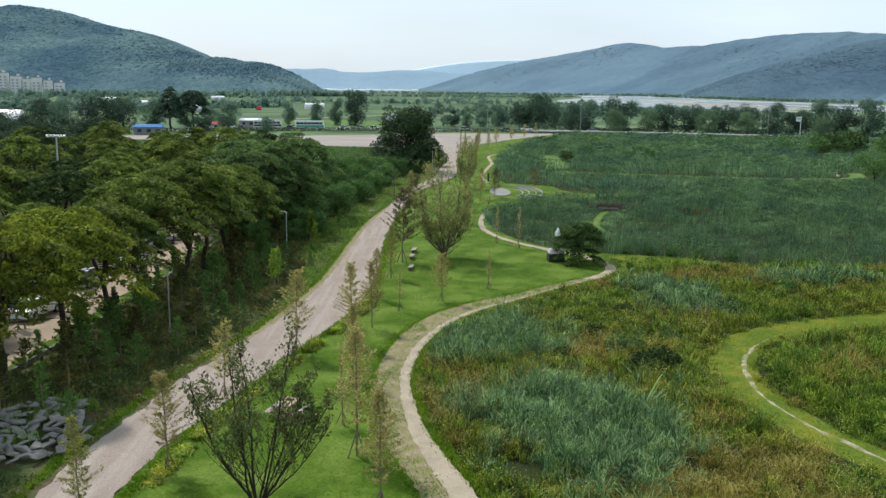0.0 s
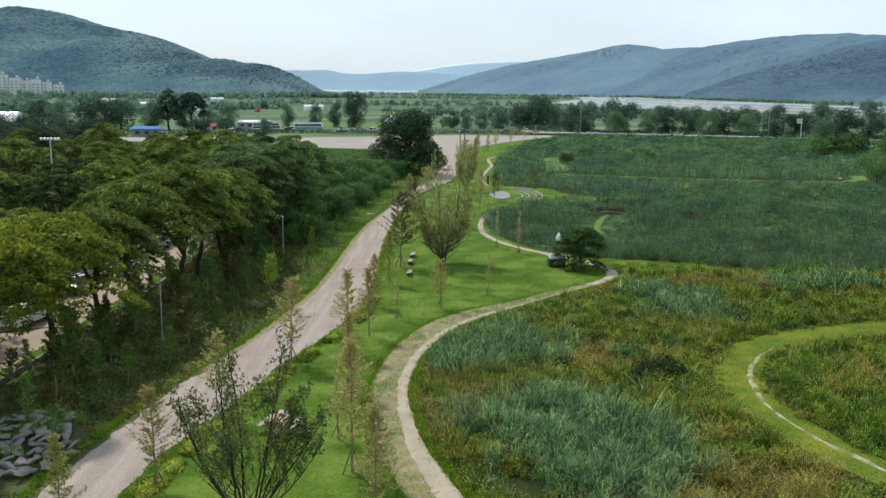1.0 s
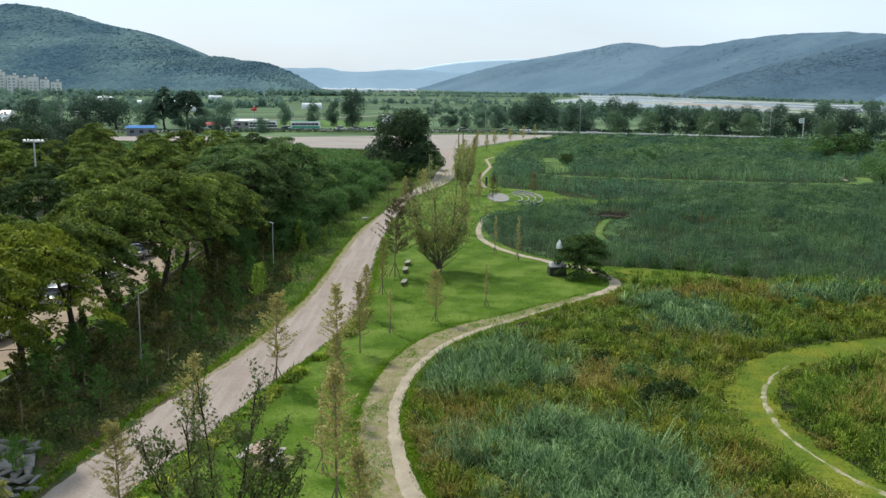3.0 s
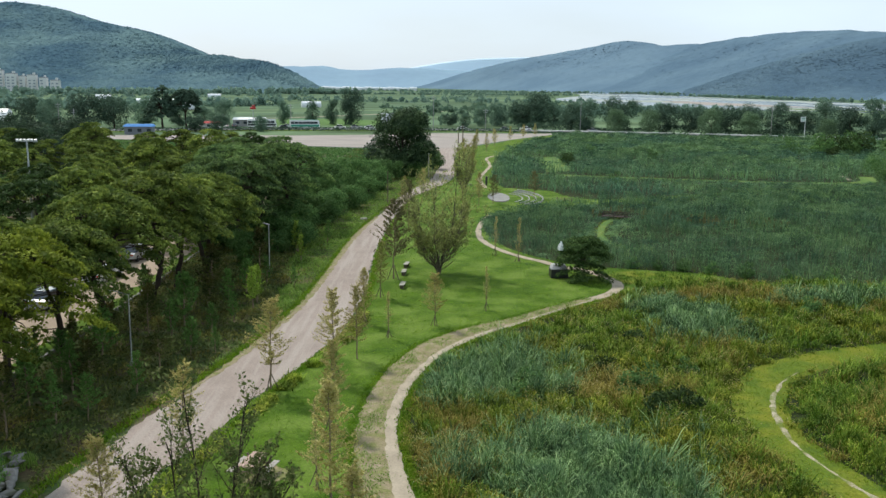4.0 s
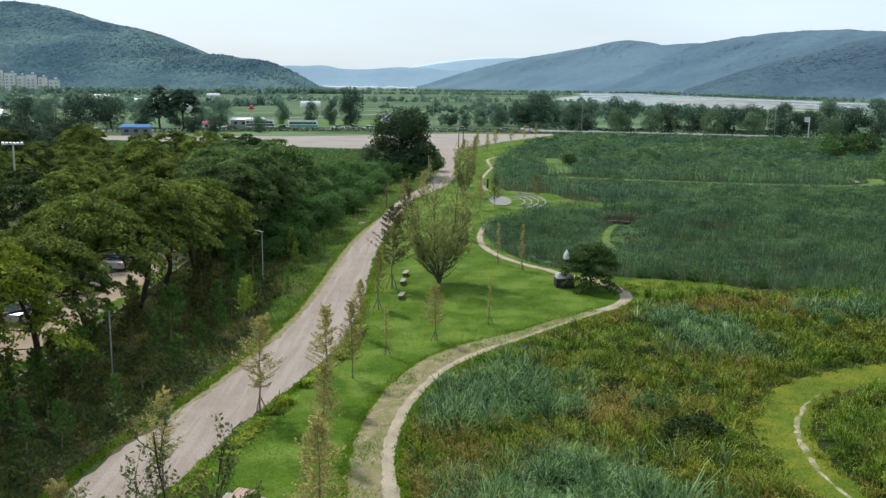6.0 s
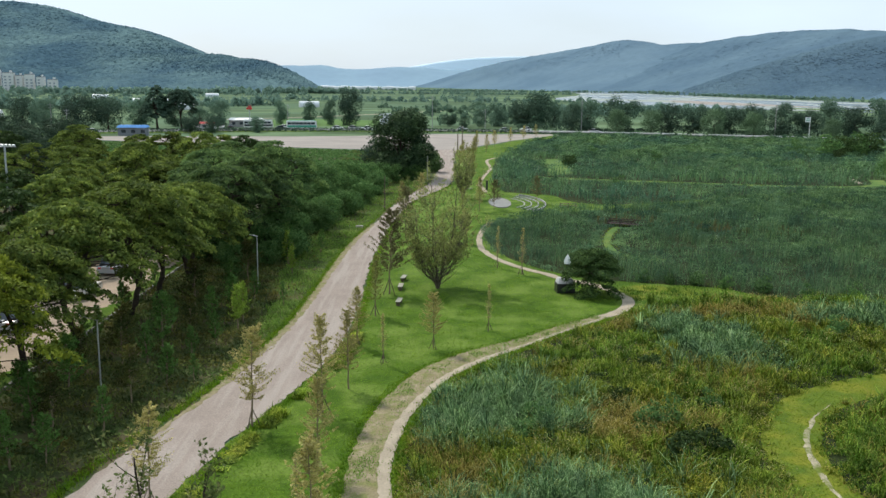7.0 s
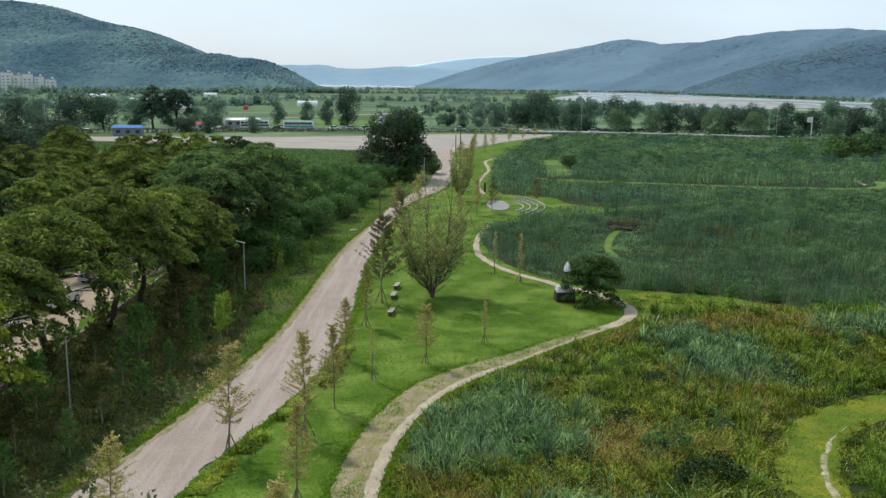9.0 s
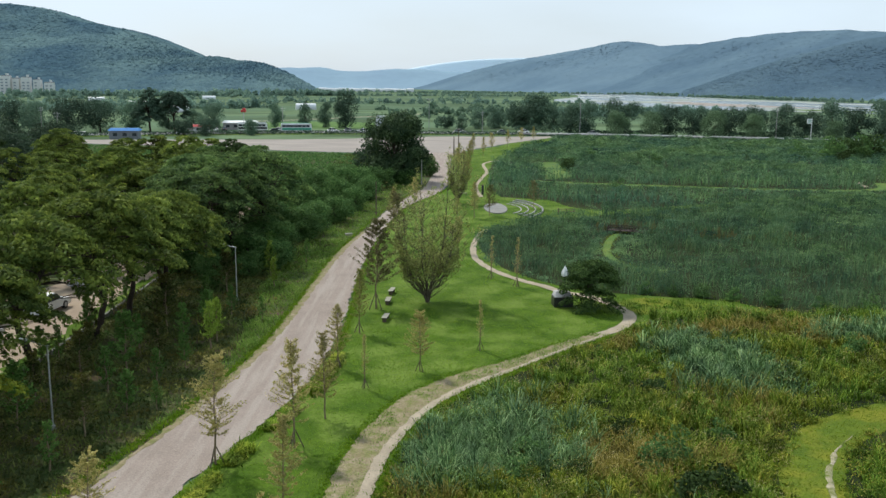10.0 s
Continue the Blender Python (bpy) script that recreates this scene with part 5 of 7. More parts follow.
# far woods and bushes, not to be counted
RNG = np.random.default_rng(21)
fp = np.column_stack([RNG.uniform(-900, 620, 16000), RNG.uniform(19.5, 48.8, 16000) ** 2])
keep = (np.abs(fp[:, 0]) < 0.54 * fp[:, 1] + 30) & (waves(fp * np.array([0.5, 0.65]), 40, 12) + 0.35 * waves(fp, 160, 13) > 0.30 + 0.35 * (fp[:, 1] > 775)) & ((fp[:, 0] < 36) | (fp[:, 1] > 4.1 * fp[:, 0] + 240)) & ~inside([(454, 3677), (457, 1816), (541, 1115), (652, 814), (1104, 284.23), (960, 96), (650, 402), (338, 672), (212, 775), (140.55, 1132), (265.78, 1759), (375, 3038)], fp) & ~inside([(-94.62, 374), (-24.64, 372), (-13.53, 447), (-63.17, 473), (-98.63, 442)], fp)
fp = fp[keep]
cen, siz = [], []
for x, y in fp:
    h = 1.6 + 5.2 * RNG.random() ** 2
    n = 34
    d = RNG.normal(0, 1, (n, 3))
    d /= np.linalg.norm(d, axis=1)[:, None]
    d[:, 2] = np.abs(d[:, 2])
    cen.append(np.array([x, y, h * 0.15]) + d * np.array([h * 0.6, h * 0.6, h * 0.8]) * (RNG.random(n) ** 0.4)[:, None])
    siz.append(np.full(n, 0.45 * h))
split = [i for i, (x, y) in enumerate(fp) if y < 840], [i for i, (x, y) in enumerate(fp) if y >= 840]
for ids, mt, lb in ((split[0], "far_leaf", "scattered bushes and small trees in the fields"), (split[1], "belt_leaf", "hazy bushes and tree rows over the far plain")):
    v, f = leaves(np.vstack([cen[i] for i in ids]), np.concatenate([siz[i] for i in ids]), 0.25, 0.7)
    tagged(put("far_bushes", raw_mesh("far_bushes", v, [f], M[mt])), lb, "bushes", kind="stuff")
wood_belt = []
for (x0, y0), (x1, y1), n, hh in (((-887, 937), (-282.06, 1235), 420, 9), ((-311, 1300), (-128.81, 1453), 160, 10), ((-130.59, 2015), (451, 2121), 260, 6), ((-118.82, 1453), (223.44, 1600), 160, 5), ((466, 1752), (477, 3195), 300, 7), ((576, 1090), (475, 1735), 260, 6), ((672, 830), (581, 1074), 160, 5), ((927, 499), (682, 813), 150, 5), ((-252.18, 544), (-140.09, 684), 120, 7), ((-513, 506), (-252.18, 544), 160, 8), ((-326, 257.95), (-185.91, 287.94), 120, 9), ((67.74, 532), (190.05, 688), 110, 6)):
    t = RNG.random(n)
    px, py = x0 + (x1 - x0) * t + RNG.normal(0, 14, n), y0 + (y1 - y0) * t + RNG.normal(0, 14, n)
    for x, y in zip(px, py):
        h = hh * RNG.uniform(0.5, 1.1)
        k = 44
        d = RNG.normal(0, 1, (k, 3))
        d /= np.linalg.norm(d, axis=1)[:, None]
        d[:, 2] = np.abs(d[:, 2])
        wood_belt.append((np.array([x, y, h * 0.1]) + d * np.array([h * 0.5, h * 0.5, h * 0.9]) * (RNG.random(k) ** 0.4)[:, None], np.full(k, h * 0.42)))
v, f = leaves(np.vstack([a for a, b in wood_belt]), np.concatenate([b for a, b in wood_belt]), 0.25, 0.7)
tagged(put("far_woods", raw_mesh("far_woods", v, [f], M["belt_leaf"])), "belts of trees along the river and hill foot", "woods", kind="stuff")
sp = scatter([(-11.65, 165.91), (-7.47, 245.94), (-26.44, 248.26), (-66.27, 260.98), (-106.07, 275.31), (-102.15, 201.39), (-77.82, 155.57), (-38.02, 141.24), (-24.83, 153.58)], 4.4)
sh_ = np.clip(0.9 + 0.9 * waves(sp, 7, 95) + 0.5 * waves(sp, 2.5, 96), 0.2, 2.4) * np.clip((258 - sp[:, 1]) / 64, 0.25, 1)
v, f = leaves(np.column_stack([sp, sh_ * RNG.random(len(sp)) ** 0.5]), 0.55, 0.3, 0.65)
tagged(put("scrub", raw_mesh("scrub", v, [f], M["thicket_leaf"])), "low dense scrub between the grove and the car park", "scrub", kind="stuff")
bp = smooth_line(HIGHWAY, 0.25)
bp = bp[(bp[:, 0] > 30) & (bp[:, 0] < 260)]
bp = np.vstack([bp + np.column_stack([RNG.normal(0, 1, len(bp)), 13.5 + RNG.normal(0, 2.0, len(bp))]) for _ in range(9)])
bh = np.clip(2.0 + 1.3 * waves(bp, 9, 97), 0.6, 4.0)
v, f = leaves(np.column_stack([bp, bh * RNG.random(len(bp)) ** 0.6]), 0.7, 0.25, 0.7)
tagged(put("roadside_scrub", raw_mesh("roadside_scrub", v, [f], M["road_leaf"])), "dense dark scrub behind the highway", "scrub", kind="stuff")
hp = smooth_line(HIGHWAY, 1.2)
hp = hp[(hp[:, 0] > -240) & (hp[:, 0] < 240)]
hn = np.column_stack([np.zeros(len(hp)), -np.ones(len(hp))])
hc = np.vstack([np.column_stack([hp + hn * 10.0 + RNG.normal(0, 0.5, hp.shape), np.full(len(hp), 0.2) + RNG.random(len(hp)) * 1.3]) for _ in range(40)])
gapm = waves(hc[:, :2], 14, 31) > -0.75
hc[:, 2] *= np.where(hc[:, 0] > 30, 0.4, 1.0)
v, f = leaves(hc[gapm], 0.55, 0.25, 0.7)
tagged(put("hedge", raw_mesh("hedge", v, [f], M["road_leaf"])), "low dark hedge along the highway embankment", "hedge", kind="stuff")


# ---- reeds, sedge and grass ----
RNG = np.random.default_rng(33)
NEAR_WET = [(5.26, -4.72), (5, 4.91), (3.53, 27.42), (2.15, 35.49), (0.91, 39.54), (-0.34, 43.6), (-1.27, 48.44), (-1.41, 52.46), (-1.06, 55.81), (-0.4, 59.64), (1.27, 64.23), (3.62, 67.67), (6.36, 70.77), (9.52, 74.34), (13.48, 78.36), (16.53, 82.09), (18.17, 84.6), (23.19, 85.69), (28.19, 85.82), (46.19, 85.15), (71.23, 87.41), (69.84, -7.16)]
WET_A = [(6.8, 127.53), (5.81, 121.95), (5.6, 113.94), (5.73, 109.12), (7.25, 103.61), (9.38, 99.36), (11.73, 95.75), (14.49, 93.08), (18.28, 92.29), (25.26, 90.4), (31.23, 86.9), (46.21, 85.2), (71.25, 87.3), (121.38, 95.6), (191.64, 112.6), (192.58, 177.46), (82.42, 168.78), (62.33, 163.12), (26.01, 142.04), (19.96, 138.26), (13.9, 134.47)]
WET_B = [(10.79, 161.05), (18.24, 157.57), (26.08, 146.85), (62.36, 164.72), (82.44, 170.38), (192.58, 177.46), (194.29, 294.47), (154.42, 304), (114.6, 317), (52.76, 329), (42.69, 324), (26.08, 283.16), (18.02, 244.98), (16.38, 235.42), (13.24, 225.91), (12.93, 205.08), (10.13, 184.33), (9.24, 171.54)]
loop_line, cross_line, far_line, hook_line = (smooth_line(p, 1.0) for p in (LOOP, MOWN_CROSS, MOWN_FAR, MOWN_HOOK))


def clear(p):
    """Keeps plants off the mown lanes."""
    ok = near_line(loop_line, p) > 1.2 + 0.25 * waves(p, 1.2, 91)
    ok &= near_line(cross_line, p) > 1.6 + 0.5 * waves(p, 2.0, 94)
    ok &= near_line(far_line, p) > 1.5 + 0.5 * waves(p, 4.0, 92)
    ok &= near_line(hook_line, p) > 0.85 + 0.3 * waves(p, 2.0, 93)
    ok &= near_line(BOARDWALK, p) > 0.7
    ok &= ~inside([(22.22, 190.29), (26.77, 193.33), (28.95, 206.08), (28.28, 228.55), (24.74, 225.48), (22.95, 206.3)], p)
    return ok


def patch_of(p, x, y, rx, ry):
    return 1.0 - np.sqrt(((p[:, 0] - x) / rx) ** 2 + ((p[:, 1] - y) / ry) ** 2)


pn = scatter(NEAR_WET, 7.5)
dn = np.where((pn[:, 1] < 63) & (pn[:, 0] < 26), 1.0, np.where(pn[:, 0] < 40, 0.62, 0.22)) * np.where(pn[:, 1] < 25, 0.15, 1.0)
pn = pn[RNG.random(len(pn)) < dn]
pn = pn[clear(pn)]
pn = pn[(waves(pn, 0.9, 59) > -0.85) & (waves(pn, 2.4, 60) > -1.15)]
rough_n = 0.22 * waves(pn, 1.6, 41)
blue = np.maximum.reduce([patch_of(pn, 7.16, 43.32, 5.2, 7.1), patch_of(pn, 3.79, 58.84, 4.2, 5.1), patch_of(pn, 19.49, 72.52, 3.6, 7.1), patch_of(pn, 34.1, 79.19, 9, 4.0) - 0.5]) + 1.3 * rough_n + RNG.normal(0, 0.24, len(pn))
dry = np.maximum.reduce([patch_of(pn, 12.27, 36.71, 5.5, 5.1), patch_of(pn, 1.86, 50.25, 1.6, 2.9), patch_of(pn, 10.26, 56.83, 3.0, 3.2), patch_of(pn, 27.12, 81.05, 12, 2.4) - 0.2, 0.6 * waves(pn, 3.0, 47) - 0.28]) + rough_n + RNG.normal(0, 0.25, len(pn))
is_blue, is_dry = blue > 0.12, (dry > 0.15) & (blue <= 0.12)
is_green = (waves(pn, 2.6, 49) + RNG.normal(0, 0.25, len(pn)) > 0.35) | (pn[:, 1] > 81)
loop_in = inside([(19.32, 54.08), (21.38, 57.86), (24.83, 61.25), (34.88, 64.72), (46.95, 69.08), (60.97, 70.16), (60.22, 18.87), (40.25, 21.22), (28.39, 31.29), (21.53, 41.17), (19.13, 47.68)], pn)
hump = 0.5 + 0.5 * np.clip(waves(pn, 3.2, 43), -1, 1)
hill_n = 0.5 + 0.5 * np.clip(waves(pn, 1.1, 44), -1, 1)
edge = np.clip((np.minimum(near_line(TRACK_IN, pn), near_line(loop_line, pn) - 1.4)) / 1.2, 0.32, 1.0)
hn_ = edge * (0.2 + 0.38 * hump + 0.36 * hill_n + 0.5 * np.clip(np.abs(waves(pn, 0.55, 40)), 0, 1))
far_n = 1.0 + 0.6 * np.clip((pn[:, 1] - 53) / 35, 0, 1) + 0.5 * np.clip((pn[:, 0] - 20) / 20, 0, 1)
weedy = []
for sel, nm, mt, hh, ww, ll, nb, lb in ((is_blue & ~is_dry, "reed_bed", "reed", 1.7, 0.031, 0.95, 23, "tall blue-green reeds with arching leaves"),
                                        (is_dry, "straw_grass", "straw", 1.2, 0.028, 0.9, 19, "dry straw-coloured arching marsh grass"),
                                        (~is_blue & ~is_dry & ~loop_in & ~is_green, "sedge_meadow", "sedge", 1.05, 0.035, 0.5, 16, "olive green and rusty marsh sedge"),
                                        (~is_blue & ~is_dry & (loop_in | is_green), "marsh_grass", "marsh", 1.15, 0.036, 0.5, 15, "green marsh grass in and around the mown loop")):
    k = sel.sum()
    ht = 0.8 * hh * hn_[sel] * RNG.uniform(0.7, 1.2, k)
    stuff(nm, [tussocks(pn[sel], nb, ht, ww * far_n[sel], ll * ht / hh * 1.9)], M[mt], lb, "reeds")
    if nm in ("sedge_meadow", "marsh_grass"):
        c = np.repeat(np.column_stack([pn[sel], ht * 0.8]), 14, axis=0)
        weedy.append(c + RNG.normal(0, 1, c.shape) * np.array([0.2, 0.2, 0.14]))
v, f = leaves(np.vstack(weedy), 0.10, 0.45, 0.45)
tagged(put("marsh_weeds", raw_mesh("marsh_weeds", v, [f], M["weed_leaf"])), "leafy marsh weeds and seed heads among the sedge", "weeds", kind="stuff")

sel = ~is_blue & ~loop_in & (waves(pn, 2.0, 45) + 0.4 * waves(pn, 0.7, 46) > 0.1)
c = np.repeat(np.column_stack([pn[sel], 0.95 * hn_[sel]]), 5, axis=0)
v, f = leaves(c + RNG.normal(0, 1, c.shape) * np.array([0.22, 0.22, 0.12]), 0.075, 0.25, 0.4)
tagged(put("seed_heads", raw_mesh("seed_heads", v, [f], M["seed"])), "pale beige seed heads over the marsh grass", "weeds", kind="stuff")

pa = scatter(WET_A, 2.4)
da = np.clip(1.25 - (pa[:, 0] - 20) / 110, 0.35, 1.0)
pa = pa[RNG.random(len(pa)) < da]
pa = pa[clear(pa)]
pa = pa[waves(pa, 1.8, 57) > -1.1]


def beside_lane(p):
    """Reeds stay low on the south side of the far mown lane and stand up behind it."""
    lane = near_line(far_line, p)
    south = (p[:, 1] < np.interp(p[:, 0], far_line[:60, 0], far_line[:60, 1])) & (p[:, 0] > 18) & (p[:, 0] < 86)
    return np.where(south, np.clip((lane - 1.0) / 17.0, 0.14, 1), np.clip((lane - 0.5) / 3.0, 0.3, 1))


REED_FRONT = smooth_line([(19.0, 92.2), (25.26, 90.4), (31.23, 86.9), (46.21, 85.2), (71.25, 87.3), (121.38, 95.6)], 1.0)


def lumps_a(p):
    """Lie of the reed tops in the nearer field: broad swells, bands across and rounded clumps."""
    h = 0.34 + 0.2 * np.clip(waves(p, 4.0, 51), -1, 1) + 0.2 * np.clip(waves(p * np.array([0.35, 1.0]), 2.2, 50), -1, 1)
    h = h + 0.95 * np.clip(np.abs(waves(p, 1.5, 52)), 0, 1) + 0.3 * np.clip(np.abs(waves(p, 0.7, 48)), 0, 1) - 0.08
    front = near_line(REED_FRONT, p)
    h = h + 0.42 * np.exp(-((front - 2.2) / 2.4) ** 2) * (0.6 + 0.5 * np.clip(waves(p, 1.6, 42), -1, 1))
    h = h * np.clip(near_line(BEND, p) / 2.5, 0.35, 1) * np.clip((near_line(hook_line, p) - 0.6) / 4.0, 0.3, 1) * beside_lane(p)
    steps_ = np.hypot(p[:, 0] - 22.4, (p[:, 1] - 123.6) * 0.6)
    return np.clip(1.8 * h * np.clip(steps_ / 1.9, 0.2, 1.0), 0.3, None)


def lumps_b(p):
    """The same for the far field, with a taller fringe behind the mown lane."""
    lane = near_line(far_line, p)
    h = 0.6 + 0.75 * np.exp(-((lane - 6.5) / 3.0) ** 2) + 0.25 * np.clip(waves(p, 7.0, 53), -1, 1) + 0.3 * np.clip(waves(p * np.array([0.3, 1.0]), 3.5, 55), -1, 1) + 1.1 * np.clip(np.abs(waves(p, 2.4, 54)), 0, 1) - 0.33
    return np.clip(1.7 * h * beside_lane(p), 0.22, None)


def slope_of(field, p, d=0.4):
    """Upward normals of a height field, steepened."""
    gx_ = (field(p + np.array([d, 0])) - field(p - np.array([d, 0]))) / (2 * d)
    gy_ = (field(p + np.array([0, d])) - field(p - np.array([0, d]))) / (2 * d)
    nrm = np.column_stack([-2.6 * gx_, -2.6 * gy_, np.ones(len(p))])
    return nrm / np.linalg.norm(nrm, axis=1)[:, None]


base_a = lumps_a(pa)
ha = base_a * RNG.uniform(0.6, 0.95, len(pa))
stuff("reed_field", [tussocks(pa, 3, ha, 0.045 + (pa[:, 1] - 91) * 0.0005, 0.55 * ha, jitter=0.3)], M["mid_reed"], "wide field of dark green reeds", "reeds")
pb = scatter(WET_B, 1.1)
pb = pb[clear(pb)]
pb = pb[waves(pb, 3.0, 58) > -1.2]
base_b = lumps_b(pb)
hb = base_b * RNG.uniform(0.6, 0.95, len(pb))
stuff("reed_field_far", [tussocks(pb, 2, np.clip(hb, 0.25, None), 0.11, 0.6 * np.clip(hb, 0.25, None), jitter=0.4)], M["far_reed"], "far field of dark green reeds before the highway", "reeds")
rt = np.vstack([np.repeat(np.column_stack([pa, base_a * 0.86]), 11, axis=0), np.repeat(np.column_stack([pb, base_b * 0.86]), 8, axis=0)])
face = np.vstack([np.repeat(slope_of(lumps_a, pa), 11, axis=0), np.repeat(slope_of(lumps_b, pb), 8, axis=0)])
# the standing front of the reeds, leafy down to the ground
wall_p = pa[(near_line(REED_FRONT, pa) < 2.2) | (near_line(BEND, pa) < 1.6) | (near_line(hook_line, pa) < 1.8)]
wall_p = np.repeat(wall_p, 22, axis=0)
rt = np.vstack([rt, np.column_stack([wall_p, lumps_a(wall_p) * RNG.uniform(0.05, 0.85, len(wall_p))])])
face = np.vstack([face, np.tile([0.0, -0.75, 0.66], (len(wall_p), 1))])
rs = 0.12 + np.clip(rt[:, 1] - 85, 0, 240) * 0.0014
rt = rt + RNG.normal(0, 1, rt.shape) * np.array([0.34, 0.34, 0.07])
v, f = leaves(rt, rs, 0.66, 0.5, face)
tagged(put("reed_tops", raw_mesh("reed_tops", v, [f], M["far_reed"])), "leafy tops of the dense green reed field", "reeds", kind="stuff")
rust = evenly(smooth_line([(21.81, 128.4), (27.78, 125.93), (34.72, 121.66), (43.68, 118.92)], 0.5), 60)
rust = rust + RNG.normal(0, 0.5, rust.shape)
stuff("rusty_weeds", [tussocks(rust, 9, RNG.uniform(0.7, 1.5, len(rust)), 0.07, 0.5)], M["rust"], "streak of rust-brown seeding weeds in the reeds", "weeds")
# bushes standing in the reeds
REED_BUSH = [broadleaf(201, 2.2, 1.6, 1100, "thicket_leaf", 0.26, low=0.05, lumps=16), broadleaf(202, 2.2, 1.6, 1100, "dark_leaf", 0.26, low=0.05, lumps=16)]
for i, (x, y, s) in enumerate([(12.7, 56.7, 0.75), (13.4, 52.8, 0.80), (5.4, 56.9, 0.60), (10.8, 60.3, 0.50), (21.9, 70.6, 0.60), (22.1, 67.5, 0.55), (29.8, 75.8, 0.60), (7.8, 55.2, 0.45), (39.51, 244.17, 1.0), (52.51, 243.68, 0.9), (51.23, 224.48, 1.1), (100.4, 235.46, 1.3), (112.66, 252.64, 2.5), (117.73, 257.26, 2.8), (124.66, 252.19, 2.6), (129.75, 258.41, 2.9), (121.54, 244.28, 2.0), (137.67, 253.3, 2.6), (145.77, 259.41, 2.8), (153.84, 263.92, 2.6), (108.73, 257.6, 1.3), (13.9, 66.32, 0.55), (11.35, 56.31, 0.62), (12.4, 52.42, 0.7), (4.93, 54.95, 0.5), (9.66, 63.27, 0.45), (15.81, 59.83, 0.5), (29, 209.28, 1.3), (32.44, 170.66, 0.9), (135.49, 240.55, 1.5), (101.5, 246.0, 2.4), (106.0, 249.5, 2.6), (95.5, 251.0, 1.8)]):
    tree("marsh_bush", REED_BUSH[i % 2], x, y, "rounded green bush standing in the reeds", "bush", "bushes in the reeds", R.random() * 360, s)

for x, y, s in ((19.2, 92.7, 0.5), (21.6, 92.0, 0.42), (23.9, 91.5, 0.55), (26.3, 90.5, 0.5), (29.2, 88.9, 0.62), (32.6, 87.4, 0.5), (36.4, 86.6, 0.6), (41.5, 86.0, 0.55)):
    tree("marsh_bush", REED_BUSH[0], x, y, "low green bush at the front of the reeds", "bush", "bushes in the reeds", R.random() * 360, s)

RNG = np.random.default_rng(55)
pl = scatter(LAWN, 95)
pl = pl[RNG.random(len(pl)) < np.clip(1.25 - (pl[:, 1] - 5) / 99, 0.07, 1)]
pl = pl[(near_line(smooth_line(BEND, 1), pl) > 0.5) & (pl[:, 1] > 21)]
pl = pl[((pl[:, 0] - 9.4) / 2.2) ** 2 + ((pl[:, 1] - 147) / 6.7) ** 2 > 1]
tuft = np.clip(waves(pl, 0.8, 61) + 0.5 * waves(pl, 3.0, 62), 0, 1.6)
hl = 0.02 + 0.02 * tuft + 0.014 * RNG.random(len(pl))
wl_ = 0.030 * np.clip(pl[:, 1] / 50, 0.8, 3.2)
stuff("lawn_grass", [blades(pl, hl, wl_, 0.09, -0.02)], M["lawn_blade"], "short lush lawn grass with thicker tufts", "grass")
pm = []
for ln, wd in ((loop_line, 1.7), (cross_line, 1.6), (far_line, 1.3), (hook_line, 0.9)):
    q = np.repeat(ln, 290 if wd > 1.65 else 45, axis=0)
    pm.append(q + RNG.uniform(-wd, wd, q.shape))
pm = np.vstack(pm)
pm = pm[(near_line(smooth_line(LOOP_TRAIL, 0.7), pm) > 0.22 * RNG.random(len(pm)) + 0.1 * waves(pm, 1.0, 66)) & (pm[:, 0] < 60)]
stuff("lane_grass", [blades(pm, RNG.uniform(0.03, 0.10, len(pm)), 0.045, 0.08, -0.01)], M["mown_blade"], "short yellow-green grass of the mown lanes", "grass")
rough = np.repeat(cross_line, 420, axis=0)
rough = rough + RNG.normal(0, 1.5, rough.shape) * np.array([1.0, 0.9])
rough = rough[(waves(rough, 0.5, 68) + RNG.normal(0, 0.4, len(rough)) > -0.1) & (near_line(smooth_line(BEND, 1), rough) > 0.7)]
stuff("rough_grass", [blades(rough, RNG.uniform(0.06, 0.3, len(rough)), 0.05, 0.16, -0.01)], M["marsh"], "rough uneven grass by the bend of the path", "grass")
# ragged verges of road and track
ve = []
for ln, off, n, hh in ((ROAD_R, 0.42, 24000, 0.14), (ROAD_L, -0.62, 24000, 0.20), (TRACK_OUT, -0.2, 9000, 0.10), (TRACK_IN, 0.34, 12000, 0.2)):
    l0 = smooth_line(ln, 0.5)
    l0 = l0[(l0[:, 1] > 18) & (l0[:, 1] < 173)]
    q = l0[RNG.integers(0, len(l0), n)] + np.column_stack([off + RNG.normal(0, 0.17, n) + 0.16 * waves(l0[RNG.integers(0, len(l0), n)], 1.5, 5), RNG.uniform(-0.4, 0.4, n)])
    hv = hh * RNG.uniform(0.4, 1.3, n) * np.clip(1.3 - q[:, 1] / 133, 0.25, 1)
    ve.append(blades(q, hv, 0.04, hv * 0.8, -0.02))
stuff("verge_grass", ve, M["lawn_blade"], "ragged green grass along road and track edges", "grass")
vm = evenly(smooth_line([((a[0] + b[0]) / 2, (a[1] + b[1]) / 2) for a, b in zip(TRACK_OUT, TRACK_MID)], 0.5), 700)
vm = vm[(vm[:, 1] > 21)]
q = vm[RNG.integers(0, len(vm), 22000)]
q = q + RNG.normal(0, 0.42, q.shape)
q = q[waves(q, 0.9, 64) + 0.8 * waves(q[:, ::-1], 0.5, 67) + RNG.normal(0, 0.5, len(q)) > 0.2]
rw = np.column_stack([RNG.uniform(-22.7, -16.9, 5000), RNG.uniform(37, 46.6, 5000)])
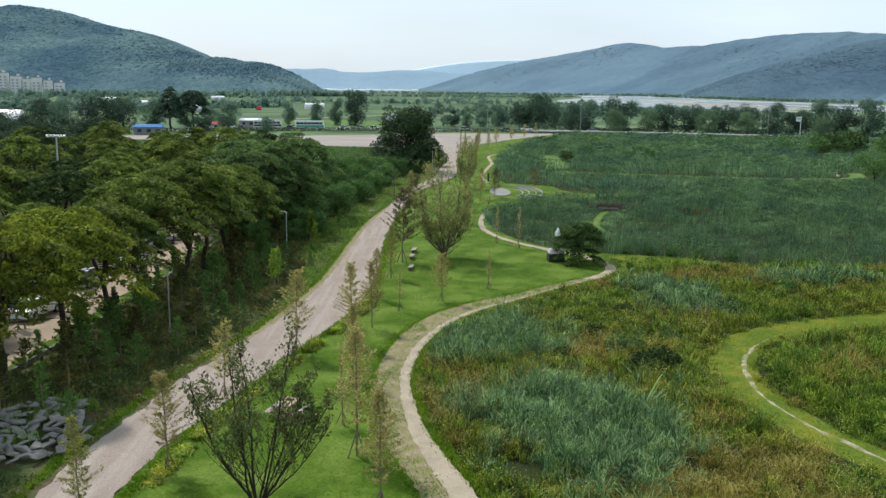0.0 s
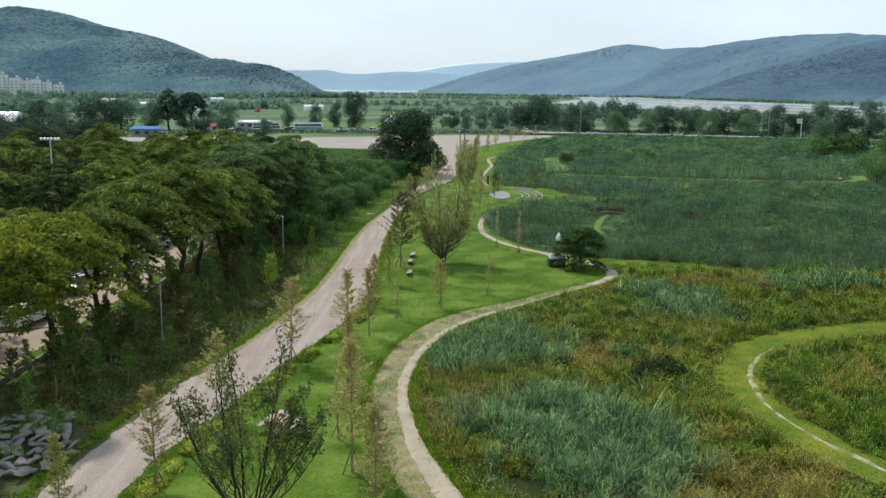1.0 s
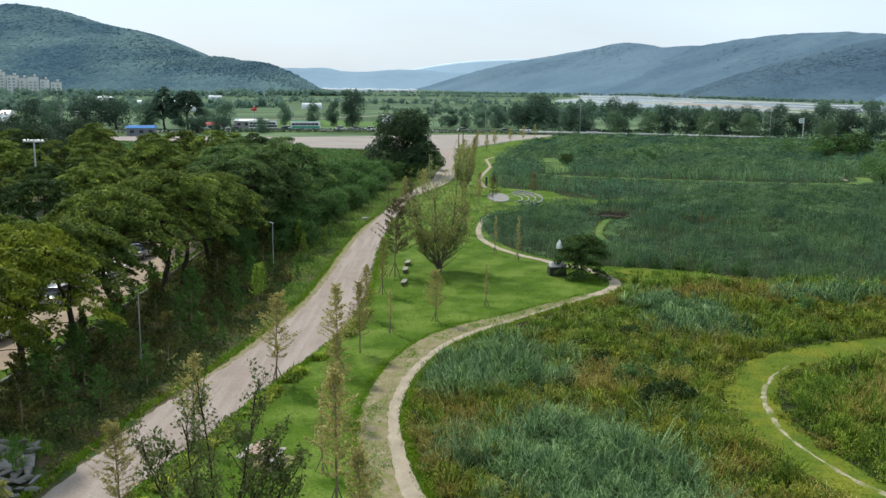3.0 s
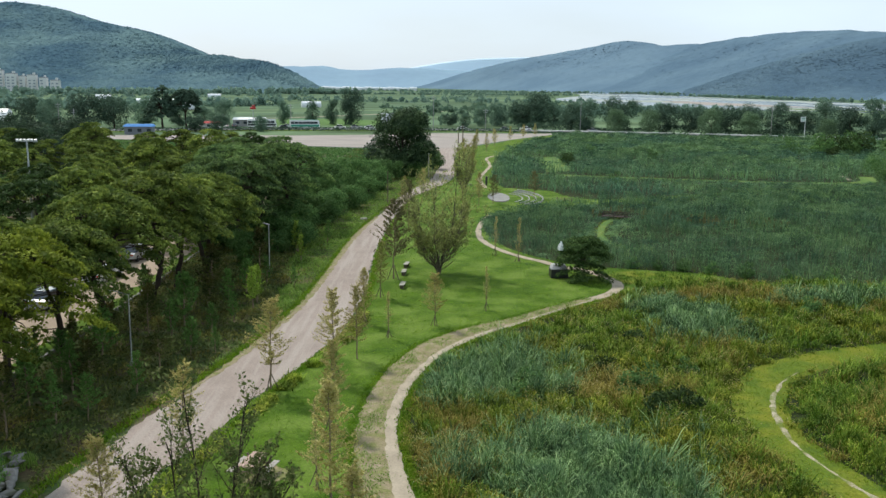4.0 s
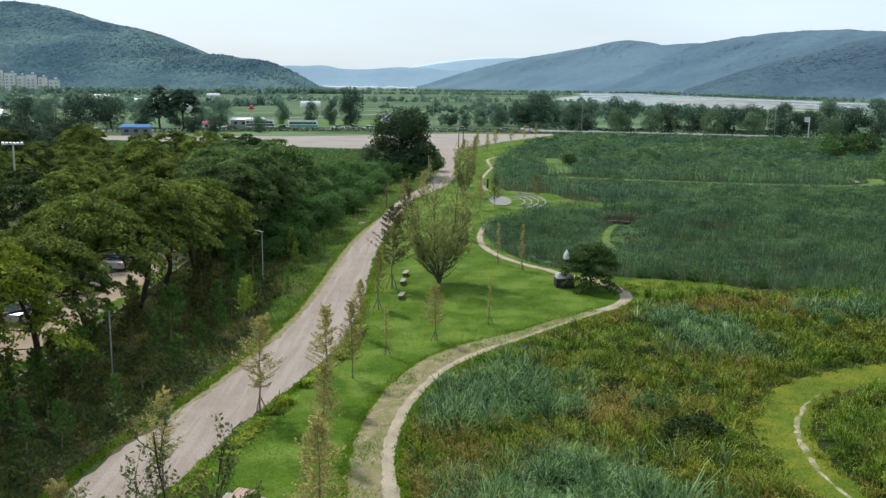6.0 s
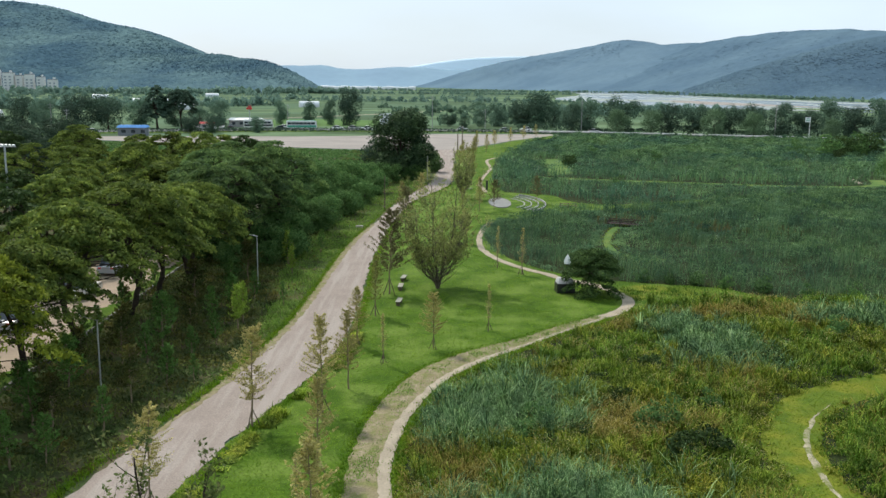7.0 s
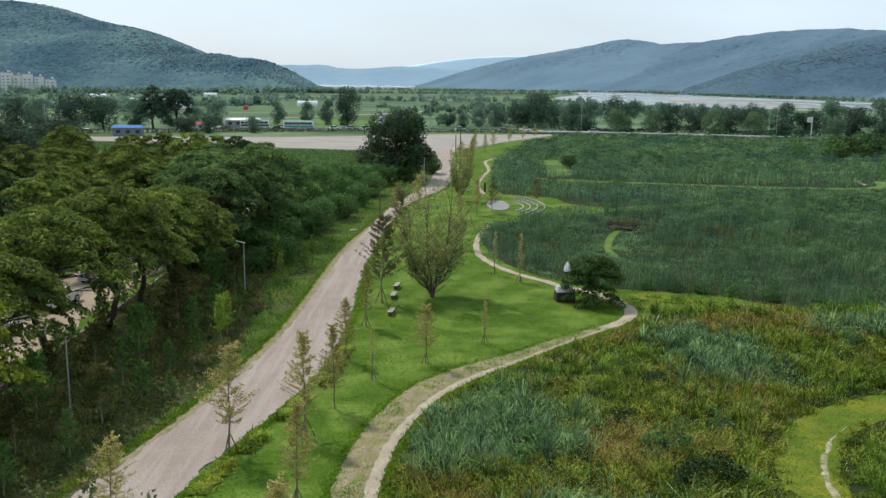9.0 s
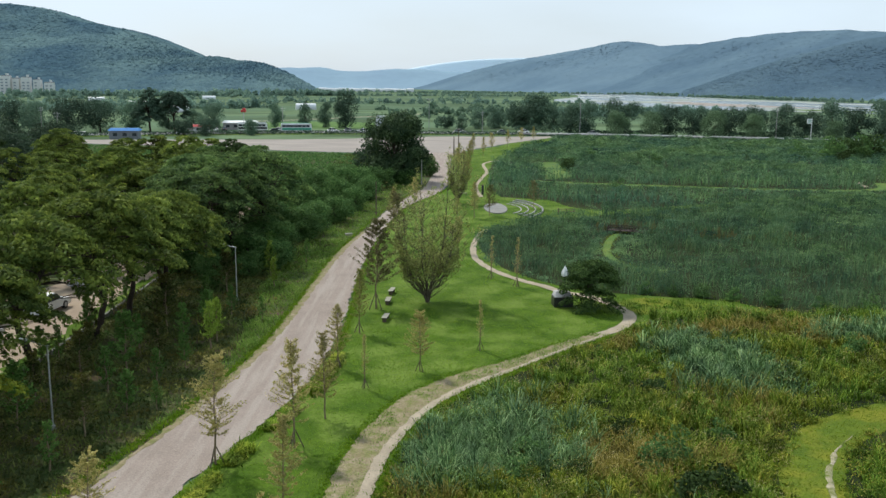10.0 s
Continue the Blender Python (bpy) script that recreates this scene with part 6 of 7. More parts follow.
rw = rw[waves(rw, 0.9, 65) > 0.25]
stuff("tuft_grass", [blades(q, RNG.uniform(0.03, 0.12, len(q)), 0.04, 0.07, 0.0), blades(rw, RNG.uniform(0.3, 0.75, len(rw)), 0.05, 0.25, -0.02)], M["bank_blade"], "sparse grass tufts in the track and between boulders", "grass")
# loose stones on road and track
pe = []
for la, lb_, n in ((ROAD_L, ROAD_R, 5200), (TRACK_OUT, TRACK_IN, 3600)):
    a, b = evenly(smooth_line(la, 0.5), 800), evenly(smooth_line(lb_, 0.5), 800)
    k = RNG.integers(0, 800, n)
    t = RNG.random(n)[:, None]
    q = a[k] * (1 - t) + b[k] * t
    pe.append(q[(q[:, 1] > 24) & (q[:, 1] < 105)])
pe = np.vstack(pe)
sz = RNG.uniform(0.01, 0.026, len(pe))
octa = np.array([(1, 0, 0), (0, 1, 0), (-1, 0, 0), (0, -1, 0), (0, 0, 0.7), (0, 0, -0.7)], dtype=float)
jv = octa[None] * sz[:, None, None] * RNG.uniform(0.6, 1.3, (len(pe), 6, 1)) + np.column_stack([pe, np.full(len(pe), 0.045)])[:, None, :]
tri = np.array([(0, 1, 4), (1, 2, 4), (2, 3, 4), (3, 0, 4), (1, 0, 5), (2, 1, 5), (3, 2, 5), (0, 3, 5)])
tagged(put("loose_stones", raw_mesh("loose_stones", jv.reshape(-1, 3), [(np.arange(len(pe))[:, None, None] * 6 + tri[None]).reshape(-1, 3)], M["gravel"])), "loose grey stones scattered on the gravel", "gravel", kind="stuff")
# rough low hedge of weeds between road and lawn
wd_line = smooth_line([(-12.44, 36.84), (-11.64, 43.22), (-10.25, 49.43), (-8.65, 56.42), (-7.06, 62.78), (-5.87, 68.5), (-5.39, 74.26)], 0.3)
q = wd_line[RNG.integers(0, len(wd_line), 13000)]
q = q + RNG.normal(0, 0.2, q.shape)
q = q[waves(q, 1.1, 72) > -0.5]
hq = 0.75 * np.clip(0.36 + 0.22 * waves(q, 1.3, 71), 0.1, 0.75) * np.where(q[:, 1] < 53, 0.7, 1.0)
stuff("weed_hedge", [blades(q, hq * RNG.uniform(0.5, 1.2, len(q)), 0.06, 0.3, -0.02)], M["sedge"], "rough olive weeds in a low line along the road", "weeds")
# undergrowth on the bank
BANK = [(-25.4, 18.88), (-17.81, 18.6), (-17.13, 37.82), (-15.96, 49), (-13.38, 61.41), (-11.25, 76.89), (-10.43, 98.51), (-9.08, 122.51), (-6.95, 144.88), (-4.72, 160.84), (-2.41, 181.6), (-1.59, 237.7), (-22.47, 246.5), (-23.91, 182.41), (-24.78, 102.25), (-24.55, 63.76)]
q = scatter(BANK, 30)
q = q[RNG.random(len(q)) < np.where(q[:, 1] < 117, 1.0, 0.5)]
stone_gap = inside([(-23.38, 47.67), (-18.6, 46.53), (-17.06, 42.3), (-17.13, 37.18), (-21.04, 37.16), (-23.48, 41.26)], q)
q = q[~stone_gap]
q = q[(waves(q, 1.7, 83) + 0.6 * waves(q, 5.0, 84) > -1.0) | (near_line(np.array(ROAD_L), q) < 1.6)]
# strip by the road that gets the brighter, sunlit blade colour
sunny = (near_line(np.array(ROAD_L), q) < np.clip((q[:, 1] - 53) / 10, 0.4, 5.4) + 0.9 * waves(q, 2.5, 87)) & (RNG.random(len(q)) < 0.88)
qs = q[sunny]
q = q[~sunny]
tall = np.clip(0.4 + 0.5 * waves(q, 2.0, 81) + 0.35 * waves(q, 0.9, 82), 0.08, 1.7)
dr = near_line(np.array(ROAD_L), q)
near_road = np.clip((dr - np.where(q[:, 1] > 93, 1.2, 0.0)) / 3.0, np.where(q[:, 1] > 93, 0.05, 0.25), 1)
c = np.column_stack([q, tall * near_road * RNG.random(len(q)) ** 0.6])
v, f = leaves(c, 0.21, 0.35, 0.6)
tagged(put("undergrowth", raw_mesh("undergrowth", v, [f], M["under_leaf"])), "dark tangled undergrowth of weeds under the trees", "undergrowth", kind="stuff")
q2 = q[RNG.random(len(q)) < 0.8]
q2 = q2 + RNG.normal(0, 0.3, q2.shape)
q2 = q2[near_line(np.array(ROAD_L), q2) > 0.5]
stuff("bank_grass", [blades(q2, RNG.uniform(0.1, 0.38, len(q2)) * np.clip((near_line(np.array(ROAD_L), q2)) / 2.5, 0.3, 1), 0.055, 0.35, -0.02)], M["under_leaf"], "long dark grass on the shaded bank", "grass")


qs = np.vstack([qs, qs, qs]) + RNG.normal(0, 0.25, (3 * len(qs), 2))
qs = qs[near_line(np.array(ROAD_L), qs) > 0.7]
hs = np.clip(0.22 + 0.16 * waves(qs, 1.6, 88), 0.08, 0.6) * RNG.uniform(0.5, 1.2, len(qs))
stuff("roadside_grass", [blades(qs, hs, 0.055, 0.9 * hs, -0.02)], M["bank_blade"], "sunlit green grass between road and thicket", "grass")


# ---- things on the lawn ----
def bench(x, y, turn, label):
    ob = empty("bench", pose(x, y, -0.03, 0, 0, turn), label, "bench", "lawn benches")
    for k in range(3):
        bm = box(bmesh.new(), 0, (k - 1) * 0.145, 0.38, 1.5, 0.13, 0.05, bevel=0.012)
        part("plank", bm, M["plank_grey"], ob)
    for sx in (-0.55, 0.55):
        bm = box(bmesh.new(), sx, 0, 0.165, 0.08, 0.32, 0.38, bevel=0.015)
        part("leg", bm, M["stake"], ob, "dark wooden trestle leg")
    return ob


for x, y, tn in ((-2.91, 83.15, 84), (-3.03, 88.6, 86), (-2.93, 92.13, 83), (4.91, 162.88, 10)):
    bench(x, y, tn, "weathered grey wooden plank bench on the lawn")


def picnic_table(x, y, turn):
    ob = empty("picnic_table", pose(x, y, -0.03, 0, 0, turn), "weathered wooden picnic table with two attached benches", "table")
    for k in range(5):
        part("tabletop_plank", box(bmesh.new(), (k - 2) * 0.155, 0, 0.74, 0.145, 1.7, 0.045, bevel=0.008), M["wood_pale"], ob)
    for sx in (-0.78, 0.78):
        for k in range(2):
            part("seat_plank", box(bmesh.new(), sx + (k - 0.5) * 0.15, 0, 0.44, 0.14, 1.7, 0.045, bevel=0.008), M["wood_grey"], ob, "pale grey seat plank")
    for sy in (-0.6, 0.6):
        part("crossbar", box(bmesh.new(), 0, sy, 0.38, 1.75, 0.05, 0.11, bevel=0.008), M["wood"], ob)
        part("top_brace", box(bmesh.new(), 0, sy, 0.68, 0.72, 0.05, 0.08, bevel=0.008), M["wood"], ob)
        for sx in (-1, 1):
            rot = Matrix.Rotation(radians(28 * sx), 4, "Y")
            part("leg", box(bmesh.new(), sx * 0.42, sy + 0.055, 0.36, 0.10, 0.05, 0.84, rot, 0.008), M["wood"], ob)
    return ob


picnic_table(-7.95, 45.0, -14)
bare = sheet("bare_soil", [(-8.5, 44.2), (-7.6, 43.8), (-6.7, 44.4), (-6.5, 45.6), (-7.4, 46.1), (-8.5, 45.7)], M["gravel_grass"], -0.008, 0.3, 0.14)
tagged(bare, "worn bare soil under the picnic table", "soil", kind="structure")

plinth = empty("plinth", pose(11.42, 88.35, -0.03, 0, 0, 4), "low black stone plinth with a pale grey sloping top", "monument")
part("body", box(bmesh.new(), 0, 0, 0.42, 1.6, 1.3, 0.84, bevel=0.03), M["black_stone"], plinth)
bm = box(bmesh.new(), 0, 0, 1.03, 1.5, 1.2, 0.38, bevel=0.0)
for vtx in bm.verts:
    if vtx.co.z > 1.0:
        vtx.co.x *= 0.8
        vtx.co.y = vtx.co.y * 0.6 + 0.15
bmesh.ops.bevel(bm, geom=list(bm.edges), offset=0.03, segments=2, affect="EDGES")
part("cap", bm, M["pale_stone"], plinth, "pale grey stone cap")

# white pointed object of unclear kind, given the shape of a closed parasol
parasol = empty("parasol", pose(11.45, 87.5, 0.12), "white pointed object built as a closed parasol beside the pine", "parasol")
part("pole", cyl(bmesh.new(), (0, 0, 0), (0, 0, 3.4), 0.018, 0.016, 8), M["dark_paint"], parasol)
bm = bmesh.new()
rings = []
for k in range(9):
    u = k / 8
    r = 0.02 + 0.23 * math.sin(math.pi * min(1, u * 0.62)) ** 1.2
    rings.append([bm.verts.new((r * (1 + 0.22 * math.cos(6 * a)) * math.cos(a), r * (1 + 0.22 * math.cos(6 * a)) * math.sin(a), 3.4 - 0.85 * u)) for a in [j * math.pi / 12 for j in range(24)]])
for a, b in zip(rings[:-1], rings[1:]):
    for j in range(24):
        bm.faces.new((a[j], b[j], b[(j + 1) % 24], a[(j + 1) % 24]))
part("canopy", bm, M["white_cloth"], parasol, "folded white cloth canopy")

# round stage and stepped stone arcs
stage = empty("stage", pose(9.38, 147.15, -0.03), "small paved stage of pale grey stone", "stage")
bm = bmesh.new()
f = bm.faces.new([bm.verts.new((1.7 * math.cos(a), 5.6 * math.sin(a), 0.0)) for a in [j * math.pi / 24 for j in range(48)]])
ex = bmesh.ops.extrude_face_region(bm, geom=[f])
bmesh.ops.translate(bm, vec=(0, 0, 0.12), verts=[g for g in ex["geom"] if isinstance(g, bmesh.types.BMVert)])
bmesh.ops.recalc_face_normals(bm, faces=bm.faces)
part("slab", bm, M["paving"], stage)
for k in range(4):
    arc = empty("stone_step", pose(9.38, 147.15, -0.03), "curved pale stone seat step set in grass", "step", "stepped seats round the stage")
    r0 = 3.7 + 1.05 * k
    lines = [[(rr * math.cos(a), 1.63 * rr * math.sin(a)) for a in np.linspace(-0.95, 1.0, 22)] for rr in (r0, r0 + 0.16)]
    bm = bmesh.new()
    top = [[bm.verts.new((x, y, 0.09 + 0.05 * k)) for x, y in ln] for ln in lines]
    low = [[bm.verts.new((x, y, 0.0)) for x, y in ln] for ln in lines]
    for j in range(21):
        bm.faces.new((top[0][j], top[1][j], top[1][j + 1], top[0][j + 1]))
        bm.faces.new((low[0][j], top[0][j], top[0][j + 1], low[0][j + 1]))
        bm.faces.new((top[1][j], low[1][j], low[1][j + 1], top[1][j + 1]))
    for j in (0, -1):
        bm.faces.new((low[0][j], low[1][j], top[1][j], top[0][j]))
    bmesh.ops.recalc_face_normals(bm, faces=bm.faces)
    part("seat", bm, M["concrete"], arc)

fence = empty("low_fence", pose(19.22, 142.61, -0.03, 0, 0, -6), "short low wooden rail fence at the reed edge", "fence")
for k in range(3):
    part("post", cyl(bmesh.new(), ((k - 1) * 1.1, 0, 0), ((k - 1) * 1.1, 0, 0.75), 0.08, 0.075, 8), M["stake"], fence)
for z in (0.35, 0.62):
    part("rail", cyl(bmesh.new(), (-1.3, 0, z), (1.3, 0, z), 0.045, 0.045, 7), M["wood"], fence)
post = empty("dark_post", pose(8.24, 164.36, -0.03), "dark wooden marker post beside the trail", "post")
part("shaft", box(bmesh.new(), 0, 0, 0.75, 0.36, 0.3, 1.5, bevel=0.03), M["dark_paint"], post)
part("cap", box(bmesh.new(), 0, 0, 1.55, 0.46, 0.4, 0.1, bevel=0.02), M["stake"], post)
walkway = empty("boardwalk", pose(0, 0, 0), "low rust-brown wooden boardwalk with a rail through the reeds", "boardwalk")
bw = evenly(smooth_line(BOARDWALK, 0.5), 19)
bd = np.gradient(bw, axis=0)
bd /= np.linalg.norm(bd, axis=1)[:, None]
shared = {}
for nm, bm in (("board", box(bmesh.new(), 0, 0, 0, 0.26, 1.5, 0.05, bevel=0.008)), ("post", box(bmesh.new(), 0, 0, 0.55, 0.11, 0.11, 1.3, bevel=0.01)), ("rail", box(bmesh.new(), 0, 0, 0, 1.62, 0.07, 0.10, bevel=0.008))):
    shared[nm] = bpy.data.meshes.new(nm)
    bm.to_mesh(shared[nm])
    bm.free()
    shared[nm].materials.append(M["wood_red"])
for k in range(len(bw)):
    (x, y), az = bw[k], math.degrees(math.atan2(bd[k, 1], bd[k, 0]))
    put("board", shared["board"], walkway, "", pose(x, y, 0.38 + R.uniform(-0.01, 0.01), 0, 0, az + R.uniform(-1.5, 1.5)))
    for side in (-0.72, 0.72):
        px, py = x - bd[k, 1] * side, y + bd[k, 0] * side
        if k % 6 == 0:
            put("post", shared["post"], walkway, "", pose(px, py, -0.35, 0, 0, az))
        if k % 6 == 3:
            put("rail", shared["rail"], walkway, "", pose(px, py, 0.8, 0, 0, az))
            put("rail", shared["rail"], walkway, "", pose(px, py, 0.55, 0, 0, az))


# ---- bank: stones, kerb, lamps ----
def rock(seed, sx, sy, sz):
    """An angular split stone: the hull of a few random points, edges slightly worn."""
    g = random.Random(seed)
    bm = bmesh.new()
    for k in range(13):
        d = Vector((g.gauss(0, 1), g.gauss(0, 1), g.gauss(0, 1))).normalized() * g.uniform(0.42, 0.55)
        bm.verts.new((d.x * sx, d.y * sy, max(-0.3, min(0.3, d.z)) * sz))
    bmesh.ops.convex_hull(bm, input=list(bm.verts))
    bmesh.ops.delete(bm, geom=[v for v in bm.verts if not v.link_faces], context="VERTS")
    bmesh.ops.bevel(bm, geom=list(bm.edges), offset=0.02, segments=1, affect="EDGES")
    me = bpy.data.meshes.new("rock")
    bm.to_mesh(me)
    bm.free()
    me.materials.append(M["stone"])
    return me


slab = empty("stone_slab", pose(-9.8, 122.3, -0.02, 0, 0, 12), "pale flat stone slab in the grass beside the road", "stone")
part("slab", box(bmesh.new(), 0, 0, 0.12, 0.9, 0.5, 0.26, bevel=0.05), M["plank_grey"], slab)
ROCKS = [rock(k * 3.1 + 1, R.uniform(0.9, 1.5), R.uniform(0.6, 0.9), R.uniform(0.4, 0.6)) for k in range(6)]
pile = empty("rock_pile", pose(-19.76, 42.09, -0.05), "heap of grey boulders set in the bank beside the road", "rocks")
rk = 0
for iy in range(13):
    for ix in range(9):
        x, y = -2.4 + ix * 0.58 + R.uniform(-0.16, 0.16) + 0.25 * (iy % 2), -3.8 + iy * 0.63 + R.uniform(-0.14, 0.14)
        if (x / 2.6) ** 2 + (y / 3.9) ** 2 > 1.1 or x + 0.38 * y > 2.4:
            continue
        s = R.uniform(0.62, 1.15)
        put("rock", ROCKS[rk % 6], pile, "", pose(x, y, 0.16 + 0.2 * (2.4 - x) / 2.4 + R.uniform(-0.06, 0.1), R.uniform(-16, 16), 10 + R.uniform(-14, 14), R.random() * 360) @ Matrix.Diagonal((s, s, s, 1)))
        rk += 1
kerb = empty("kerb", pose(0, 0, 0), "low grey stone kerb between bank and sandy track", "kerb", kind="structure")
kb = bmesh.new()
box(kb, 0, 0, 0.12, 0.22, 0.98, 0.32, bevel=0.025)
kme = bpy.data.meshes.new("kerbstone")
kb.to_mesh(kme)
kb.free()
kme.materials.append(M["stone"])
kl = evenly(smooth_line([(-26.52, 38.17), (-25.53, 50.96), (-24.75, 63.76), (-24.56, 76.59), (-24.68, 95.84), (-24.94, 111.88)], 0.5), 75)
for a, b in zip(kl[:-1], kl[1:]):
    put("kerbstone", kme, kerb, "", pose((a[0] + b[0]) / 2, (a[1] + b[1]) / 2, R.uniform(-0.02, 0.02), 0, 0, math.degrees(math.atan2(-(b[0] - a[0]), b[1] - a[1]))))
grass_strip = sheet("kerb_grass", [(-26.02, 38.15), (-25.34, 50.96), (-24.76, 76.59), (-24.88, 102.26), (-25.98, 102.3), (-26.16, 76.65), (-26.63, 51), (-27.52, 38.21)], M["lawn_soil"], 0.002, 0.7, 0.22)
tagged(grass_strip, "narrow strip of grass beside the kerb", "grass", kind="structure")


def lamp_post(x, y, turn, h=4.6, arm=1.2):
    ob = empty("street_lamp", pose(x, y, -0.03, 0, 0, turn), "plain grey steel lamp post with a straight arm", "street lamp", "lamp posts on the bank")
    part("pole", cyl(bmesh.new(), (0, 0, 0), (0, 0, h), 0.05, 0.04, 10), M["steel"], ob)
    part("base", cyl(bmesh.new(), (0, 0, 0), (0, 0, 0.25), 0.14, 0.12, 10), M["concrete"], ob)
    part("arm", cyl(bmesh.new(), (0.1, 0, h - 0.05), (-arm, 0, h + 0.18), 0.045, 0.04, 8), M["steel"], ob)
    part("lamp_head", box(bmesh.new(), -arm - 0.2, 0, h + 0.2, 0.62, 0.2, 0.1, Matrix.Rotation(radians(6), 4, "Y"), 0.03), M["white_paint"], ob)
    return ob


lamp_post(-18.89, 60.66, -12)
lamp_post(-15.68, 88.92, -10, 4.6, 1.1)

mast = empty("floodlight_mast", pose(-46.51, 107.88, -0.03, 0, 0, 4), "tall grey mast with a bar of floodlights above the trees", "floodlight")
part("pole", cyl(bmesh.new(), (0, 0, 0), (0, 0, 10.8), 0.16, 0.09, 10), M["steel"], mast)
part("crossbar", box(bmesh.new(), 0, 0, 10.7, 2.4, 0.1, 0.1, bevel=0.01), M["steel"], mast)
for k in range(6):
    part("floodlight", box(bmesh.new(), -1.0 + 0.4 * k, -0.12, 10.85, 0.26, 0.2, 0.22, Matrix.Rotation(radians(20), 4, "X"), 0.03), M["white_paint"], mast, "pale floodlight head")


def pole(name, x, y, h, label, arms=(), mat="concrete", r=0.14):
    ob = empty(name, pose(x, y, -0.03, 0, 0, R.uniform(-8, 8)), label, "utility pole", "poles")
    part("shaft", cyl(bmesh.new(), (0, 0, 0), (0, 0, h), r, r * 0.7, 8), M[mat], ob)
    for z, ln in arms:
        part("crossarm", box(bmesh.new(), 0, 0, z, ln, 0.1, 0.1, bevel=0.01), M["steel"], ob)
    return ob


pole("utility_pole", -7.65, 138.49, 4.8, "dark slim pole beside the gravel road", (), "stake", 0.08)
pole("utility_pole", 4.52, 245.49, 5.0, "dark pole at the end of the gravel road", (), "stake", 0.16)
pole("utility_pole", 5.79, 250.25, 7.0, "dark pole at the end of the gravel road", (), "stake", 0.16)
pole("utility_pole", -2.26, 178.38, 4.5, "grey pole beside the large dark tree", (), "concrete", 0.1)
for x, y, h in ((-3.64, 371, 13), (54.2, 359, 12), (122.97, 342, 11), (179.65, 319, 11), (-60.72, 367, 9), (-128.59, 308, 10), (-125.52, 313, 8), (-153.73, 299.56, 12), (-165.77, 296.81, 10), (17.31, 367, 8)):
    pole("utility_pole", x, y, h, "grey concrete utility pole along the highway", ((h - 0.6, 2.0), (h - 1.4, 1.6)))
signpost = empty("road_sign", pose(126.65, 320, -0.03), "white road sign on a tall steel post", "sign")
part("post", cyl(bmesh.new(), (0, 0, 0), (0, 0, 8.0), 0.12, 0.1, 8), M["white_paint"], signpost)
part("board", box(bmesh.new(), -0.8, -0.1, 7.0, 1.8, 0.08, 1.6, bevel=0.02), M["white_paint"], signpost)
for z in (7.35, 6.8):
    part("bar", box(bmesh.new(), -0.8, -0.16, z, 1.3, 0.02, 0.22), M["green_paint"], signpost, "plain green bar")
bill = empty("billboard", pose(-20.87, 355, 0.2, 0, 0, 6), "large pale blue-white information board", "sign")
part("board", box(bmesh.new(), 0, 0, 4.0, 5.4, 0.2, 4.2, bevel=0.03), M["film"], bill)
for z, w in ((5.2, 4.4), (4.3, 3.6), (3.4, 4.2)):
    part("bar", box(bmesh.new(), 0, -0.12, z, w, 0.03, 0.35), M["far_window"], bill, "plain grey-blue bar")
for sx in (-2, 2):
    part("post", cyl(bmesh.new(), (sx, 0.15, 0), (sx, 0.15, 4), 0.12, 0.12, 8), M["steel"], bill)

# guard rail along the highway's near side
rail_line = ribbon(HIGHWAY, -14.4)[0] if ribbon(HIGHWAY, -14.4)[0][:, 1].mean() < ribbon(HIGHWAY, 14.4)[0][:, 1].mean() else ribbon(HIGHWAY, 14.4)[0]
rail_line = rail_line[(rail_line[:, 0] > 36) & (rail_line[:, 0] < 260)]
guard = empty("guard_rail", pose(0, 0, 0), "long white steel guard rail along the highway", "guard rail")
rp = evenly(rail_line, 60)
gpme = bpy.data.meshes.new("rail_post")
gb = cyl(bmesh.new(), (0, 0, 0.0), (0, 0, 1.15), 0.09, 0.09, 6)
gb.to_mesh(gpme)
gb.free()
gpme.materials.append(M["white_paint"])
for x, y in rp:
    put("rail_post", gpme, guard, "", pose(x, y, 0.05))
tw = Twigs()
tw.tube(np.column_stack([rp, np.full(len(rp), 1.0)]), np.full(len(rp), 0.11), 6)
put("rail", tw.mesh("rail", M["white_paint"]), guard)


# ---- vehicles ----
def loft(sections):
    """A closed body from side-profile sections across the width: list of (y, [(x, z), ...])."""
    bm = bmesh.new()
    rows = [[bm.verts.new((x, y, z)) for x, z in prof] for y, prof in sections]
    for a, b in zip(rows[:-1], rows[1:]):
        for j in range(len(a)):
            bm.faces.new((a[j], a[(j + 1) % len(a)], b[(j + 1) % len(a)], b[j]))
    bm.faces.new(rows[0][::-1])
    bm.faces.new(rows[-1])
    bmesh.ops.recalc_face_normals(bm, faces=bm.faces)
    return bm


def wheel(parent, x, y, r=0.32):
    t = part("wheel", cyl(bmesh.new(), (x, y - 0.11, r), (x, y + 0.11, r), r, r, 16), M["tyre"], parent)
    s = 1 if y > 0 else -1
    part("rim", cyl(bmesh.new(), (x, y + s * 0.115, r), (x, y + s * 0.13, r), r * 0.6, r * 0.55, 12), M["steel"], t)


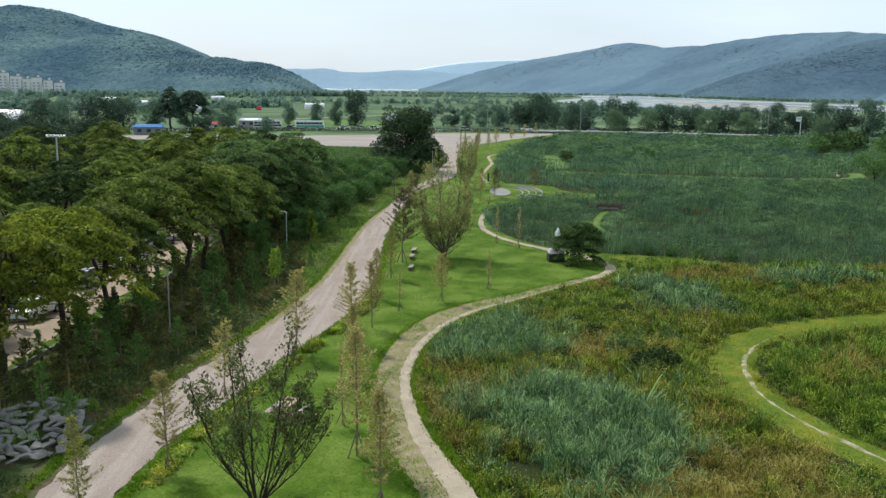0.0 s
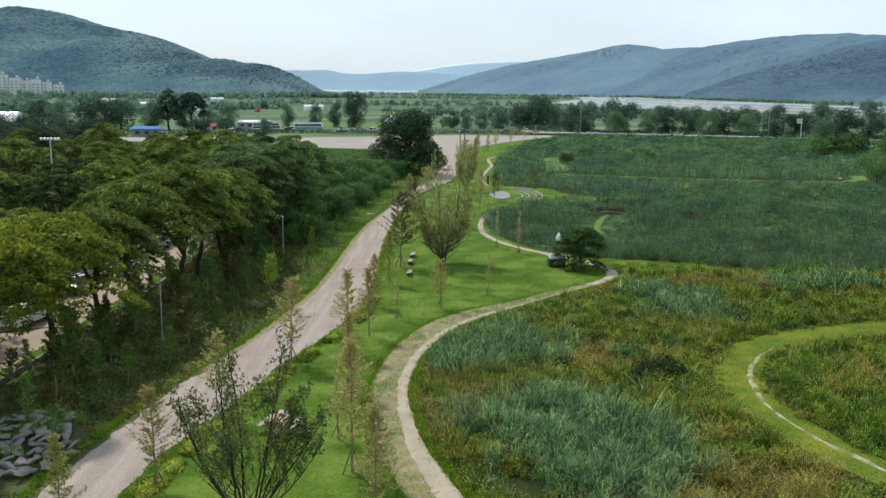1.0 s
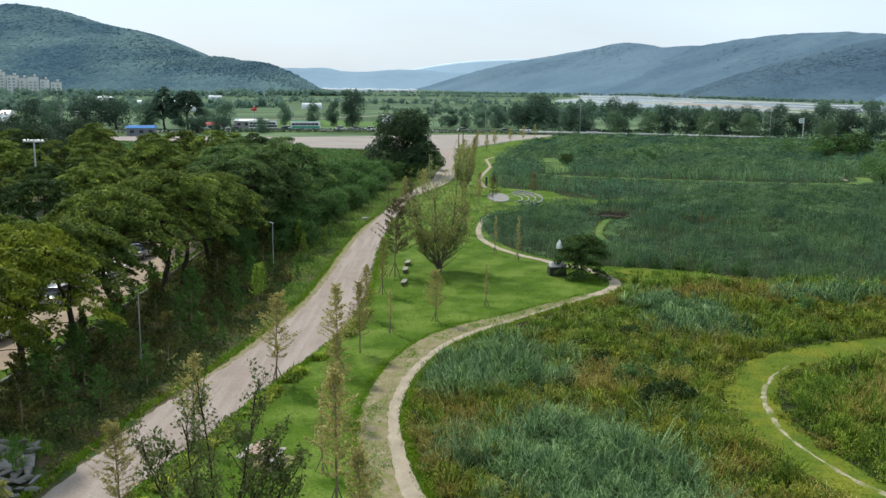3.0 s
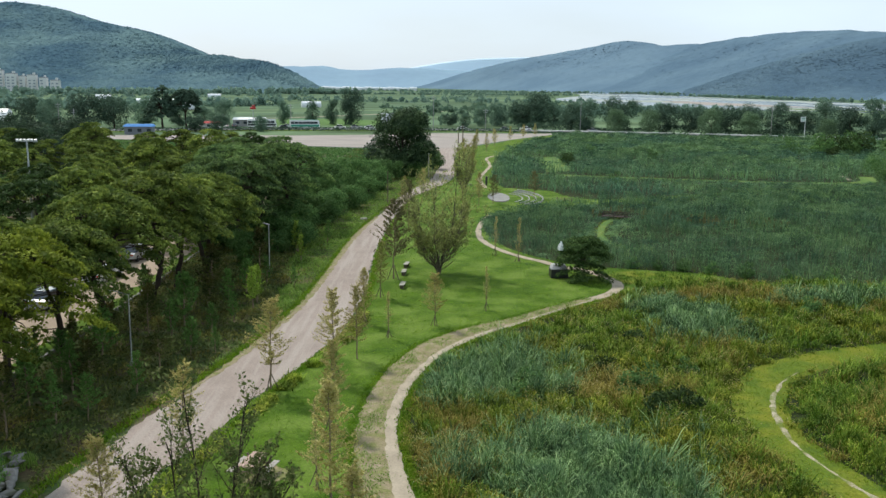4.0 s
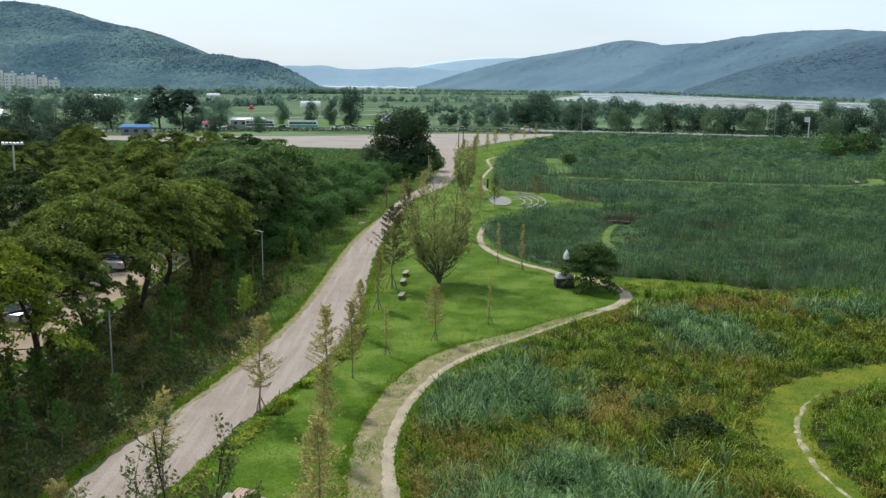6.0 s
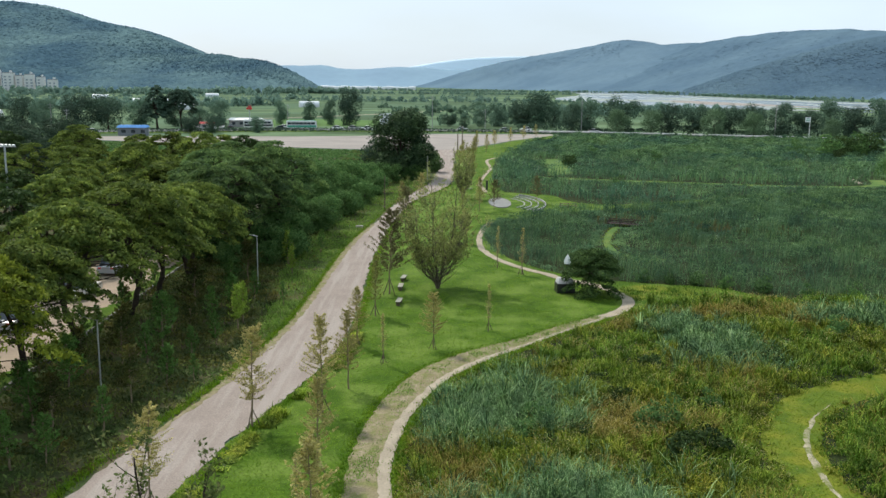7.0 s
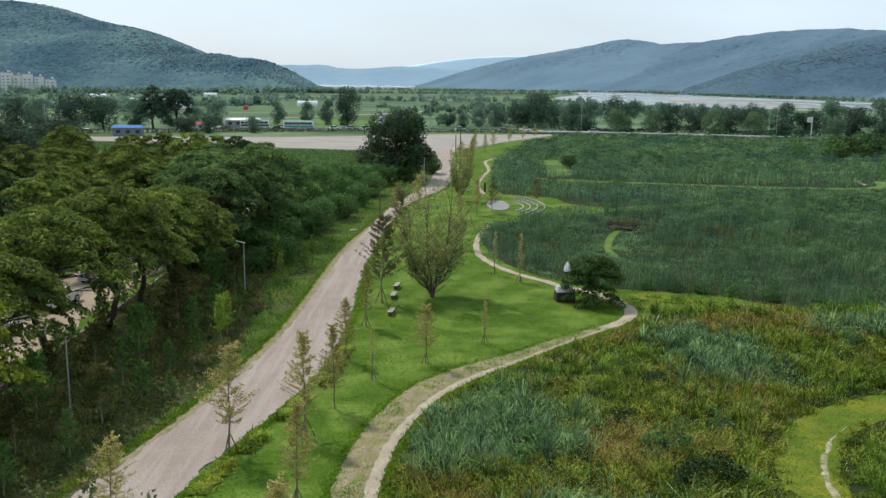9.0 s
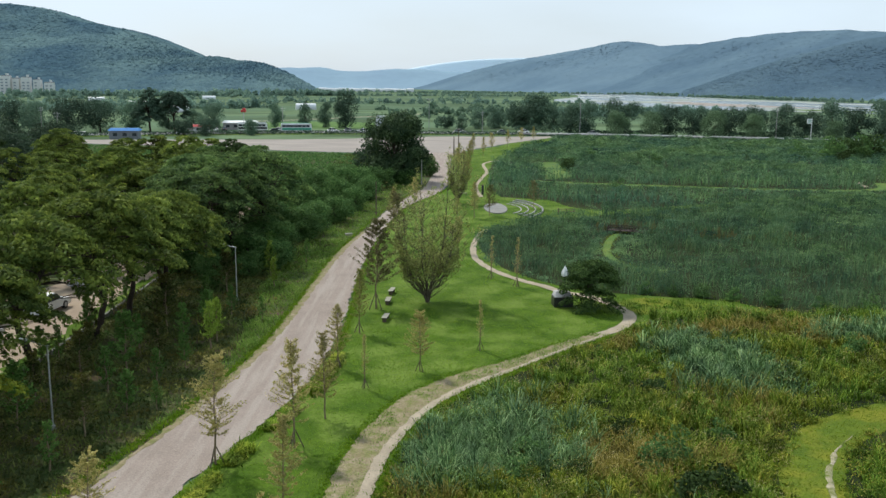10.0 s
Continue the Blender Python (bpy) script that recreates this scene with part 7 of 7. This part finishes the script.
def car(x, y, turn, paint, label, z=0.0, group="parked cars"):
    ob = empty("car", pose(x, y, z, 0, 0, turn), label, "car", group)
    low = [(-2.15, 0.3), (2.15, 0.3), (2.2, 0.55), (2.05, 0.78), (1.0, 0.92), (-1.7, 0.95), (-2.15, 0.85)]
    bm = loft([(-0.87, low), (-0.9, [(a * 0.985, b) for a, b in low]), (0.9, [(a * 0.985, b) for a, b in low]), (0.87, low)])
    part("body", bm, M[paint], ob)
    cab = [(1.05, 0.9), (0.35, 1.42), (-1.05, 1.45), (-1.8, 0.94)]
    part("glasshouse", loft([(-0.82, cab), (-0.66, [(a * 0.95, b) for a, b in cab]), (0.66, [(a * 0.95, b) for a, b in cab]), (0.82, cab)]), M["glass_dark"], ob)
    part("roof", box(bmesh.new(), -0.36, 0, 1.46, 1.45, 1.3, 0.05, bevel=0.02), M[paint], ob)
    for sx in (-1.3, 1.35):
        for sy in (-0.8, 0.8):
            wheel(ob, sx, sy)
    for sy in (-0.62, 0.62):
        part("headlight", box(bmesh.new(), 2.12, sy, 0.66, 0.12, 0.36, 0.14, bevel=0.02), M["white_paint"], ob)
        part("tail_light", box(bmesh.new(), -2.13, sy, 0.76, 0.08, 0.3, 0.14, bevel=0.02), M["red"], ob)
    return ob


def bus(x, y, turn, z, label, stripe):
    ob = empty("bus", pose(x, y, z, 0, 0, turn), label, "bus")
    prof = [(-5.5, 0.4), (5.45, 0.4), (5.55, 1.3), (5.35, 3.0), (5.1, 3.2), (-5.4, 3.2), (-5.55, 3.0)]
    part("body", loft([(-1.2, prof), (-1.25, [(a * 0.99, b * 0.97 + 0.04) for a, b in prof]), (1.25, [(a * 0.99, b * 0.97 + 0.04) for a, b in prof]), (1.2, prof)]), M["white_paint"], ob)
    for sy in (-1.27, 1.27):
        for k in range(7):
            part("window", box(bmesh.new(), -4.6 + k * 1.45, sy, 2.25, 1.3, 0.04, 0.85, bevel=0.01), M["glass_dark"], ob)
        part("stripe", box(bmesh.new(), 0, sy, 1.2, 10.6, 0.03, 0.75), M[stripe], ob, "coloured side stripe")
    part("roof_panel", box(bmesh.new(), -0.2, 0, 3.24, 10.2, 2.1, 0.06, bevel=0.02), M[stripe], ob)
    part("windscreen", box(bmesh.new(), 5.48, 0, 2.1, 0.1, 2.1, 1.3, Matrix.Rotation(radians(-6), 4, "Y"), 0.02), M["glass_dark"], ob)
    for sx in (-3.4, 3.6):
        for sy in (-1.05, 1.05):
            wheel(ob, sx, sy, 0.48)
    return ob


bus(-52.02, 346, 13, 0.38, "white city bus with a green stripe on the highway", "green_paint")
for x, y, tn, pt, lb in ((-38.97, 349, 10, "white_paint", "white car on the highway"), (-32.95, 350, 9, "silver", "silver car on the highway"), (-27.99, 348, 188, "white_paint", "white van-like car on the highway"), (-67.11, 340, 15, "dark_paint", "dark car on the highway"), (24.02, 347, 0, "silver", "silver car on the highway"), (32.1, 353, 180, "white_paint", "white car on the highway"), (57, 345, -5, "silver", "silver car on the highway"), (8.05, 349, 3, "white_paint", "white car on the highway"), (-59.06, 343, 14, "dark_paint", "dark car on the highway")):
    car(x, y, tn, pt, lb, 0.38, "cars on the highway")
for x, y, tn, pt in ((-30.13, 64.77, 80, "white_paint"), (-30.48, 75.21, 84, "silver"), (-29.84, 84.8, 82, "white_paint"), (-30.2, 94.44, 84, "silver"), (-35.62, 65.78, 80, "silver")):
    car(x, y, tn, pt, "%s car parked on the sandy track under pines" % ("white" if pt == "white_paint" else "silver"))
bus(-70.5, 357.5, 12, 0.0, "white tour coach parked at the rest stop", "dark_paint")
for x, y, tn, pt in ((-96.0, 352, 96, "white_paint"), (-92.6, 353, 94, "silver"), (-84.2, 356, 98, "white_paint"), (-81.0, 357, 95, "dark_paint"), (-60.5, 358.5, 12, "white_paint"), (-118.0, 316, 40, "white_paint"), (-121.5, 318, 42, "silver")):
    car(x, y, tn, pt, "%s car parked by the rest stop" % {"white_paint": "white", "silver": "silver", "dark_paint": "dark"}[pt], 0.0, "cars at the rest stop")
car(-30.58, 205.11, 20, "white_paint", "white car parked among the bushes")


# ---- buildings ----
def shed(name, x, y, turn, w, d, h, wall, roof, label, arch=False):
    ob = empty(name, pose(x, y, 0, 0, 0, turn), label, "building")
    part("wall", box(bmesh.new(), 0, 0, h / 2 - 0.1, w, d, h + 0.2, bevel=0.04), M[wall], ob)
    if arch:
        prof = [(0.5 * d * math.cos(a), h + 0.42 * d * math.sin(a)) for a in np.linspace(0, math.pi, 13)]
        bm = bmesh.new()
        rows = [[bm.verts.new((sx * w / 2, yy, zz)) for yy, zz in prof] for sx in (-1, 1)]
        for j in range(12):
            bm.faces.new((rows[0][j], rows[0][j + 1], rows[1][j + 1], rows[1][j]))
        bm.faces.new(rows[0][::-1]), bm.faces.new(rows[1])
        bmesh.ops.recalc_face_normals(bm, faces=bm.faces)
        part("roof", bm, M[roof], ob)
    else:
        bm = box(bmesh.new(), 0, 0, h + 0.25, w + 0.8, d + 0.8, 0.4, bevel=0.03)
        for vtx in bm.verts:
            if vtx.co.z > h + 0.3:
                vtx.co.x *= 0.9
                vtx.co.y *= 0.55
                vtx.co.z += 0.35
        part("roof", bm, M[roof], ob)
        for k in range(int(w / 3)):
            part("window", box(bmesh.new(), -w / 2 + 1.8 + 3 * k, -d / 2 - 0.03, h * 0.55, 1.3, 0.06, 1.0, bevel=0.01), M["glass_dark"], ob)
    return ob


shed("kiosk", -100.6, 305, 8, 9.0, 4.5, 2.5, "kiosk_wall", "blue_roof", "small grey shed with a bright blue roof")
shed("rest_stop", -77.69, 369, 10, 13, 6, 2.6, "concrete", "white_paint", "long white rest stop building with dark windows")
shed("kiosk", -88.5, 352, 10, 6, 3, 1.7, "white_wall", "red", "small stall with a reddish roof by the highway")
shed("warehouse", -153.6, 299, 12, 24, 9, 4.2, "white_wall", "white_paint", "white warehouse with a rounded metal roof", True)
topper = empty("sign_tower", pose(-74.79, 362, 0), "red sign on a steel mast above the rest stop", "sign")
part("mast", cyl(bmesh.new(), (0, 0, 0), (0, 0, 7.2), 0.16, 0.14, 8), M["steel"], topper)
part("sign_box", box(bmesh.new(), 0, -0.2, 7.4, 2.3, 0.9, 1.0, bevel=0.4), M["red"], topper)
part("sign_cap", box(bmesh.new(), 0.2, -0.2, 8.15, 1.3, 0.8, 0.7, bevel=0.3), M["red"], topper)
for i in range(3):
    shed("greenhouse", -223 + i * 13, 680 + i * 2, 12, 12, 6, 1.8, "film", "film", "long white film greenhouse in the fields", True)
for i in range(14):
    shed("greenhouse", -318 + i * 18.5, 2255 + (i * 7 % 4) * 12, 6, 17.5, 9, 3.6 + (i * 5 % 3) * 0.7, "film", "film", "row of white film greenhouses far off", True)
for x, y in ((-161.73, 572), (-95.46, 658), (-318, 851), (-250.6, 993)):
    shed("greenhouse", x, y, 14, 14, 6, 1.6, "film", "film", "white film greenhouse in the fields", True)


def block(x, y, w, d, h, turn, label):
    ob = empty("apartment_block", pose(x, y, 0, 0, 0, turn), label, "building", "housing below the hill")
    part("wall", box(bmesh.new(), 0, 0, h / 2, w, d, h, bevel=0.2), M["white_wall"], ob)
    part("roof", box(bmesh.new(), 0, 0, h + 0.6, w * 0.96, d * 0.9, 1.2, bevel=0.1), M["concrete"], ob)
    part("stair_head", box(bmesh.new(), w * 0.2, 0, h + 2.4, w * 0.2, d * 0.5, 3.0, bevel=0.1), M["white_wall"], ob)
    wm = bpy.data.meshes.new("window")
    wb = box(bmesh.new(), 0, 0, 0, 3.0, 0.3, 1.9, bevel=0.04)
    wb.to_mesh(wm)
    wb.free()
    wm.materials.append(M["far_window"])
    for fl in range(int((h - 2) / 4.2)):
        for k in range(int(w / 6)):
            put("window", wm, ob, "", pose(-w / 2 + 3.5 + k * 6, -d / 2 - 0.12, 3 + fl * 4.2))


for x, y, w, d, h, tn in ((-660, 1300, 22, 14, 31, 14), (-640, 1302, 18, 14, 33, 14), (-620, 1305, 14, 14, 28, 14), (-595, 1315, 12, 13, 26, 12), (-581, 1320, 10, 12, 22, 10), (-608, 1312, 9, 12, 24, 12), (-566, 1324, 12, 12, 18, 8), (-695, 1298, 26, 14, 30, 16)):
    block(x, y, w, d, h * 0.88, tn, "white apartment block at the foot of the wooded hill")
